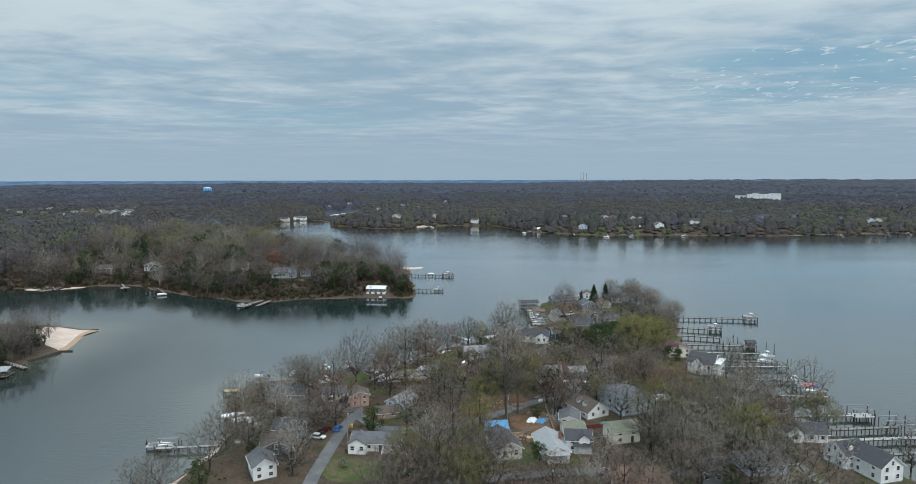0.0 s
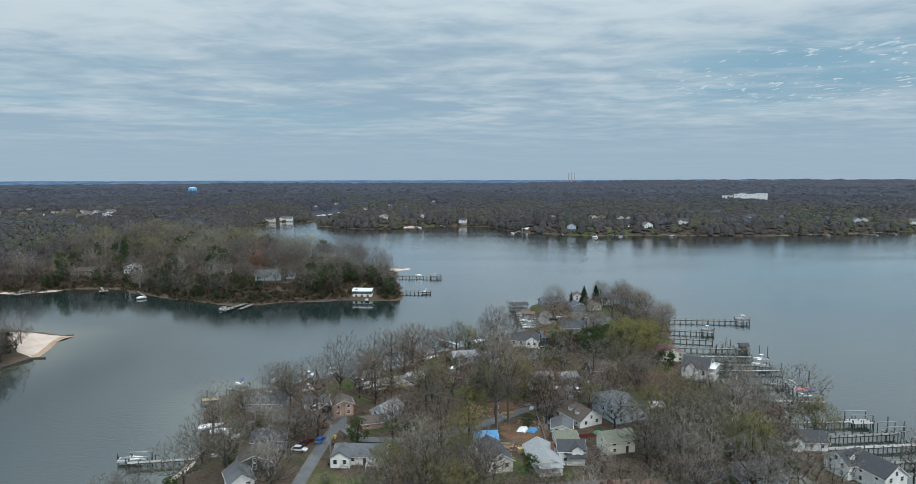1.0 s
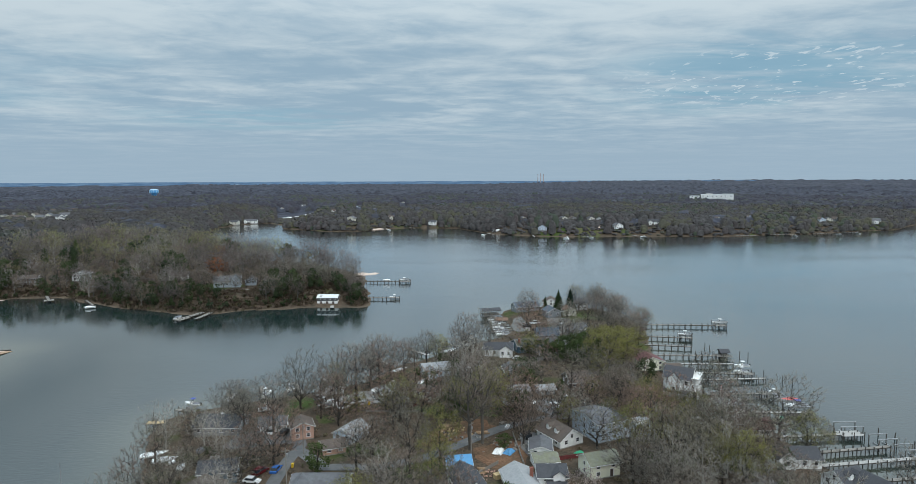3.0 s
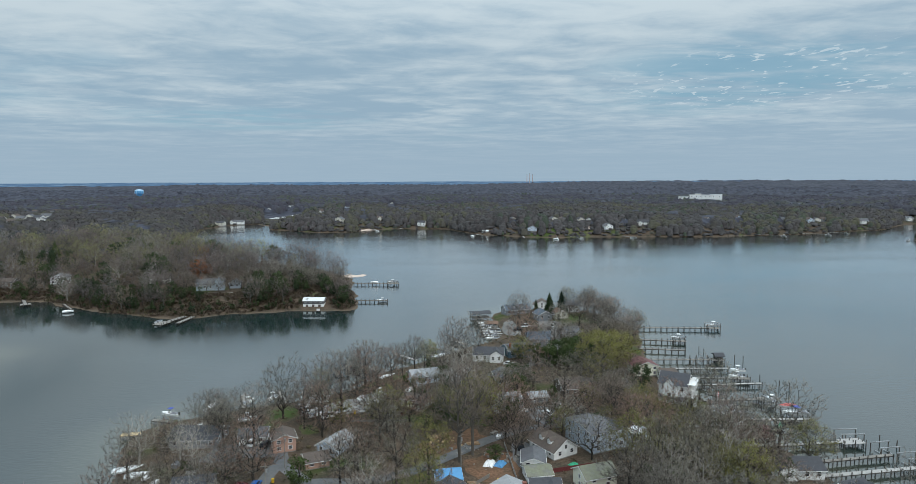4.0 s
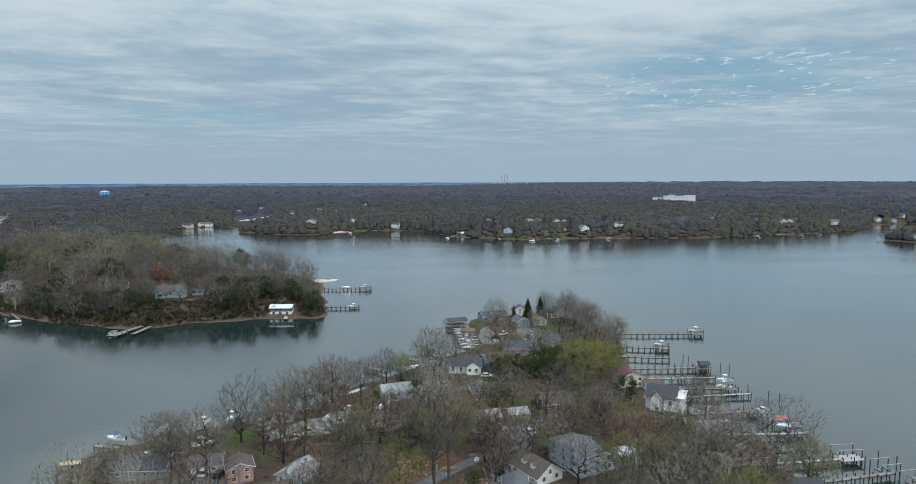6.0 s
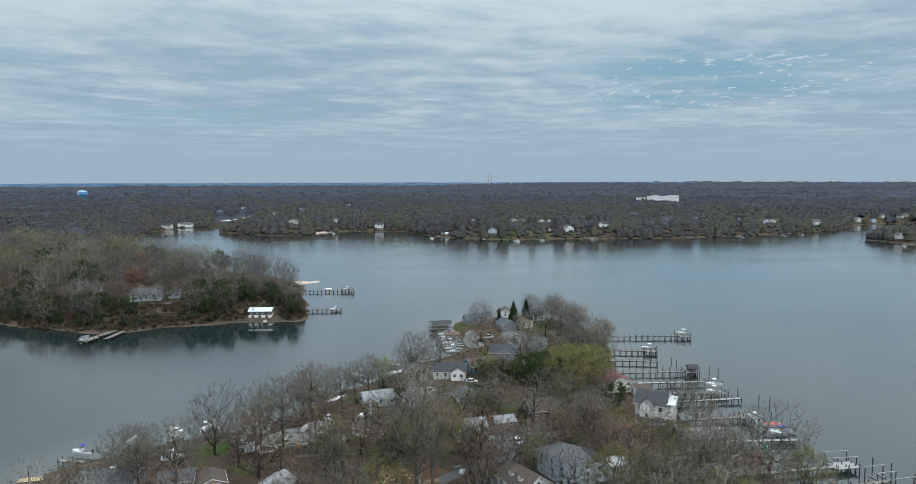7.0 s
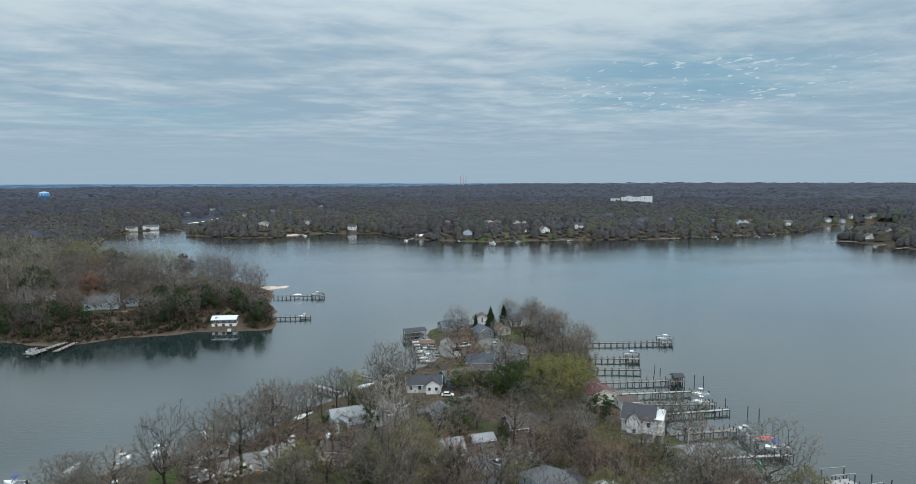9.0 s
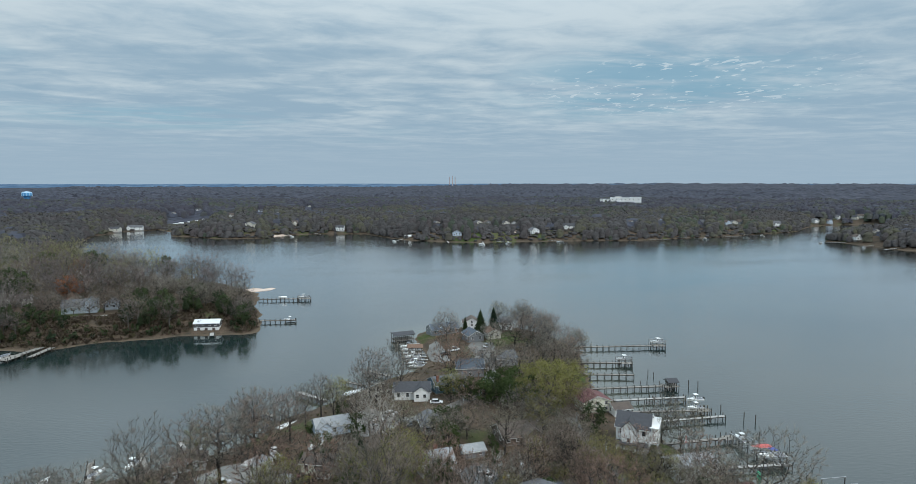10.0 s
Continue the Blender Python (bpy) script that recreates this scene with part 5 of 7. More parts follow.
house(10.5, 158.0, 14, 7.0, 12.0, M_BEIGE, R_DARK, "beige house with charcoal gable roof", 4.2, 2.4, "y", 1)
house(23.0, 158.5, 6, 7.6, 13.0, M_WHITE, R_PALE, "white bungalow with pale grey roof and front porch", 3.0, 2.2, "y", porch=(0.8, 7.0, 2.2), chimney=(6.6, 7))
house(30.4, 164.5, -3, 7.2, 7.0, M_WHITE, R_DARK, "white house with charcoal roof and covered porch", 4.4, 2.0, "x", 2, porch=(2.0, 7.0, 1.6), wings=((3.6, -0.6, 3.0, 3.5, 4.1, 1.1, "y"),))
house(31.6, 175.2, 5, 6.4, 6.0, M_WHITE, R_GREEN, "small white outbuilding with mossy green roof", 2.8, 1.3)
house(31.5, 183.5, -10, 6.0, 7.5, M_WHITE, R_GREY, "white garage with grey roof beside the driveway", 2.8, 1.3, "y")
house(41.2, 188.0, 27, 8.6, 11.0, M_WHITE, R_BROWN, "cream cape cottage with brown roof and dormers", 3.0, 3.4, "y", 1, dormers=2)
house(53.0, 191.0, 20, 8.2, 13.5, M_PALEBLUE, R_GREY, "large pale blue two-and-a-half-storey house", 7.2, 1.6, "x", 3)
house(60.0, 194.0, 14, 5.6, 9.0, M_PALEBLUE, R_DARK, "pale blue house wing with charcoal roof", 5.8, 1.4, "y", 2)
house(45.0, 169.0, 15, 8.8, 6.6, M_CREAM, R_GREEN, "cream two-storey house with mossy grey-green roof", 4.8, 2.2, "x", 2, doorx=6.2)
house(38.6, 140.5, 3, 14.0, 9.0, M_BRICK, R_TAN, "brick house with tan-brown shingle roof", 3.0, 2.4, chimney=(1.0, 4))
house(109.5, 148.0, 16, 7.4, 9.0, M_WHITE, R_DARK, "large white house with charcoal gable roof and many windows", 5.6, 3.2, "y", 2)
house(105.0, 155.5, 16, 7.6, 7.4, M_WHITE, R_DARK, "white two-storey house wing with charcoal roof and bay windows", 5.2, 2.8, "x", 2, dormers=2)
house(98.4, 175.0, -6, 12.4, 8.0, M_WHITE, R_DARK, "white waterside house with charcoal roof", 3.6, 2.2, "x", 1, wings=((0.4, -1.2, 4.4, 6, 3.4, 2.0, "y"),))
house(29.5, 225.2, 6, 9.4, 7.0, M_WHITE, R_PALE, "white cottage with pale grey roof", 4.6, 2.0, "x", 2, chimney=(5.2, 4), wings=((0.3, -1.4, 4.6, 5, 4.0, 1.4, "y"), (5.2, -1.0, 4.4, 4.4, 2.7, 1.1, "x")))
house(43.4, 233.2, 8, 6.2, 5.0, M_GREYSID, R_PALE, "small grey shed with pale roof", 2.6, 1.2)
house(56.5, 239.5, 7, 12.5, 9.5, M_BROWNSID, R_BROWN, "brown bungalow with broad brown gable roof", 3.2, 3.0, "x", 1, wings=((6.0, -2.5, 6.0, 6, 2.9, 2.4, "y"),))
house(34.2, 254.0, 2, 7.0, 9.0, M_GREYSID, R_GREY, "grey cottage with grey gable roof and open porch", 3.0, 2.0, "y", porch=(0.5, 6.5, 1.8))
house(-1.8, 234.0, -20, 9.0, 6.5, M_CREAM, R_BROWN, "pale yellow cottage with white awning roof", 3.8, 1.4, "x", 1, porch=(5.2, 8.8, 2.4))
house(2.0, 257.5, 14, 11.0, 7.5, M_PALEBLUE, R_PALE, "pale blue house with light grey roof by the shore", 4.0, 2.0, "x", 1, wings=((0.2, -1.5, 4.5, 5, 3.4, 1.5, "y"),))
shore_house = house(90.0, 234.6, -34, 9.6, 10.0, M_WHITE, R_DARK, "white three-storey waterfront house with dark roof and balconies", 8.4, 3.4, "x", 2, dormers=0, wings=((1.6, -1.0, 4.6, 6, 6.6, 2.6, "y"),), porch=(0.4, 9.2, 2.2))
if shore_house:
    # white balconies on the river side
    for bz in (2.7, 5.3):
        bal = part("balcony", MB().box(9.62, 0.4, bz, 12.0, 9.6, bz + 0.18), M_TRIM, shore_house)
        part("rail", MB().box(11.9, 0.4, bz + 1.0, 12.0, 9.6, bz + 1.1).box(9.62, 0.4, bz + 1.0, 12.0, 0.5, bz + 1.1), M_TRIM, bal)
        for i in range(14):
            part("baluster", MB().box(11.93, 0.4 + i * 0.7, bz + 0.18, 11.99, 0.47 + i * 0.7, bz + 1.0), M_TRIM, bal)
    for i in range(4):
        part("balcony_post", MB().box(11.85, 0.4 + i * 3.0, -1.5, 12.0, 0.55 + i * 3.0, 7.6), M_TRIM, shore_house)
    part("balcony_roof", MB().box(9.6, 0.1, 7.6, 12.3, 9.9, 7.75), M_TRIM, shore_house)
    for i in range(14):
        part("stair_tread", MB().box(12.1, -2.6 + i * 0.28, 2.5 - i * 0.19, 13.2, -2.3 + i * 0.28, 2.56 - i * 0.19), M_TRIM, shore_house)
house(91.3, 262.0, 2, 10.0, 8.0, M_CREAM, R_MAROON, "pale yellow house with dark red-brown roof", 4.8, 2.2, "y", 2)
house(101.0, 258.0, 3, 6.4, 6.0, M_WHITE, R_BROWN, "small white waterside cottage", 3.4, 1.4)
house(96.0, 210.5, 2, 12.5, 7.0, M_WHITE, R_PALE, "white two-storey house by the boat dock", 5.4, 1.2, "x", 2)
house(98.5, 196.0, -4, 11.0, 8.0, M_BEIGE, R_MAROON, "house with maroon shingle roof among bare trees", 3.6, 2.2, "x", 1)
house(74.5, 384.5, -10, 9.5, 8.0, M_WHITE, R_BROWN, "white two-storey house with steep brown roof on the point", 5.6, 3.0, "y", 2)
house(57.5, 380.0, 14, 15.0, 8.5, M_GREYSID, R_BLUE, "grey house with blue-grey roof on the point", 3.8, 2.6, "x", 1, dormers=2)
house(72.5, 360.5, 10, 8.0, 9.0, M_GREYSID, R_BLUE, "grey house with blue-grey roof and white gable", 4.2, 2.4, "y", 1)
house(56.0, 308.0, -6, 11.0, 8.0, M_GREYSID, R_BLUE, "grey house with slate-blue roof", 4.6, 3.0, "x", 2)
house(44.5, 289.5, 14, 12.5, 8.5, M_BLUESID, R_GREY, "dark blue-green house with grey roof and brick chimney", 4.2, 2.2, "x", 1, chimney=(1.2, 1.6), wings=((6.0, -1.6, 5, 6, 3.6, 1.8, "y"),))
house(28.5, 286.5, -8, 13.0, 8.5, M_WHITE, R_DARK, "white house with dark brown roof near the shore", 4.0, 2.6, "x", 1, wings=((7.2, -2.0, 5.2, 6, 3.6, 1.8, "y"),))
house(83.0, 364.0, 8, 7.0, 7.0, M_BEIGE, R_TAN, "beige house with pinkish tan roof", 4.0, 2.0, "y", 1)
house(76, 318, 8, 9.0, 8.0, M_GREYSID, R_GREY, "grey house beyond evergreen shrubs", 4.4, 2.4, "x", 2)
house(92, 384, 0, 10.0, 8.0, M_WHITE, R_GREY, "white house among trees on the point", 5.0, 2.4, "x", 2)
house(76.0, 150.0, 6, 11.0, 8.0, M_PALEBLUE, R_GREY, "pale blue house beneath bare trees", 4.0, 2.2, "x", 1)
house(62.0, 146.0, -4, 9.0, 8.0, M_GREYSID, R_DARK, "grey house beneath bare trees", 3.4, 2.4, "y", 1)
house(-37, 243, 6, 9.0, 6.0, M_WHITE, R_BROWN, "small white waterside boathouse", 3.4, 1.5, "y", 1)
house(-14, 238, 10, 4.2, 4.0, M_WHITE, R_PALE, "small white garden shed", 2.3, 1.0, "y", 1)
house(-8, 226, -10, 3.6, 4.0, M_GREYSID, R_PALE, "small grey garden shed with pale roof", 2.2, 1.0, "y", 1)

# ---- piers on the near peninsula ----
pier(119, 350, 168, 344, platform=(6, 4.0))
pier(116, 324, 138, 319, platform=(5, 3.0))
pier(110, 308, 131, 303)
pier(106, 290, 141, 287, platform=(6, 4.5))
pier(109, 276, 137, 274, deck=M_PALEDECK)
pier(110, 264, 138, 260, platform=(5, 3))
pier(110, 254, 140, 254, deck=M_PALEDECK)
pier(107, 237, 132, 237, platform=(4, 3.5))
pier(112, 219, 136, 217, deck=M_PALEDECK)
pier(112, 198, 140, 199, deck=M_PALEDECK, platform=(7, 4))
pier(113, 186, 142, 189)
pier(112, 178, 146, 181, deck=M_PALEDECK, width=1.7)
pier(117, 168, 142, 170)
pier(-73, 174, -92, 171.5, deck=M_PALEDECK, label="short wooden pier from a sandy beach")


def sunroom(x, y, yaw):
    """A glazed white room over an open terrace, with a rounded balcony."""
    z0 = z_at(x, y)
    ob = thing("sunroom", "white glazed sunroom with flat roof and rounded balcony", "sunroom", pose(x, y, z0, 0, 0, yaw))
    part("terrace_floor", MB().box(0, 0, -1, 6, 5, 0.3), M_CONCRETE, ob)
    part("upper_floor", MB().box(0, 0, 2.7, 6, 5, 2.95), M_TRIM, ob)
    part("wall", MB().box(0, 2.4, 0.3, 6, 5, 2.7).box(0, 2.6, 2.95, 6, 5, 5.1), M_PALEBLUE, ob)
    part("roof", MB().box(-0.3, -0.1, 5.1, 4.2, 5.2, 5.35), R_WHITE, ob)
    for i in range(4):
        part("glazing", MB().box(0.1 + i * 1.0, 0.1, 3.0, 0.95 + i * 1.0, 0.16, 5.0), M_GLASS, ob)
        part("mullion", MB().box(0.95 + i * 1.0, 0.05, 2.95, 1.1 + i * 1.0, 0.2, 5.1), M_TRIM, ob)
    for i in range(3):
        part("post", post_mesh(2.5, 0.09, M_TRIM), None, ob, m=pose(0.2 + i * 2.8, 0.15, 0.25))
    arc = [(4.2 + 2.6 * math.sin(a), 2.5 - 2.6 * math.cos(a)) for a in [math.pi * i / 10 for i in range(11)]]
    part("balcony_floor", MB().loft([[(px, py, 2.7) for px, py in arc], [(px, py, 2.92) for px, py in arc]]), M_TRIM, ob)
    rail = MB()
    for (ax, ay), (bx, by) in zip(arc, arc[1:]):
        rail.tube((ax, ay, 3.95), (bx, by, 3.95), 0.06, 0.06, 5)
        rail.tube((ax, ay, 3.2), (bx, by, 3.2), 0.04, 0.04, 4)
    part("railing", rail, M_TRIM, ob)
    for px, py in arc[::1]:
        part("baluster", post_mesh(1.1, 0.05, M_TRIM), None, ob, m=pose(px, py, 2.88))


sunroom(65.4, 192.5, 10)


# ---- trees on the near peninsula ----
RND = random.Random(5)
KEEP = []


def wood(x0, x1, y0, y1, n, kinds, h0, h1, gap, clear=()):
    """Trees strewn over a stretch of land, none nearer than gap to another, and none in the places kept clear."""
    made = tries = 0
    while made < n and tries < n * 40:
        tries += 1
        x, y = RND.uniform(x0, x1), RND.uniform(y0, y1)
        if z_at(x, y) < 1.2 or any((x - a) ** 2 + (y - b) ** 2 < gap * gap for a, b in KEEP):
            continue
        if any(a < x < c and b < y < d for a, b, c, d in clear):
            continue
        KEEP.append((x, y))
        tree(RND.choice(kinds), x, y, RND.uniform(h0, h1))
        made += 1


# trees that stand out
tree("ivy0", -41, 228, 21)
tree("bigoak0", -62, 224, 13)
tree("poplar0", -28, 228, 20)
tree("poplar1", -22, 230, 22)
tree("maple0", -18, 242, 19)
tree("poplar2", -15, 245, 21)
tree("maple1", -11, 251, 19)
tree("poplar3", -6, 257, 17)
tree("oak1", 20, 288, 20, wide=0.8)
tree("oak3", 32, 297, 20, wide=0.85)
tree("maple1", 54, 310, 20, wide=0.95)
tree("poplar3", 3, 270, 17, wide=0.8)
tree("poplar0", -2, 270, 14, wide=0.8)
tree("poplar2", 7, 269, 14, wide=0.8)
tree("spruce0", 81, 372, 14, wide=1.4)
tree("spruce1", 89, 376, 14, wide=1.4)
tree("spruce0", 75, 381, 9)
tree("willow0", 78, 262, 20, wide=1.3)
tree("willow0", 87, 271, 16, wide=1.2)
for hx, hy, hh in ((55, 279, 9), (59, 274, 10), (63, 277, 11), (67, 272, 11), (71, 279, 12), (75, 272, 11), (64, 284, 9), (48, 288, 7), (52, 282, 8), (70, 287, 10), (40, 250, 10), (44, 251, 9)):
    tree(RND.choice(["holly0", "holly1", "holly2"]), hx, hy, hh, wide=1.2)
for hx, hy, hh in ((51, 227, 3), (52, 230, 3.4), (52, 233, 3.2), (53, 236, 3.5), (53, 240, 4), (36, 219, 5), (10, 271, 7), (14, 253, 9), (17, 219, 7)):
    tree(RND.choice(["holly0", "holly1", "holly2"]), hx, hy, hh, group="garden evergreens")
tree("bud0", 20, 204, 21)
tree("holly1", 4, 241, 9)
tree("pine0", 14, 225, 13)
tree("holly1", 40, 240, 9, wide=1.3)
tree("holly1", 87, 244, 11)
tree("bigoak1", 107, 238, 17, wide=0.7)
tree("bigoak0", 110, 232, 17, wide=0.75)
tree("bigoak0", 111, 195, 21, wide=1.0)
tree("oak2", 117, 186, 14, wide=1.0)
tree("oak1", 98, 198, 15)
tree("holly2", 93, 195, 9)
tree("oak0", -82, 143, 12, sink=0.3)
tree("oak2", -76, 142, 13)
tree("holly0", -67, 144, 8)
tree("oak3", 126, 160, 16, wide=0.85)
tree("poplar1", 15, 190, 28, wide=0.9)
tree("poplar3", 19, 194, 26, wide=0.9)
tree("ivy0", 31, 192, 18, wide=0.9)
tree("holly2", -27, 178, 8.5, wide=1.15)
tree("holly0", 25, 190, 4.5, wide=1.5)
tree("holly1", -60, 166, 6)
tree("pine0", 11, 218, 11)
tree("oak3", 52, 188, 15)
tree("bud1", 6, 183, 18)
tree("bud0", -6, 212, 16)
tree("bud1", 76, 215, 14, wide=1.2)
tree("bud0", 84, 213, 10, wide=1.3)
tree("bud1", 69, 247, 12)
tree("oak0", 67, 217, 15)
tree("oak2", -59, 212, 15)
tree("maple1", -40, 184, 18)
tree("poplar0", -45, 205, 19)
tree("cherry0", 65, 324, 9)
tree("cherry0", 41, 159, 8)
tree("sycamore0", 21, 251, 17)
tree("sycamore0", -48, 159, 13)
tree("holly0", 68, 142, 7)
tree("holly1", 88, 153, 7)
tree("holly1", 22, 158, 6)
tree("holly0", 10, 216, 8)
for hx_, hy_, hh_ in ((32, 214, 9), (35, 219, 8), (-7, 168, 6), (62, 172, 6), (84, 172, 7), (58, 205, 7), (24, 240, 8), (101, 175, 6)):
    tree("holly1" if hx_ % 2 else "holly0", hx_, hy_, hh_)

tree("bigoak0", 47, 247, 14)
tree("bigoak1", 70, 244, 14, wide=1.1)
tree("bigoak0", 72, 229, 12, wide=1.1)
tree("bud0", 83, 207, 9, wide=1.5)
tree("willow0", 93, 212, 8, wide=1.5)
tree("sycamore0", 18, 254, 17)
tree("bud0", 24, 221, 17)
tree("bud1", 27, 219, 16)
tree("poplar1", 55, 233, 16)
tree("maple1", 97, 200, 12, wide=1.1)
tree("maple0", 103, 212, 13)

for a, b, r in FOOT:
    KEEP.append((a, b))
OPEN = [(a - r * 0.75, b - r - 5, a + r * 0.75, b + r * 0.8) for a, b, r in FOOT]
OPEN += [(86, 126, 122, 158), (-42, 110, -35, 200), (-50, 196, -36, 212), (3, 196, 26, 212), (28, 184, 38, 204), (42, 214, 54, 234), (79, 196, 88, 252), (98, 222, 108, 240), (52, 352, 62, 400), (-34, 224, -8, 246), (12, 258, 28, 280), (36, 262, 50, 278)]
BROWN = ["maple0", "maple1", "oak0", "oak2", "poplar0", "poplar2"]
wood(-17, 8, 128, 190, 23, BROWN + ["poplar1", "poplar3", "bud0", "bud1", "bud0", "bud1", "sycamore0", "poplar0"], 13, 19, 4.0, OPEN)
wood(54, 112, 128, 192, 29, ["oak0", "oak1", "oak2", "oak3", "maple0", "bigoak0", "bigoak1", "bud1", "bud0", "sycamore0"], 12, 18, 5.4, OPEN)
wood(-78, -44, 150, 210, 17, ["oak0", "oak1", "oak2", "poplar0", "maple0", "sycamore0"], 11, 16, 6.4, OPEN)
wood(-80, -46, 212, 240, 4, ["oak1", "maple0"], 6, 10, 6.4, OPEN)
wood(-34, 0, 205, 268, 9, ["poplar0", "poplar1", "poplar2", "maple0", "bud1"], 12, 17, 5.5, OPEN)
wood(94, 122, 300, 402, 20, ["oak0", "oak1", "poplar2", "maple1", "oak3", "poplar0", "poplar3"], 12, 18, 7.2)
wood(60, 96, 290, 372, 9, ["oak1", "poplar3", "poplar1"], 12, 17, 8, OPEN)
wood(0, 58, 200, 282, 24, ["oak1", "oak3", "poplar2", "maple1", "bud0"], 11, 17, 5, OPEN)
wood(60, 106, 192, 262, 14, ["oak1", "maple0", "maple1", "bud1"], 9, 14, 5, OPEN)
wood(-14, 34, 126, 148, 12, ["maple0", "oak0", "oak2"], 8, 12, 5)
for tx_, ty_, th_ in ((40, 136, 14), (47, 138, 13), (54, 137, 15), (34, 140, 12), (60, 140, 14), (57, 158, 12), (63, 160, 13), (55, 165, 11)):
    tree(RND.choice(["oak0", "sycamore0", "oak2", "poplar1"]), tx_, ty_, th_)
for i in range(60):
    sx, sy = RND.uniform(-74, 114), RND.uniform(140, 300)
    if z_at(sx, sy) > 1.4 and not any(a < sx < c and b < sy < d for a, b, c, d in OPEN):
        tree(RND.choice(["shrub0", "thicket0", "thicket0"]), sx, sy, RND.uniform(1.5, 3))

# the spit's trees
SR = random.Random(31)
ROWS, EVER = [], []
for i in range(95):
    k = SR.choice(["holly0", "wood4", "wood0", "wood2", "wood1", "wood3", "holly2", "wood1", "wood0"])
    (EVER if k[:4] in ("holl", "pine") else ROWS).append((k, -198 - 6 * (i % 2) - 58 * SR.random() ** 1.5, SR.uniform(208, 276) + 26 * (i % 2), SR.uniform(12, 19) * (0.6 if k[0] == "h" else 1), SR.uniform(0, 6.28)))

# ---- woods of the left peninsula ----
LEFT_CLEAR = [(-146, 412, -102, 456), (-126, 444, -112, 456), (-70, 414, -50, 428), (-240, 424, -220, 442)]
WOODS = ["wood0", "wood1", "wood2", "wood3", "wood4", "wood5"]
tree("woodpale0", -190, 520, 26)
tree("woodpale0", -260, 560, 24)
tree("woodpale0", -290, 500, 22)
tree("woodpale0", -170, 450, 20)
tree("woodpale0", -150, 600, 20)
for wx_, wy_, wh_ in ((-215, 540, 27), (-235, 600, 28), (-120, 520, 26), (-310, 560, 26), (-275, 620, 28), (-200, 640, 27), (-140, 480, 24), (-330, 480, 24), (-95, 470, 23)):
    tree("woodpale0", wx_, wy_, wh_, group="white sycamores")
tree("rust0", -147, 474, 17)
tree("rust0", -178, 575, 15)
for sx_, sy_, sh_ in ((-188, 500, 21), (-170, 446, 17), (-207, 484, 20), (-217, 524, 24), (-226, 450, 18), (-224, 578, 26)):
    tree("sycamore0", sx_, sy_, sh_, wide=1.2, group="white sycamores")
JR = random.Random(77)


def fill(x0, x1, y0, y1, n, kinds, h0, h1, gap, clear=(), into=ROWS):
    made = tries = 0
    while made < n and tries < n * 40:
        tries += 1
        x, y = JR.uniform(x0, x1), JR.uniform(y0, y1)
        if z_at(x, y) < 1.6 or any((x - a) ** 2 + (y - b) ** 2 < gap * gap for a, b in KEEP) or any(a < x < c and b < y < d for a, b, c, d in clear):
            continue
        KEEP.append((x, y))
        into.append((JR.choice(kinds), x, y, JR.uniform(h0, h1), JR.uniform(0, 6.28)))
        made += 1


for hx, hy, hh in ((-138, 434, 15), (-131, 436, 13), (-124, 438, 14), (-119, 446, 15), (-145, 440, 16), (-112, 448, 15)):
    tree(JR.choice(["oak0", "poplar1", "sycamore0"]), hx, hy, hh, group="bare trees before the pale blue house")
# low evergreen shrubs along the foot of the bluff
for (ax, ay), (bx, by) in zip(MAIN_SHORE[2:18], MAIN_SHORE[3:19]):
    ln = math.hypot(bx - ax, by - ay)
    for i in range(int(ln / 6.0)):
        u, o = (i + JR.random()) / (ln / 6.0), JR.uniform(2.0, 8.0)
        px_, py_ = ax + (bx - ax) * u - (by - ay) / ln * o, ay + (by - ay) * u + (bx - ax) / ln * o
        if z_at(px_, py_) > 0.4 and not (-75 < px_ < -48):
            EVER.append(("shrub0", px_, py_, JR.uniform(1.6, 4.2), JR.uniform(0, 6.28)))
# bare trees that lean over the bank
for (ax, ay), (bx, by) in zip(MAIN_SHORE[7:14], MAIN_SHORE[8:15]):
    ln = math.hypot(bx - ax, by - ay)
    for i in range(int(ln / 6.5)):
        u, o = (i + JR.random()) / (ln / 6.5), JR.uniform(5.0, 16.0)
        px_, py_ = ax + (bx - ax) * u - (by - ay) / ln * o, ay + (by - ay) * u + (bx - ax) / ln * o
        if z_at(px_, py_) > 0.8 and not (-146 < px_ < -104 or -75 < px_ < -48):
            ROWS.append((JR.choice(WOODS), px_, py_, JR.uniform(12, 18), JR.uniform(0, 6.28)))
            KEEP.append((px_, py_))
GREEN = ["holly0", "holly1", "holly2", "pine1"]
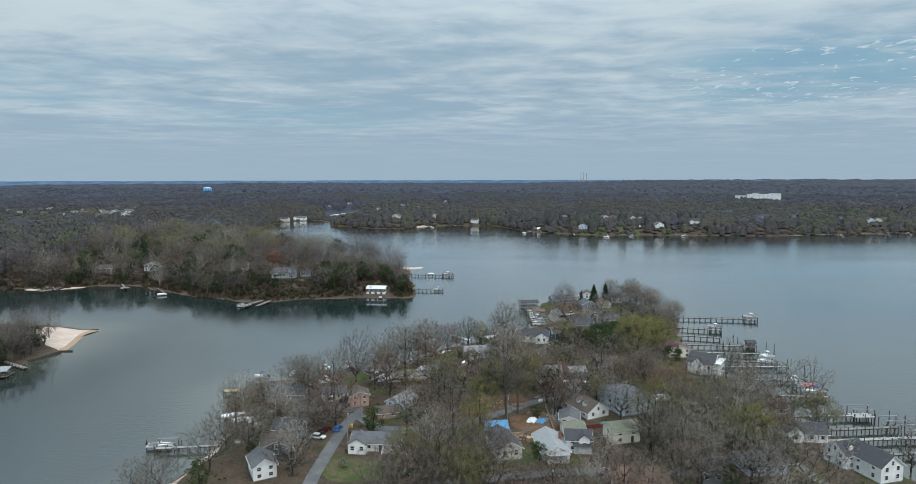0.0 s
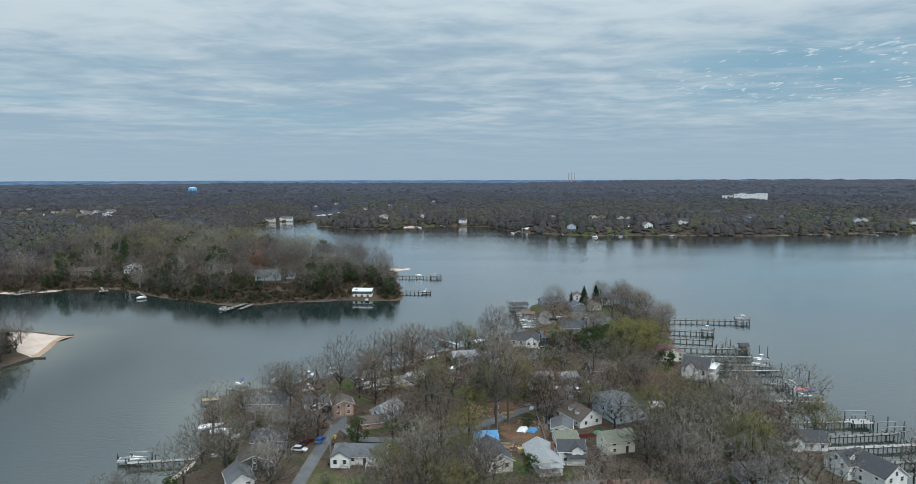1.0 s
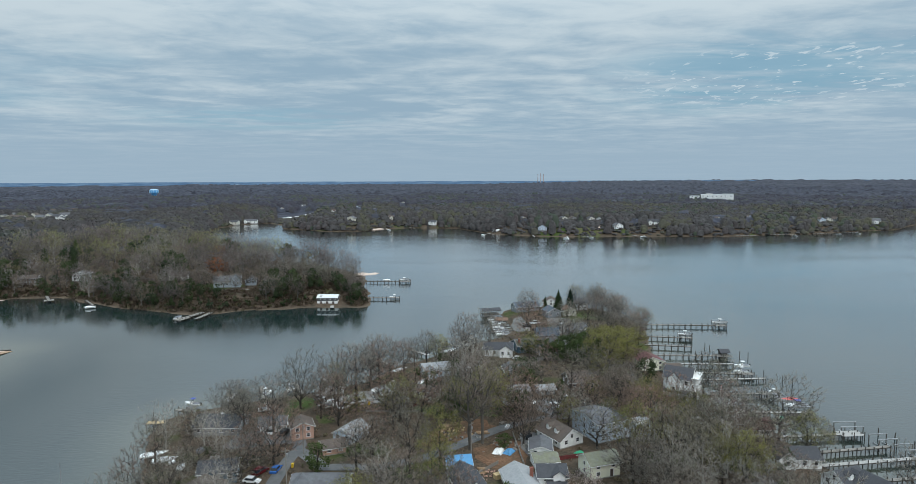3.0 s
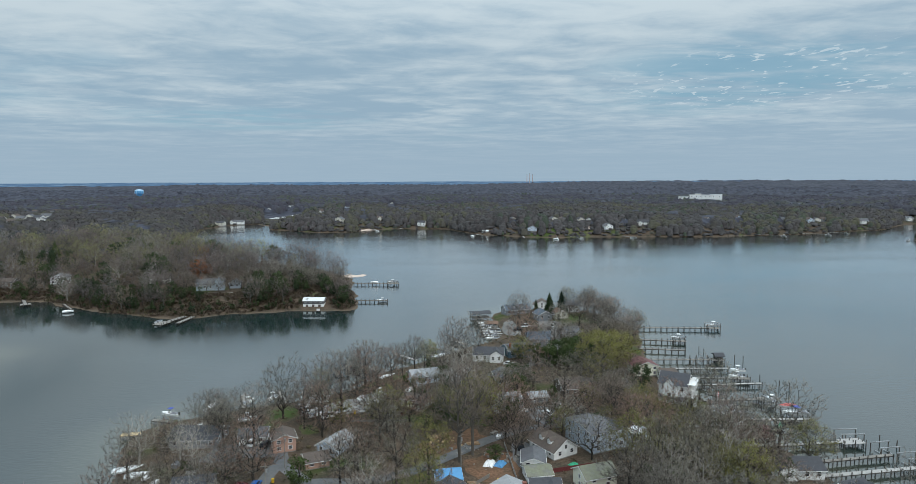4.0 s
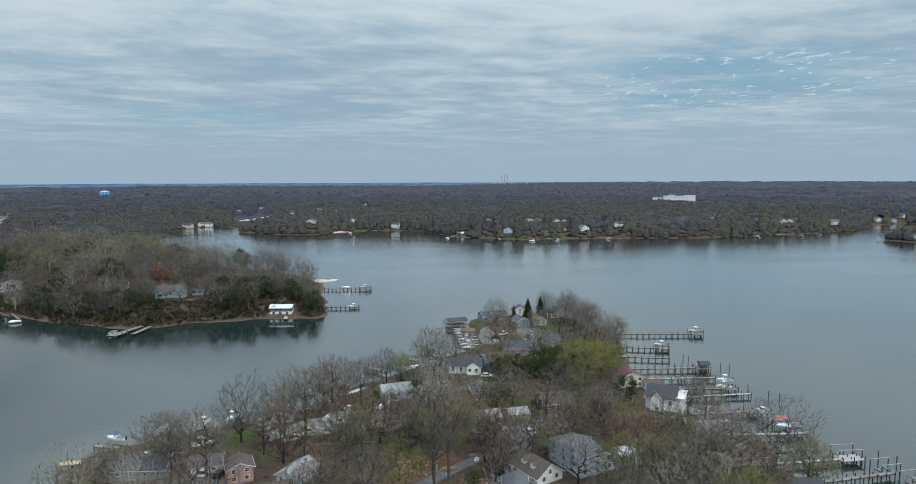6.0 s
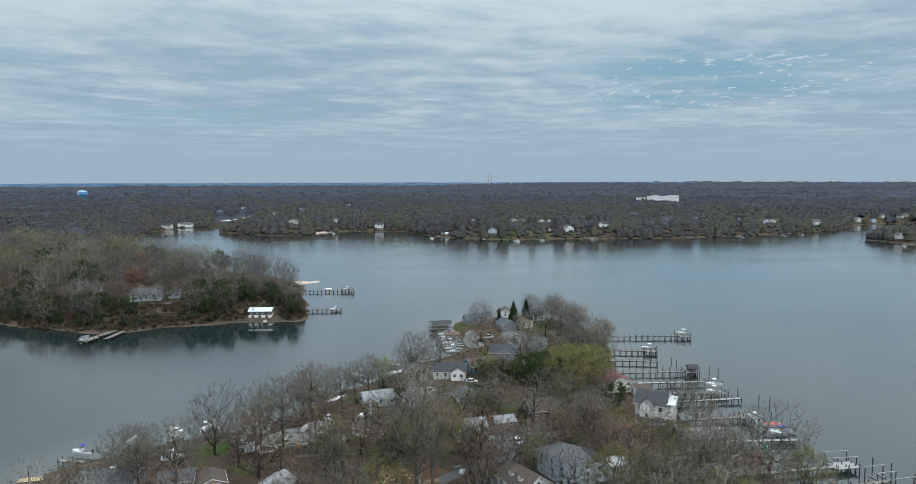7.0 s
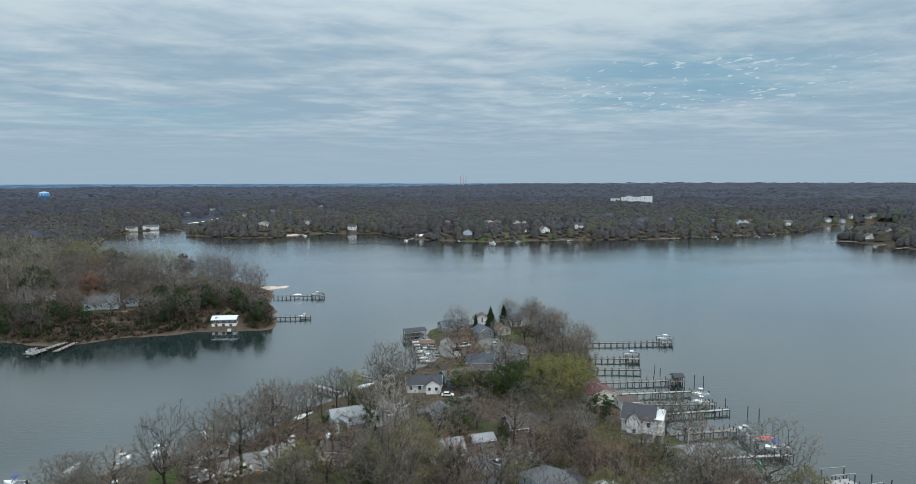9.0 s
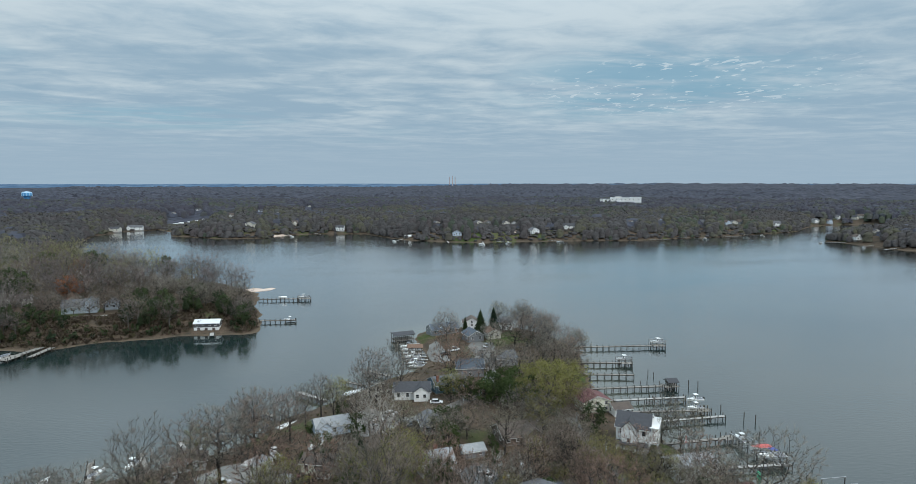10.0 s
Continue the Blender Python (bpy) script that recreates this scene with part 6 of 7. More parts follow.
# bare trees in a thin line along the point, the water showing between their trunks
for i in range(17):
    px_, py_ = -42 - 4.3 * i + JR.uniform(-2, 2), 440 + 34 * JR.random() + 1.2 * i
    tree(JR.choice(["oak0", "oak1", "oak2", "oak3", "poplar2", "bigoak0"]), px_, py_, JR.uniform(15, 19), group="bare oaks along the point")
    KEEP.append((px_, py_))
fill(-110, -38, 418, 470, 22, GREEN, 7, 13, 4.2, LEFT_CLEAR, EVER)
fill(-90, -44, 418, 428, 8, GREEN, 3, 5, 3.5, (), EVER)
fill(-150, -130, 406, 430, 8, GREEN, 5, 9, 4, (), EVER)
fill(-146, -96, 404, 420, 9, GREEN, 2.5, 5, 3.5, (), EVER)
fill(-230, -150, 408, 440, 24, GREEN, 5, 10, 4.2, LEFT_CLEAR, EVER)
fill(-300, -190, 440, 480, 22, GREEN, 6, 11, 4.2, LEFT_CLEAR, EVER)
fill(-330, -100, 470, 640, 26, GREEN, 14, 20, 6, LEFT_CLEAR, EVER)
fill(-232, -147, 404, 452, 26, WOODS, 12, 19, 6.0, LEFT_CLEAR)
fill(-345, -225, 440, 500, 34, WOODS, 13, 20, 7, LEFT_CLEAR)
fill(-80, -40, 470, 560, 14, WOODS, 15, 21, 8, LEFT_CLEAR)
fill(-215, -76, 440, 640, 105, WOODS, 16, 25, 9.0, LEFT_CLEAR)
fill(-370, -180, 440, 760, 150, WOODS, 17, 27, 9.6, LEFT_CLEAR)
joined_woods("woodland", "dense bare woods of grey-brown trees on a low bluff", ROWS, (M_WOODBARK, M_WOODTWIG))
joined_woods("shore_evergreens", "dark hollies and pines among the shore woods", EVER, (M_WOODBARK, M_WOODLEAF))


# ---- boats, lifts and mooring piles on the near peninsula ----
boat(166, 347, 175, 8.0, 1.9, "cuddy")
lift(166, 347, 175, 7.0, 4.0, 3.2)
boat(136, 323, 170, 7.0, 1.6, "open")
lift(136, 323, 170, 6.0, 3.6, 2.8)
boat(138.5, 270, 176, 6.5, 1.3, "cuddy")
boat(134, 262.5, 174, 6.0, 1.2, "open")
boat(132, 234, 90, 6.0, 1.6, "open")
lift(132, 234, 90, 6.0, 3.6, 2.8)
boat(133.5, 227, 175, 6.5, 1.8, "covered", M_REDC, "motor boat on a lift under a coral-red cover")
lift(133.5, 227, 175, 6.0, 3.4, 2.6)
boat(133, 221.5, 172, 8.5, 1.7, "cuddy", M_BOATB, "large white cabin cruiser with a blue canopy")
lift(133, 221.5, 172, 7.0, 3.6, 2.4)
lift(139, 203, 178, 7.0, 4.0, 2.6)
lift(143, 193, 4, 6.0, 4.0, 2.6)
lift(145, 185, 4, 6.0, 4.0, 2.8)
boat(123.5, 214.5, 60, 3.0, 0.1, "covered", M_GREENC, "small green dinghy beside the dock", hullm=M_GREENC)
boat(-92, 174.5, 5, 7.5, 0.7, "sail")
lift(-90, 174.5, 5, 6.0, 3.6, 2.4)
for px, py, up in ((147, 288, 4), (150, 286, 4), (144, 262, 3), (146, 252, 4), (149, 250, 3.5), (136, 240, 3), (140, 236, 4), (128, 292, 3.2), (131, 292, 3), (124, 277, 3),
                   (139, 306, 3), (140, 303, 2.6), (136, 230, 3), (147, 200, 3.4), (150, 197, 3), (151, 190, 3), (152, 183, 3.4), (148, 176, 3), (126, 350, 2.5), (114, 350, 6), (-97, 176, 3),
                   (-86, 176, 2.6), (-84, 222, 4), (-91, 228, 4), (-76, 247, 3), (-60, 254, 3.4), (-52, 258, 4), (-38, 261, 4), (-46, 258, 3), (-24, 272, 3.5), (-28, 268, 3)):
    piling(px, py, up * 0.75)
# left shore: small docks with boats
pier(-82, 224, -91, 223, 2.6, 1.4, deck=M_NEWWOOD, label="new yellow timber dock stacked with lumber")
pier(-76, 232, -86, 235, 1.6, 1.4, deck=M_TIMBER, label="grey timber dock beside moored boats")
boat(-82, 240, 165, 6.5, 1.0, "open", M_BOATB, "white motor boat with a blue canopy")
boat(-70, 246, 80, 7.0, 1.0, "covered", M_BOATW, "boat under a white shrink-wrap cover")
boat(-58, 250, 60, 6.0, 0.9, "open")
pier(-58, 244, -62, 258, 1.5, 1.4)
pier(-44, 248, -50, 262, 1.5, 1.4)
boat(-50, 254, 250, 6.0, 0.8, "cuddy")
pier(-34, 254, -40, 268, 1.5, 1.4, deck=M_PALEDECK)
boat(-33, 261, 75, 6.5, 0.9, "covered", M_BOATW, "boat under a white shrink-wrap cover")
boat(-78, 198, 20, 8.0, 0.9, "covered", M_BOATW, "long boat under a white cover on the beach", )
boat(-73, 193, 15, 7.0, 1.4, "covered", M_BOATW, "boat under a white cover on the beach")
pier(-12, 283, -20, 292, 1.6, 1.4)
pier(4, 297, -6, 308, 2.0, 1.6, deck=M_PALEDECK, label="pale wooden dock with a white rail")
pier(20, 311, 10, 320, 1.6, 1.4)
pier(30, 322, 22, 331, 1.6, 1.4)
boat(-8, 274, 40, 7.5, 1.3, "covered", M_BOATW, "boat under a white dome cover beside the shore")
boat(14, 302, 35, 8.0, 1.4, "covered", M_BOATW, "boat under a white dome cover beside the shore")
# marina along the point: a row of berths
for i, (by, kind) in enumerate(((336, "cuddy"), (341, "open"), (346, "covered"), (352, "cuddy"), (358, "open"), (364, "cuddy"), (370, "open"))):
    pier(50, by + 2.4, 39, by + 3.4, 1.1, 1.1, 3.6, deck=M_PALEDECK, label="narrow finger dock between moored boats")
    boat(43.5, by, 184, 7.5, 0.15, kind, M_BOATW if i % 2 else M_GREYC)
    piling(37.5, by + 1.0, 2.4)
boat(45, 327, 190, 6, 0.15, "covered", M_BOATW, "small boat under a white cover")


def boathouse(x, y, yaw, w, d, roof, label, deck_z=1.4, height=3.4):
    """An open roof on posts over a dock."""
    ob = thing("boathouse", label, "boathouse", pose(x, y, 0, 0, 0, yaw))
    part("deck", MB().box(0, 0, deck_z - 0.15, w, d, deck_z), M_TIMBER, ob)
    for i in range(4):
        for j in range(3):
            part("post", post_mesh(deck_z + height + 2, 0.14), None, ob, m=pose(0.3 + (w - 0.6) * i / 3, 0.3 + (d - 0.6) * j / 2, -2))
    part("roof", gable_roof(w, d, deck_z + height, 0.9, "x", 0.5), roof, ob)
    part("beam", MB().box(0.1, 0.1, deck_z + height - 0.35, w - 0.1, 0.3, deck_z + height - 0.1), M_TIMBER, ob)
    part("beam", MB().box(0.1, d - 0.3, deck_z + height - 0.35, w - 0.1, d - 0.1, deck_z + height - 0.1), M_TIMBER, ob)
    part("railing", MB().box(0, 0, deck_z + 0.95, w, 0.06, deck_z + 1.05).box(0, d - 0.06, deck_z + 0.95, w, d, deck_z + 1.05), M_TIMBER, ob)
    return ob


boathouse(38, 379, 12, 10.5, 7.5, R_DARK, "open boathouse with dark roof on piles at the point", 1.2, 2.7)
boathouse(42, 355.5, -8, 6.5, 4.5, R_TAN, "small dock pavilion with tan roof", 1.3, 2.6)
boathouse(137, 285.6, -3, 3.6, 3.6, R_DARK, "small open roof on posts at a pier's end", 1.5, 1.9)

# ---- parked cars ----
car(-43.5, 174.5, -12, "white", "sedan")
car(-42.5, 179.5, 60, "maroon", "suv")
car(-38.6, 180.5, 80, "blue", "sedan")
car(-41.5, 205, 78, "black", "suv")
car(-46, 207, 85, "white", "van")
car(34, 190, 84, "silver", "pickup")
car(33.4, 197, 86, "black", "suv")
car(47, 222.5, 118, "white", "sedan")
car(52, 229, 80, "white", "suv")
car(-22, 231.5, 24, "white", "pickup")
car(-25.5, 227, 30, "white", "pickup")
for bx, by, ba in ((-33, 230, 35), (-30, 227.4, 32)):
    boat(bx, by, ba, 5.6, z_at(bx, by) + 0.75, "open", label="white motor boat laid up on the gravel yard")
car(-36, 238, 30, "silver", "suv")
car(90, 205.5, 6, "white", "van")
car(43, 280, -10, "white", "sedan")
car(20, 266, 110, "white", "sedan")
car(66, 299, 40, "silver", "suv")
car(74, 341, 80, "black", "sedan")
car(77, 347, 80, "white", "suv")
car(-2, 229, 110, "maroon", "pickup")
car(92, 196, 100, "grey", "suv")
for cx_, cy_, ca_, cp_, ck_ in ((70, 330, 60, "white", "suv"), (73, 334, 64, "grey", "sedan"), (79, 352, 80, "silver", "sedan"), (63, 350, 20, "white", "pickup"), (58, 344, 10, "black", "sedan"), (26, 272, 40, "white", "suv"), (31, 262, 95, "grey", "sedan")):
    car(cx_, cy_, ca_, cp_, ck_)
# boats on trailers ashore
boat(-16, 243, 60, 6.5, z_at(-16, 243) + 0.6, "covered", M_BOATW, "boat under a white cover on a trailer")

# ---- rubble, lumber and tarpaulins in the cleared lot ----
def pile(x, y, n, spread, size, material, label, category, seed):
    rnd = random.Random(seed)
    b = MB()
    for _ in range(n):
        px, py = rnd.gauss(0, spread), rnd.gauss(0, spread * 0.6)
        s = size * rnd.uniform(0.5, 1.4)
        h = max(0, 0.7 - math.hypot(px, py) / spread * 0.35) * size * 1.5
        k = len(b.v)
        b.box(-s, -s * rnd.uniform(0.3, 0.8), -s * 0.5, s, s * rnd.uniform(0.3, 0.8), s * 0.5)
        m = pose(px, py, h + s * 0.2, rnd.uniform(-30, 30), rnd.uniform(-30, 30), rnd.uniform(0, 360))
        b.v[k:] = [tuple(m @ Vector(v)) for v in b.v[k:]]
    ob = new(category.replace(" ", "_"), b.mesh(category.replace(" ", "_"), material))
    ob.matrix_basis = pose(x, y, z_at(x, y) + 0.1)
    return tagged(ob, label, category)


pile(9, 203, 46, 3.2, 0.27, M_NEWWOOD, "heap of broken tan stone and lumber on bare soil", "rubble heap", 1)
pile(14, 199, 40, 4.0, 0.27, M_CONCRETE, "heap of grey rubble on bare soil", "rubble heap", 2)
def crumpled(x, y, r, material, label, category, seed):
    """A sheet thrown over a heap: one rumpled skin."""
    rnd = random.Random(seed)
    n = 11
    vs = []
    for j in range(n):
        for i in range(n):
            u, v = i / (n - 1) * 2 - 1, j / (n - 1) * 2 - 1
            h = max(0.0, 1 - (u * u + v * v) * 0.7) * r * 0.35 + rnd.uniform(0, 0.18) * r
            vs.append(((u + rnd.uniform(-0.08, 0.08)) * r, (v + rnd.uniform(-0.08, 0.08)) * r * 0.7, h if abs(u) < 1 and abs(v) < 1 else 0.02))
    fs = [(j * n + i, j * n + i + 1, (j + 1) * n + i + 1, (j + 1) * n + i) for j in range(n - 1) for i in range(n - 1)]
    ob = new(category.replace(" ", "_"), MB().add(vs, fs).mesh(category, material))
    ob.matrix_basis = pose(x, y, z_at(x, y) + 0.15, 0, 0, rnd.uniform(0, 90))
    return tagged(ob, label, category)


crumpled(26, 187.0, 1.9, M_TARP, "crumpled blue tarpaulin on the soil", "tarpaulin", 3)
crumpled(23, 187.5, 2.0, M_BOATW, "crumpled white sheeting on the soil", "sheeting", 4)
crumpled(46, 185, 1.4, M_GREENC, "crumpled green tarpaulin in a yard", "tarpaulin", 7)
pile(20, 174, 26, 1.6, 0.25, M_SALMON, "stack of orange lumber and bricks beside a house", "lumber pile", 5)
pile(27, 190, 40, 4.0, 0.35, M_TIMBER, "scattered grey timber debris", "debris", 6)

# ---- houses and docks of the left peninsula ----
tr = thing("terrace", "weathered timber terrace on posts below the pale blue house", "terrace", pose(-144, 437.0, 8.0, 0, 0, 2))
for i in range(14):
    part("board", MB().box(0, i * 0.26, 0, 29, i * 0.26 + 0.24, 0.08), M_PALEDECK, tr)
for i in range(9):
    part("post", MB().box(i * 3.6, 0, -3.2, i * 3.6 + 0.16, 0.16, 0.95), M_TIMBER, tr)
part("rail", MB().box(0, 0.03, 0.9, 29, 0.13, 1.0), M_PALEDECK, tr)
part("skirt", MB().box(0.1, 0.18, -2.8, 28.9, 0.26, -0.01), M_TIMBER, tr)
house(-140, 443, 12, 17.5, 9, M_BLUEGREY, R_GREY, "pale blue house with long grey roof above the shore", 5.0, 3.8, chimney=(3, 4.5), z=None, wings=((11.6, -1.4, 5.6, 6.0, 6.4, 2.0, "y"),))
house(-121, 451, 5, 7, 7, M_BLUEGREY, R_GREY, "pale blue gabled outbuilding", 4.6, 2.6, "y", 1)
bh = house(-67, 421.5, -4, 13, 8, M_DARKSID, R_WHITE, "dark boathouse with white lower storey and white metal roof", 5.2, 1.6, "x", 2, z=1.1)
part("lower_wall", MB().box(-0.06, -0.06, 0.0, 13.06, 8.06, 2.15), M_WHITE, bh, "white lower storey")
for i in range(3):
    door(bh, 2.4 + i * 4.0, -0.06, 0.05, 0, None, 1.6, 1.9)
part("step", MB().box(1.0, -1.6, -0.6, 12.0, -0.06, 0.05), M_CONCRETE, bh)
house(-256, 486, 14, 11, 9, M_WHITE, R_PALE, "white two-storey house half hidden in woods", 6.0, 2.4, "y", 2)
house(-180, 470, 10, 12, 8, M_BEIGE, R_BROWN, "beige house hidden in bare woods", 5.0, 2.4, "x", 2)
house(-290, 480, 5, 12, 8, M_BROWNSID, R_BROWN, "brown house hidden in bare woods", 5.0, 2.4, "x", 2)
pier(-43, 510, -8, 506.5, platform=(8, 4))
boat(-13, 509.5, 175, 8, 1.6, "cuddy")
lift(-13, 509.5, 175, 7, 4, 3)
boat(-27, 511, 175, 6, 1.4, "covered", M_BOATW, "boat under a white cover on a lift")
pier(-35, 441, -14, 438.6)
boat(-18, 441.5, 176, 6.5, 0.6, "open")
pier(-133, 402, -141, 380, 3.2, 1.3, label="wide grey dock with covered boats", platform=(8, 6))
pier(-128, 400, -131, 383, 2.6, 1.3)
boat(-143, 388, 70, 6, 0.8, "covered", M_GREYC)
pier(-226, 446, -212, 428, 1.5, 1.3)
boat(-212, 424, 20, 6, 0.4, "covered", M_BOATW, "boat under a white cover beside the dock")
pier(-262, 464, -250, 446, 2.0, 1.3, platform=(6, 6))
pier(-300, 450, -305, 434, 2.4, 1.3, platform=(6, 5))
pier(-57, 418, -56, 411, 2.2, 0.9, label="small pale landing stage by the boathouse", deck=M_PALEDECK)
drape("beach", "pale sand hook at the peninsula's end", "beach", [(-52, 545), (-46.6, 550.9), (-38.5, 555), (-36, 562), (-39, 565), (-44, 560), (-52, 566), (-60, 560)], M_SAND, 0.3)
patch("beach", "sandy shore with a low wall", "beach", -290, 452, 38, 4, M_SAND, 10, 0.15, 23)
def groyne(ax, ay, bx, by, h, label):
    """Logs laid end to end between short piles."""
    ln = math.hypot(bx - ax, by - ay)
    ob = thing("groyne", label, "groyne", pose(ax, ay, 0, 0, 0, math.degrees(math.atan2(by - ay, bx - ax))), "timber groynes")
    n = max(3, int(ln / 2.2))
    for i in range(n):
        for k in range(2):
            part("log", MB().tube((ln * i / n, 0, h * (0.3 + 0.5 * k)), (ln * (i + 1) / n - 0.05, 0, h * (0.3 + 0.5 * k)), h * 0.27, h * 0.27, 7), M_PILE, ob)
        part("post", MB().tube((ln * i / n, 0.3, -1.5), (ln * i / n, 0.3, h + 0.25), 0.12, 0.11, 6), M_PILE, ob)


groyne(-206.6, 321.4, -198.4, 324.1, 0.55, 'low dark timber groyne off the tip of the sand spit')
groyne(-192.6, 281.2, -186.0, 281.8, 0.60, 'low dark timber groyne at the foot of the beach')
groyne(-195.2, 264.0, -190.8, 280.2, 1.00, "weathered timber retaining wall below the spit's trees")
# the spit's dock
boathouse(-196, 238, 10, 9, 7, R_PALE, "boathouse with pale flat roof on a dock", 1.3, 2.4)
pier(-205, 262, -188, 252, 2.0, 1.2)

# ---- the water tower, the long white building and far chimneys ----
def water_tower(x, y, top, r):
    z0 = z_at(x, y)
    ob = thing("water_tower", "sky-blue water tower on a fluted column above the woods", "water tower", pose(x, y, z0))
    h = top - z0
    def ring(rr, z, n=24):
        return [(rr * math.cos(2 * math.pi * i / n), rr * math.sin(2 * math.pi * i / n), z) for i in range(n)]
    part("tank", MB().loft([ring(r * 0.72, h * 0.52), ring(r * 0.95, h * 0.58), ring(r, h * 0.68), ring(r, h * 0.86)]), M_TANK, ob)
    part("dome", MB().loft([ring(r * 1.01, h * 0.86), ring(r * 0.93, h * 0.92), ring(r * 0.65, h * 0.97), ring(r * 0.1, h)]), M_TANKP, ob)
    for i in range(10):
        a = 2 * math.pi * i / 10
        part("rib", MB().tube((r * 1.02 * math.cos(a), r * 1.02 * math.sin(a), h * 0.58), (r * 1.02 * math.cos(a), r * 1.02 * math.sin(a), h * 0.86), 0.9, 0.9, 5), M_TANKP, ob)
    part("column", MB().loft([ring(r * 0.62, -2), ring(r * 0.55, h * 0.3), ring(r * 0.72, h * 0.52)]), M_TANK, ob)
    return ob


water_tower(-943, 2290, 50, 14)


def block(x, y, yaw, w, d, h, walls, roof, label, name="building", z=None):
    z = z_at(x, y) if z is None else z
    ob = thing(name, label, "building", pose(x, y, z, 0, 0, yaw), "far buildings")
    part("wall", MB().box(0, 0, -20, w, d, h), walls, ob)
    part("roof", MB().box(-0.4, -0.4, h, w + 0.4, d + 0.4, h + 0.7), roof, ob)
    for i in range(max(2, int(w / 9))):
        n = max(2, int(w / 9))
        window(ob, w * (i + 0.5) / n, 0, h * 0.5, 0, 2.0, 1.6)
    return ob


block(676, 1556, -24, 24, 24, 5, M_WHITE, R_PALE, "low white wing of a long institutional building", z=z_at(695, 1545) + 15)
block(700, 1545, -24, 52, 30, 8, M_WHITE, R_WHITE, "long white institutional building above the woods", z=z_at(695, 1545) + 15)
block(716, 1550, -24, 14, 20, 11, M_BEIGE, R_PALE, "raised roof block of a long institutional building", z=z_at(695, 1545) + 15)
block(745, 1525, -24, 26, 24, 10, M_WHITE, R_WHITE, "tall white block of a long institutional building", z=z_at(750, 1530) + 15)
for i in range(3):
    sx = 905 + 22 * i
    ob = thing("chimney_stack", "tall slender reddish power-station chimney on the horizon", "chimney", pose(sx, 4850, z_at(sx, 4850)), "power-station chimneys")
    part("shaft", MB().tube((0, 0, -5), (0, 0, 75 + 9 * (i == 1)), 3.2, 2.2, 12), M_STACK, ob)
    part("rim", MB().tube((0, 0, 72 + 9 * (i == 1)), (0, 0, 76 + 9 * (i == 1)), 2.6, 2.6, 12), M_CONCRETE, ob)

# ---- houses along the far shore and in the far town ----
FAR_WALLS = [M_WHITE, M_BEIGE, M_GREYSID, M_WHITE, M_BEIGE, M_PALEBLUE]
FAR_ROOFS = [R_GREY, R_DARK, R_BROWN, R_GREY]
FAR = [(-336, 1153, 17), (-314, 1184, 24), (-314, 1448, 11), (-279, 1518, 11), (-137, 1406, 14), (-116, 1059, 16), (-92, 1282, 9), (-50, 1093, 9), (-45, 1613, 15), (-184, 1343, 10), (19, 1069, 13), (165, 1005, 13), (176, 911, 13), (240, 1042, 16), (255, 1044, 14), (283, 1035, 14), (296, 1037, 9), (287, 903, 14), (345, 923, 17), (327, 946, 9), (455, 943, 13), (550, 1030, 12), (581, 952, 12), (625, 954, 12), (642, 963, 11), (658, 965, 11), (935, 1313, 12), (925, 1355, 11), (893, 1074, 14), (928, 1082, 10), (971, 1106, 10), (691, 770, 12), (1016, 1094, 11), (1002, 1095, 10), (740, 792, 12), (722, 965, 13)]
TOWN = [(-786, 1077), (-800, 1126), (-723, 1046), (-815, 1200), (-851, 1262), (-668, 1004), (-693, 1078), (-715, 1145), (-639, 1032), (-801, 1241), (-652, 1094), (-606, 1033), (-629, 1094), (-684, 1202), (-598, 1063), (-726, 1285), (-603, 1095), (-656, 1202), (-688, 1286), (-596, 991), (-671, 1062), (-560, 1005), (-840, 1126), (-840, 1200)]
FAR_R = random.Random(8)
for fx, fy, fw in FAR:
    house(fx - fw / 2, fy, FAR_R.uniform(-20, 20), fw, FAR_R.uniform(9, 11), FAR_R.choice(FAR_WALLS), FAR_R.choice(FAR_ROOFS), "far waterfront house with pitched roof among bare woods", FAR_R.uniform(4.4, 5.6), FAR_R.uniform(2.6, 3.6), FAR_R.choice("xy"), 2, group="far houses", detail=False, wings=((1.2, -2.0, 4.6, 8.0, FAR_R.uniform(4, 5), 2.4, "y"),))
for fx, fy in TOWN:
    house(fx, fy, FAR_R.uniform(-25, 25), FAR_R.uniform(12, 17), FAR_R.uniform(9, 11), FAR_R.choice(FAR_WALLS[:2] + [M_BEIGE]), FAR_R.choice(FAR_ROOFS), "white town house with grey roof beyond the woods", FAR_R.uniform(7, 9), FAR_R.uniform(3, 4), FAR_R.choice("xy"), 2, group="town houses", detail=False)
for i in range(24):
    bx, by = -284 + (i % 8) * 6 + (i // 8) * 5 + FAR_R.uniform(-4, 4), 1235 + (i % 8) * 24 + (i // 8) * 22 + FAR_R.uniform(-9, 9)
    boat(bx, by, FAR_R.uniform(20, 160), 10, z_at(bx, by) + 1.2, "covered", M_BOATW, "boat under white shrink-wrap in a far boatyard")
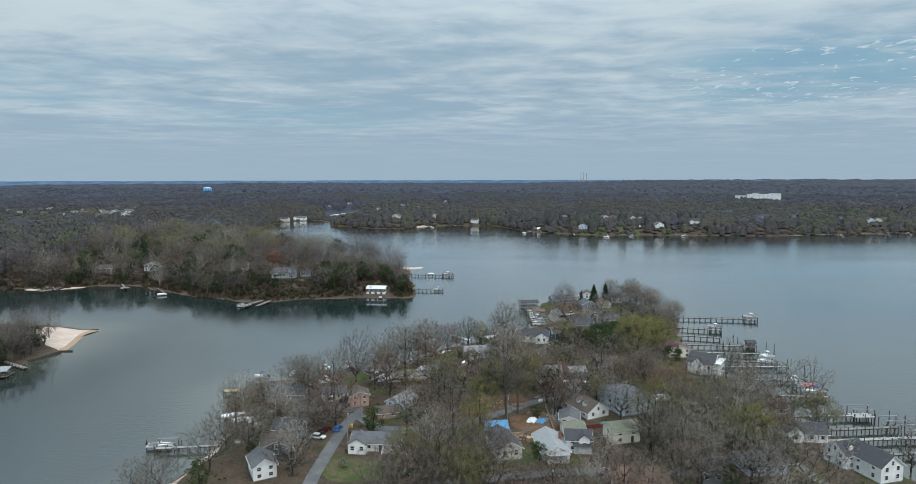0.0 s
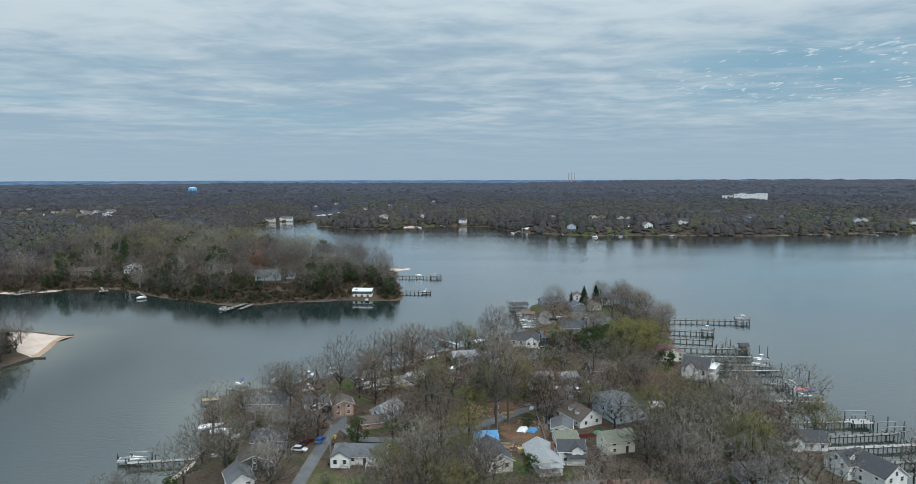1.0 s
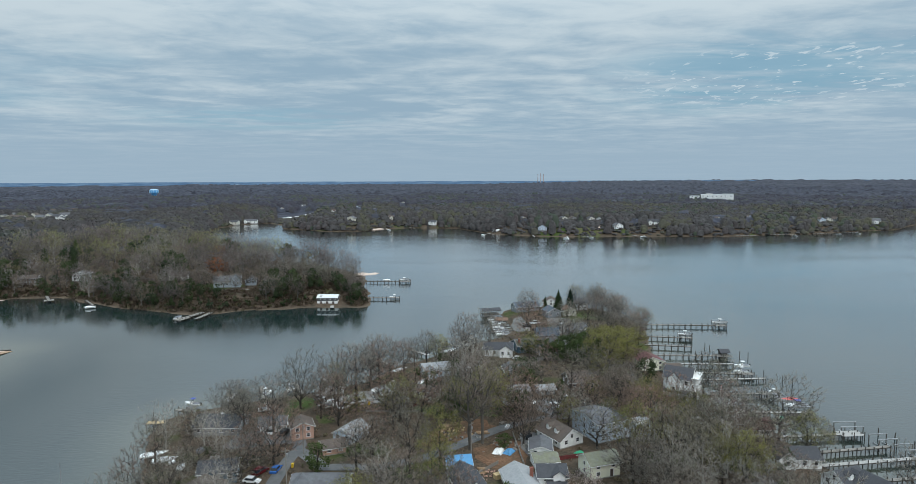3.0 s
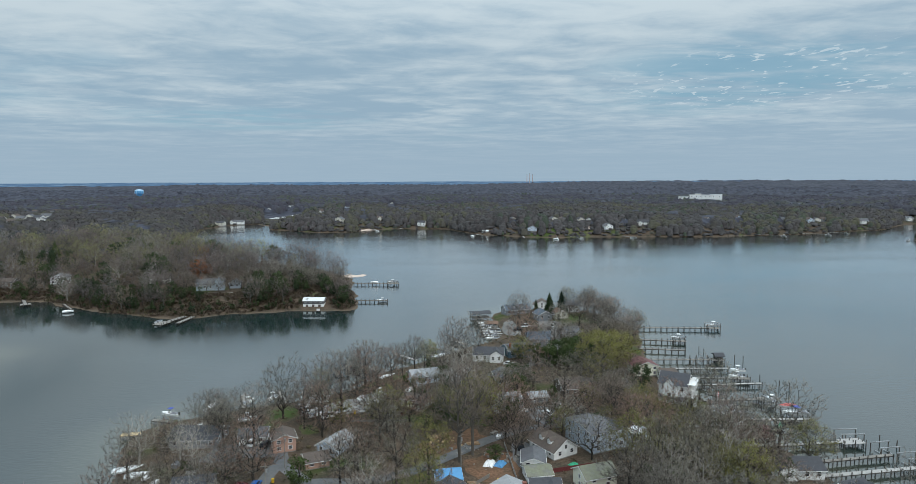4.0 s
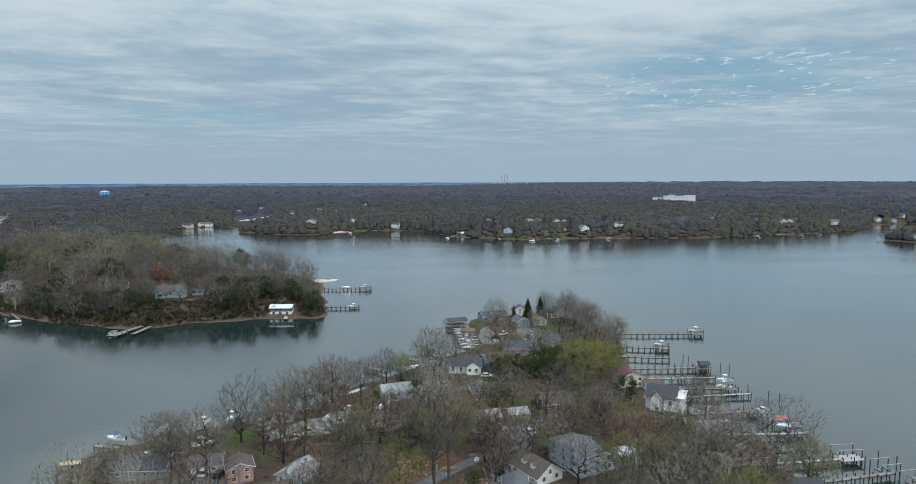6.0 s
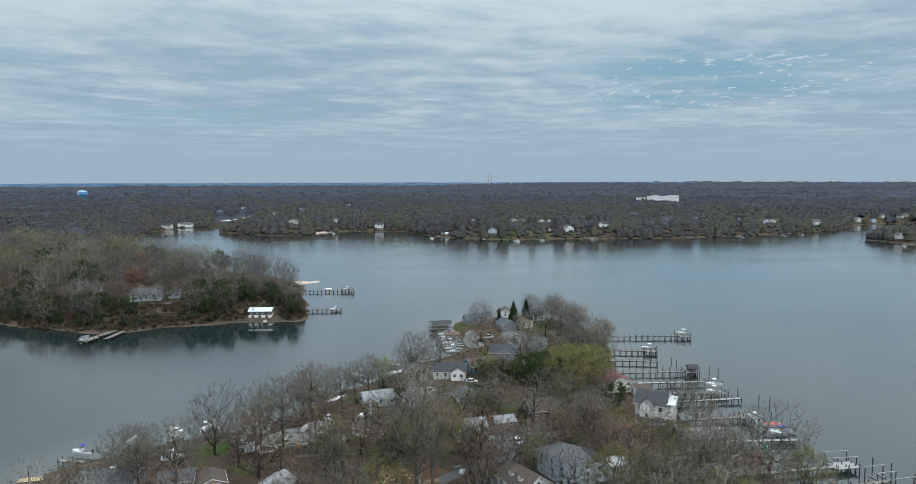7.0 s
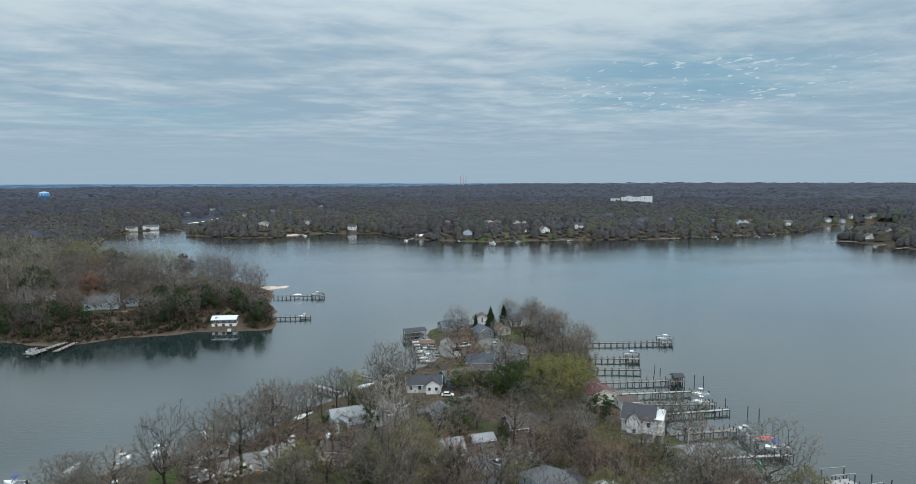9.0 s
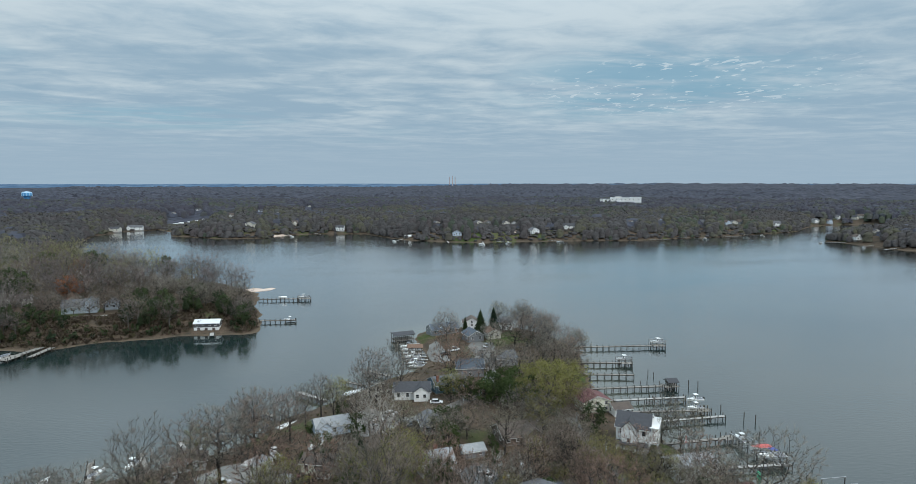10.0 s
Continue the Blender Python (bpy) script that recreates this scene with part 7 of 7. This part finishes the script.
for px, py, qx, qy in ((104, 938, 92, 915), (160, 900, 158, 872), (205, 880, 200, 852), (225, 882, 240, 860), (300, 884, 312, 862), (443, 868, 470, 862), (500, 884, 530, 862), (572, 893, 600, 868), (620, 910, 640, 890), (-60, 1048, -50, 1020), (-20, 1066, -10, 1040), (676, 775, 650, 782), (680, 735, 655, 725), (678, 700, 650, 690)):
    pier(px, py, qx, qy, 2.0, 1.4, 5.0, deck=M_PALEDECK, label="far wooden pier below the wooded shore", group="far piers")
for bx, by in ((90, 918), (236, 862), (198, 855), (528, 866), (598, 872), (640, 893), (648, 786), (652, 722), (-52, 1024), (310, 866)):
    boat(bx, by, FAR_R.uniform(0, 180), 9, 0.2, FAR_R.choice(["cuddy", "open", "covered"]), M_BOATW)
house(109, 946, 10, 16, 9, M_WHITE, R_WHITE, "white boathouse on the far shore", 3.4, 1.6, z=1.0, group="far houses", detail=False)
house(452, 886, 0, 11, 8, M_GREYSID, R_PALE, "grey boathouse on the far shore", 3.4, 1.6, z=1.0, group="far houses", detail=False)
patch("lawn", "cleared grassy slope below far houses", "lawn", 240, 904, 22, 26, M_GRASS, 0, 0.3, 31)
patch("bare_soil", "bare tan soil slope on the far shore", "soil", 259, 927, 6, 20, M_SAND, 0, 0.6, 32)
patch("beach", "pale beach on the far shore", "beach", -70, 1040, 16, 5, M_SAND, 45, 0.3, 33)


# ---- poles, bins and a flag ----
def utility_pole(x, y, h=10.0, yaw=0):
    ob = thing("utility_pole", "weathered timber utility pole with crossarm", "utility pole", pose(x, y, z_at(x, y), 0, 0, yaw), "utility poles")
    part("pole", MB().tube((0, 0, -0.5), (0, 0, h), 0.16, 0.11, 8), M_TIMBER, ob)
    part("crossarm", MB().box(-1.1, -0.06, h - 0.8, 1.1, 0.06, h - 0.66), M_TIMBER, ob)
    for i in (-0.95, 0, 0.95):
        part("insulator", MB().tube((i, 0, h - 0.66), (i, 0, h - 0.45), 0.05, 0.03, 6), M_METAL, ob)
    part("transformer", MB().tube((0.32, 0, h - 2.4), (0.32, 0, h - 1.4), 0.22, 0.22, 10), M_METAL, ob)


for ux_, uy_, ua in ((-34, 172, 10), (-33, 190, 20), (49, 216, 60), (15, 186, 50), (78, 216, 30), (79, 238, 90), (48, 258, 40), (-42, 198, 0)):
    utility_pole(ux_, uy_, 10, ua)


def wheelie_bin(x, y, material, colour, yaw=0):
    ob = thing("wheelie_bin", colour + " plastic wheeled rubbish bin by the road", "bin", pose(x, y, z_at(x, y) + 0.2, 0, 0, yaw), "rubbish bins")
    part("body", MB().loft([[(-0.25, -0.28, 0), (0.25, -0.28, 0), (0.25, 0.28, 0), (-0.25, 0.28, 0)], [(-0.32, -0.36, 1.0), (0.32, -0.36, 1.0), (0.32, 0.36, 1.0), (-0.32, 0.36, 1.0)]]), material, ob)
    part("lid", MB().box(-0.34, -0.38, 1.0, 0.34, 0.4, 1.08), material, ob)


M_YELLOW = mat("yellow_plastic", (0.65, 0.42, 0.03), 0.6)
wheelie_bin(51, 219, M_YELLOW, "yellow")
wheelie_bin(52.2, 219.6, M_BOATW, "white")
wheelie_bin(-17.5, 229, M_YELLOW, "yellow")
wheelie_bin(-34.5, 182, M_YELLOW, "yellow")
wheelie_bin(24, 176.5, M_YELLOW, "yellow")
wheelie_bin(23, 217, M_DARKSID, "black")
wheelie_bin(26, 216.5, M_DARKSID, "black")
fl = thing("flagpole", "white flagpole with a striped red and white flag", "flagpole", pose(107, 225, z_at(107, 225)))
part("pole", MB().tube((0, 0, -0.3), (0, 0, 7.5), 0.06, 0.04, 8), M_TRIM, fl)
for i in range(5):
    part("flag_stripe", MB().loft([[(0.05, -0.012, 5.2 + i * 0.4), (0.05, 0.012, 5.2 + i * 0.4), (0.05, 0.012, 5.6 + i * 0.4), (0.05, -0.012, 5.6 + i * 0.4)], [(0.5, 0.1, 5.0 + i * 0.4), (0.5, 0.124, 5.0 + i * 0.4), (0.5, 0.124, 5.4 + i * 0.4), (0.5, 0.1, 5.4 + i * 0.4)]]), M_REDC if i % 2 == 0 else M_TRIM, fl)


def fence(x0, y0, x1, y1, material, label, h=1.1):
    ln = math.hypot(x1 - x0, y1 - y0)
    ob = thing("fence", label, "fence", pose(x0, y0, min(z_at(x0, y0), z_at(x1, y1)), 0, 0, math.degrees(math.atan2(y1 - y0, x1 - x0))), "fences")
    n = max(2, int(ln / 2.4) + 1)
    pm = MB().box(-0.06, -0.06, -0.3, 0.06, 0.06, h + 0.1).mesh("post", material)
    for i in range(n):
        part("post", pm, None, ob, m=pose(ln * i / (n - 1), 0, 0))
    sl = MB().box(0.07, -0.02, 0.1, ln / (n - 1) - 0.07, 0.02, h).mesh("panel", material)
    for i in range(n - 1):
        part("panel", sl, None, ob, m=pose(ln * i / (n - 1), 0, 0))


M_MAROONF = mat("dark_red_boards", (0.12, 0.025, 0.025), 0.8)
fence(29, 176, 29, 200, M_PALEDECK, "weathered board fence along the driveway", 1.0)
fence(39, 181, 52, 184, M_MAROONF, "dark red board fence behind the yard", 1.3)
fence(-20, 160, -10, 158, M_TIMBER, "grey timber fence beside the lawn")
fence(14, 172, 22, 180, M_TIMBER, "grey timber fence between cottages")
fence(-18, 222, 0, 221, M_TIMBER, "low grey fence at the edge of the bank", 0.8)


# ---- decks, stacks and clutter in the yards ----
dk = thing("deck", "white timber deck with railing and steps behind the ranch house", "deck", pose(-22.5, 161.6, z_at(-22.5, 161.6), 0, 0, -3), "decks")
for i in range(9):
    part("board", MB().box(0, i * 0.3, 0.75, 6.5, i * 0.3 + 0.28, 0.82), M_PALEDECK, dk)
for i in range(6):
    part("post", MB().box(i * 1.28, 0, 0, i * 1.28 + 0.1, 0.1, 1.75), M_TRIM, dk)
part("rail", MB().box(0, 0.02, 1.68, 6.5, 0.1, 1.76).box(0, 0.02, 1.2, 6.5, 0.08, 1.26), M_TRIM, dk)
for i in range(4):
    part("step", MB().box(6.6, 0.3, 0.6 - i * 0.19 - 0.05, 7.0 + i * 0.3, 1.6, 0.6 - i * 0.19), M_TRIM, dk)

M_LOG = mat("cut_logs", (0.30, 0.20, 0.12), 0.9, vary=0.3, grain=2.0, rand=0.3)
CR = random.Random(55)


def log_pile(x, y, n, ln, label):
    ob = thing("log_pile", label, "log pile", pose(x, y, z_at(x, y) + 0.1, 0, 0, CR.uniform(0, 180)), "piles in the cleared lot")
    for i in range(n):
        r = CR.uniform(0.12, 0.26)
        a, b = CR.uniform(-1.6, 1.6), CR.uniform(0.1, 0.9)
        part("log", MB().tube((a, CR.uniform(-0.3, 0.3) - ln / 2, b * (1 - abs(a) / 2.2) + r * 0.5), (a + CR.uniform(-0.5, 0.5), ln / 2 + CR.uniform(-0.4, 0.4), b * (1 - abs(a) / 2.2) + r * 0.5), r, r * 0.9, 7), M_LOG, ob)


log_pile(8, 206, 16, 3.0, "heap of cut orange-brown logs on bare soil")
log_pile(11.5, 207.5, 14, 2.6, "heap of cut orange-brown logs on bare soil")
log_pile(20, 200, 8, 3.4, "loose logs lying on the cleared lot")
log_pile(17, 176, 7, 2.4, "loose timber beside the cottage")


def junk(x, y, material, sx, sy, sz, label, yaw):
    ob = thing("crate", label, "crate", pose(x, y, z_at(x, y), 0, 0, yaw), "yard clutter")
    part("body", MB().loft([[(-sx, -sy, -0.1), (sx, -sy, -0.1), (sx, sy, -0.1), (-sx, sy, -0.1)], [(-sx * 0.96, -sy * 0.96, sz), (sx * 0.96, -sy * 0.96, sz), (sx * 0.96, sy * 0.96, sz), (-sx * 0.96, sy * 0.96, sz)]]), material, ob)
    part("lid", MB().box(-sx * 1.03, -sy * 1.03, sz, sx * 1.03, sy * 1.03, sz + 0.08), material, ob)


for jx, jy, jm, a, b, c, lab in ((-66, 186, M_BOATW, 1.2, 0.8, 0.8, "white storage box on the shore"), (-70, 190, M_BOATW, 0.9, 0.6, 0.7, "white storage box on the shore"), (-64, 196, M_GREYC, 1.3, 0.8, 0.9, "grey covered stack in the yard"),
                                  (-68, 174, M_BOATW, 0.8, 0.6, 0.6, "white storage box on the shore"), (28, 205, M_BOATW, 1.0, 0.6, 0.7, "white crate beside the lot"), (27, 208, M_TIMBER, 1.2, 0.7, 0.6, "timber pallet stack beside the lot"),
                                  (21, 172, M_NEWWOOD, 1.1, 0.8, 1.2, "stack of new lumber by the cottage"), (22.5, 169, M_YELLOW, 0.5, 0.4, 0.8, "yellow bin by the cottage"), (40, 226, M_BOATW, 0.9, 0.6, 0.7, "white crate behind the cottage"),
                                  (58, 226, M_BOATW, 0.7, 0.5, 0.7, "white crate by the hedge"), (57, 222, M_GREYC, 0.8, 0.6, 0.8, "grey bin by the hedge"), (-58, 190, M_TIMBER, 1.3, 0.9, 0.7, "timber pallet stack by the house"),
                                  (-20, 158, M_CONCRETE, 1.6, 0.4, 0.5, "low stone planter on the lawn"), (-14, 160, M_CONCRETE, 1.2, 0.4, 0.5, "low stone planter on the lawn")):
    junk(jx, jy, jm, a, b, c, lab, CR.uniform(0, 90))
for bx, by, ba, bl, bk in ((-64, 217, 20, 6.0, "open"), (-52, 226, 15, 6.0, "open"), (-10, 247, 120, 5.5, "open"), (2, 250, 40, 5.5, "covered")):
    boat(bx, by, ba, bl, max(0.6, z_at(bx, by) + 0.7), bk, M_BOATW, "boat laid up ashore under a white cover" if bk == "covered" else "white motor boat laid up ashore")


# ---- far woods ----
def far_woods(name, label, x, y, h, r, shards, material, seed, core=True, slim=0.10, near=True):
    """Many far crowns in one mesh: slim twigs standing out of an uneven core."""
    g = np.random.default_rng(seed)
    n = len(x)
    z = land(x, y)
    h = h * (1 + 0.25 * wobble(x, y, 37.0, 1.0) + 0.15 * wobble(x, y, 90.0, 3.0))
    s = 6 if near else 5
    pts, tri, nor, m = [], [], [], 0
    if core:
        turn_ = g.uniform(0, 6.28, (n, 1))
        for rr, zz, nz in ((0.95, 0.06, 0.9), (1.0, 0.42 if near else 0.28, 1.3), (0.80, 0.78, 2.0))[0 if near else 1:]:
            a = np.arange(s)[None, :] * 2 * np.pi / s + turn_ + g.uniform(-0.25, 0.25, (n, s))
            q = r[:, None] * rr * g.uniform(0.72, 1.28, (n, s))
            pts.append(np.stack([x[:, None] + q * np.cos(a), y[:, None] + q * np.sin(a), z[:, None] + h[:, None] * (zz + g.uniform(-0.11, 0.11, (n, s)) * (zz > 0.1))], 2))
            nor.append(np.stack([np.cos(a), np.sin(a), np.full((n, s), nz)], 2))
        pts.append(np.stack([x, y, z + h * 0.97], 1)[:, None, :])
        nor.append(np.tile(np.array((0, 0, 1.0)), (n, 1, 1)))
        for i in range(s):
            j = (i + 1) % s
            for o in (0, s)[:2 if near else 1]:
                tri += [(o + i, o + j, o + s + j), (o + i, o + s + j, o + s + i)]
            k = 2 * s if near else s
            tri.append((k + i, k + j, k + s))
        m = (3 if near else 2) * s + 1
    pts.append(np.stack([x, y, z + (h * 0.4 if core else 0)], 1)[:, None, :])
    nor.append(np.tile(np.array((0, 0, 1.0)), (n, 1, 1)))
    m += 1
    k = shards
    if k:
        az, u = g.uniform(0, 2 * np.pi, (n, k)), g.uniform(0.0, 1.0, (n, k))
        rad = np.sqrt(np.clip(1 - u * u, 0, 1)) * g.uniform(0.92, 1.14, (n, k))
        tip = np.stack([x[:, None] + r[:, None] * rad * np.cos(az), y[:, None] + r[:, None] * rad * np.sin(az), z[:, None] + h[:, None] * (0.42 + 0.60 * u)], 2)
        side = g.normal(0, 1, (n, k, 3)) * r[:, None, None] * slim
        pts += [tip - side, tip + side]
        nt_ = np.stack([rad * np.cos(az), rad * np.sin(az), u + 0.2], 2)
        nor += [nt_, nt_]
        tri += [(m - 1, m + i, m + k + i) for i in range(k)]
    co = np.concatenate(pts, 1)
    nor = np.concatenate(nor, 1).reshape(-1, 3)
    tri = (np.array(tri)[None] + np.arange(n)[:, None, None] * co.shape[1]).reshape(-1, 3)
    co = co.reshape(-1, 3)
    face = np.cross(co[tri[:, 1]] - co[tri[:, 0]], co[tri[:, 2]] - co[tri[:, 0]])
    back = (face * nor[tri[:, 1]]).sum(1) < 0
    tri[back] = tri[back][:, ::-1]
    me = fast_mesh(name, co, tri, material)
    drift = 0.5 + 0.20 * wobble(x, y, 48.0, 0.7) + 0.16 * wobble(x, y, 150.0, 2.1) + g.uniform(-0.19, 0.19, n)
    me.attributes.new("tone", "FLOAT", "POINT").data.foreach_set("value", np.repeat(np.clip(drift, 0, 1), len(co) // n).astype(np.float32))
    round_off(me, co, nor)
    return tagged(new(name, me), label, "woods", kind="stuff")


def strew(gap, r0, r1, a0, a1, seed, keep=lambda x, y: np.ones(len(x), bool)):
    """Places gap apart, shaken out of their rows, on the land between two distances and two bearings."""
    g = np.random.default_rng(seed)
    x, y = np.meshgrid(np.arange(-r1 * 0.75, r1 * 0.82, gap), np.arange(r0 * 0.6, r1, gap))
    x = x.ravel() + g.uniform(-0.5, 0.5, x.size) * gap
    y = y.ravel() + g.uniform(-0.5, 0.5, y.size) * gap
    rr, aa = np.hypot(x, y), np.degrees(np.arctan2(x, y))
    ok = (rr > r0) & (rr < r1) & (aa > a0) & (aa < a1)
    x, y = x[ok], y[ok]
    ok = (land(x, y) > 0.5) & keep(x, y)
    return x[ok], y[ok], g


def band(name, label, gap, r0, r1, h0, h1, w0, w1, shards, material, seed, keep=lambda x, y: np.ones(len(x), bool), a0=-42, a1=52, slim=0.05):
    x, y, g = strew(gap, r0, r1, a0, a1, seed, keep)
    # low growth at the water, full height inland
    small = np.interp(inside_distance(x, y, MAIN_SHORE), [0, 10, 35], [0.55, 0.8, 1.0])
    return far_woods(name, label, x, y, small * g.uniform(h0, h1, len(x)), (0.4 + 0.6 * small) * g.uniform(w0, w1, len(x)), shards, material, seed, near=r0 < 1200, slim=slim)


def off_point(x, y):
    """Land that is neither the left peninsula, which has its own trees, nor close to a house or a clearing."""
    ok = np.ones(len(x), bool)
    for a, b, r in FOOT:
        if b > 700:
            # an open slope from each house down towards the water
            k = y / b
            ok &= ~((np.abs(x - a * k) < r * 0.7 + 5) & (y < b + r) & (y > b - (80 if a < -500 else 230 if b < 1120 else 280)))
    ok &= ~((x > 214) & (x < 266) & (y < 934))
    ok &= ~((x > -0.228 * y) & (x < -0.162 * y) & (y > 1095) & (y < 1415))
    return ok & ~((x > -360) & (x < -30) & (y < 705) & (y > 400)) & (y > 430)


def off_school(x, y):
    return ~((x > 640) & (x < 800) & (y > 1500) & (y < 1570))


band("far_woods", "bare brown woods along the far shore", 7.8, 420, 1420, 12, 15.5, 4.2, 7.4, 40, M_FARSHORE, 1, off_point, slim=0.035)


def shore_belt(x, y):
    d = inside_distance(x, y, MAIN_SHORE)
    return (d < 190) & (y > 780)


def green_belt(x, y):
    d = inside_distance(x, y, MAIN_SHORE)
    return (d < 60) & (y > 780) & (wobble(x, y, 60.0, 1.0) > -0.1) & off_point(x, y)


band("far_scrub", "low bare scrub on the far shore slopes", 8.0, 800, 1300, 2.5, 6, 3.0, 5.0, 5, M_FARSHORE, 11, shore_belt)
band("far_evergreens", "dark evergreens along the far waterline", 13.0, 800, 1300, 7, 13, 2.8, 4.8, 9, M_FARPINE, 12, green_belt, slim=0.09)
band("far_pines", "dark evergreens among the far woods", 20.0, 640, 2300, 13, 17, 3.6, 6.4, 7, M_FARPINE, 2, lambda x, y: off_point(x, y) & (wobble(x, y, 110.0, 2.0) > 0.5), slim=0.09)
band("far_woods", "bare woods rolling away inland", 12.0, 1420, 2150, 13, 17, 5.5, 9.5, 6, M_FARWOOD_HAZE, 3, lambda x, y: off_point(x, y) & off_school(x, y))

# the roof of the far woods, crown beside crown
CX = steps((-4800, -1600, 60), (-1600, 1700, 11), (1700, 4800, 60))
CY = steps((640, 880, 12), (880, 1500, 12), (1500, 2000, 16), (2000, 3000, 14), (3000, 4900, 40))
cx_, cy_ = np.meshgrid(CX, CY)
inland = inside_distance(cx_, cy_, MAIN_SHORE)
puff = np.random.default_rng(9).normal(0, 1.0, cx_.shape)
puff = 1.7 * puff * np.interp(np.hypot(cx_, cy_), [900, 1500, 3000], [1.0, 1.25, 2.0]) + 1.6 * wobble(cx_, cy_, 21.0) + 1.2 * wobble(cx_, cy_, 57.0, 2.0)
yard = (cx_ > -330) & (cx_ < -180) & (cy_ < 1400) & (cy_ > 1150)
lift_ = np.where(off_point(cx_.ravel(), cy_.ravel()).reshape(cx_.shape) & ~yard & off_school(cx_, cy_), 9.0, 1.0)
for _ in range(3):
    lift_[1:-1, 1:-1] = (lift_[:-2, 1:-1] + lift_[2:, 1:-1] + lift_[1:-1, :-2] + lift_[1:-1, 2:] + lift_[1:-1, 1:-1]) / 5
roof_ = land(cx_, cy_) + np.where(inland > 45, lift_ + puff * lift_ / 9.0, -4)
tagged(new("far_canopy", grid_mesh("far_canopy", CX, CY, roof_, M_FARROOF_HAZE)), "unbroken roof of the far bare woods", "woods", kind="stuff")


# Hidden brush added under the crowns to darken gaps and water reflections.
under = np.array([q[1:4] for q in ROWS if q[2] > 400])
under = under[inside_distance(under[:, 0], under[:, 1], MAIN_SHORE) > 32]
far_woods("understorey", "brush added out of sight beneath the bare woodland to darken its gaps", under[:, 0] + 1.5, under[:, 1] - 1.5, under[:, 2] * 0.28, np.full(len(under), 2.6), 26, M_SCRUB, 41, True, 0.09)

# ---- low growth between the houses ----
g_ = np.random.default_rng(21)
ux, uy = g_.uniform(-78, 116, 1900), g_.uniform(135, 400, 1900)
ok_ = land(ux, uy) > 1.3
for a, b, c, d in OPEN[len(FOOT):] + [(0, 176, 34, 214)]:
    ok_ &= ~((ux > a) & (ux < c) & (uy > b) & (uy < d))
for a, b, r in FOOT:
    ok_ &= (ux - a) ** 2 + (uy - b) ** 2 > (r * 0.95) ** 2
for a, b, r in PAVED:
    if b < 420:
        ok_ &= (ux - a) ** 2 + (uy - b) ** 2 > r * r
ux, uy = ux[ok_], uy[ok_]
far_woods("undergrowth", "low brown undergrowth and dead stalks among the yards", ux, uy, g_.uniform(0.25, 0.8, len(ux)), g_.uniform(0.4, 1.0, len(ux)), 14, M_SHRUB, 22, False, 0.14)

lx, ly = g_.uniform(-360, -34, 9500), g_.uniform(398, 480, 9500)
ld = inside_distance(lx, ly, MAIN_SHORE)
ok_ = (ld > 1.2) & (ld < 42)
for a, b, c, d in LEFT_CLEAR[1:] + [(-142, 437, -112, 456)]:
    ok_ &= ~((lx > a) & (lx < c) & (ly > b) & (ly < d))
lx, ly = lx[ok_], ly[ok_]
far_woods("undergrowth", "brown scrub on the bluff above the water", lx, ly, g_.uniform(0.6, 2.3, len(lx)), g_.uniform(0.8, 2.0, len(lx)), 12, M_SCRUB, 23, False, 0.14)

# ---- the farthest shore, a glowing haze-blue line at the edge of sight ----
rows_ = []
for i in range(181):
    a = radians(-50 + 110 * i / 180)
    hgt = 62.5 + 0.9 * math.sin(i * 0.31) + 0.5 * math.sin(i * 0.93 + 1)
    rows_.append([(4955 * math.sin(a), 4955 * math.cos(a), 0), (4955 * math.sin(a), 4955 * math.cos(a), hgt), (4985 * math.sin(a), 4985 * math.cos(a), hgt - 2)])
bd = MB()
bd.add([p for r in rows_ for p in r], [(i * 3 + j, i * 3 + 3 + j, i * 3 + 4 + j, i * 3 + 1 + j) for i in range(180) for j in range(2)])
tagged(new("backdrop", bd.mesh("backdrop", M_DISTANT)), "self-lit haze-blue backdrop of the distant shore along the horizon", "backdrop", kind="structure")
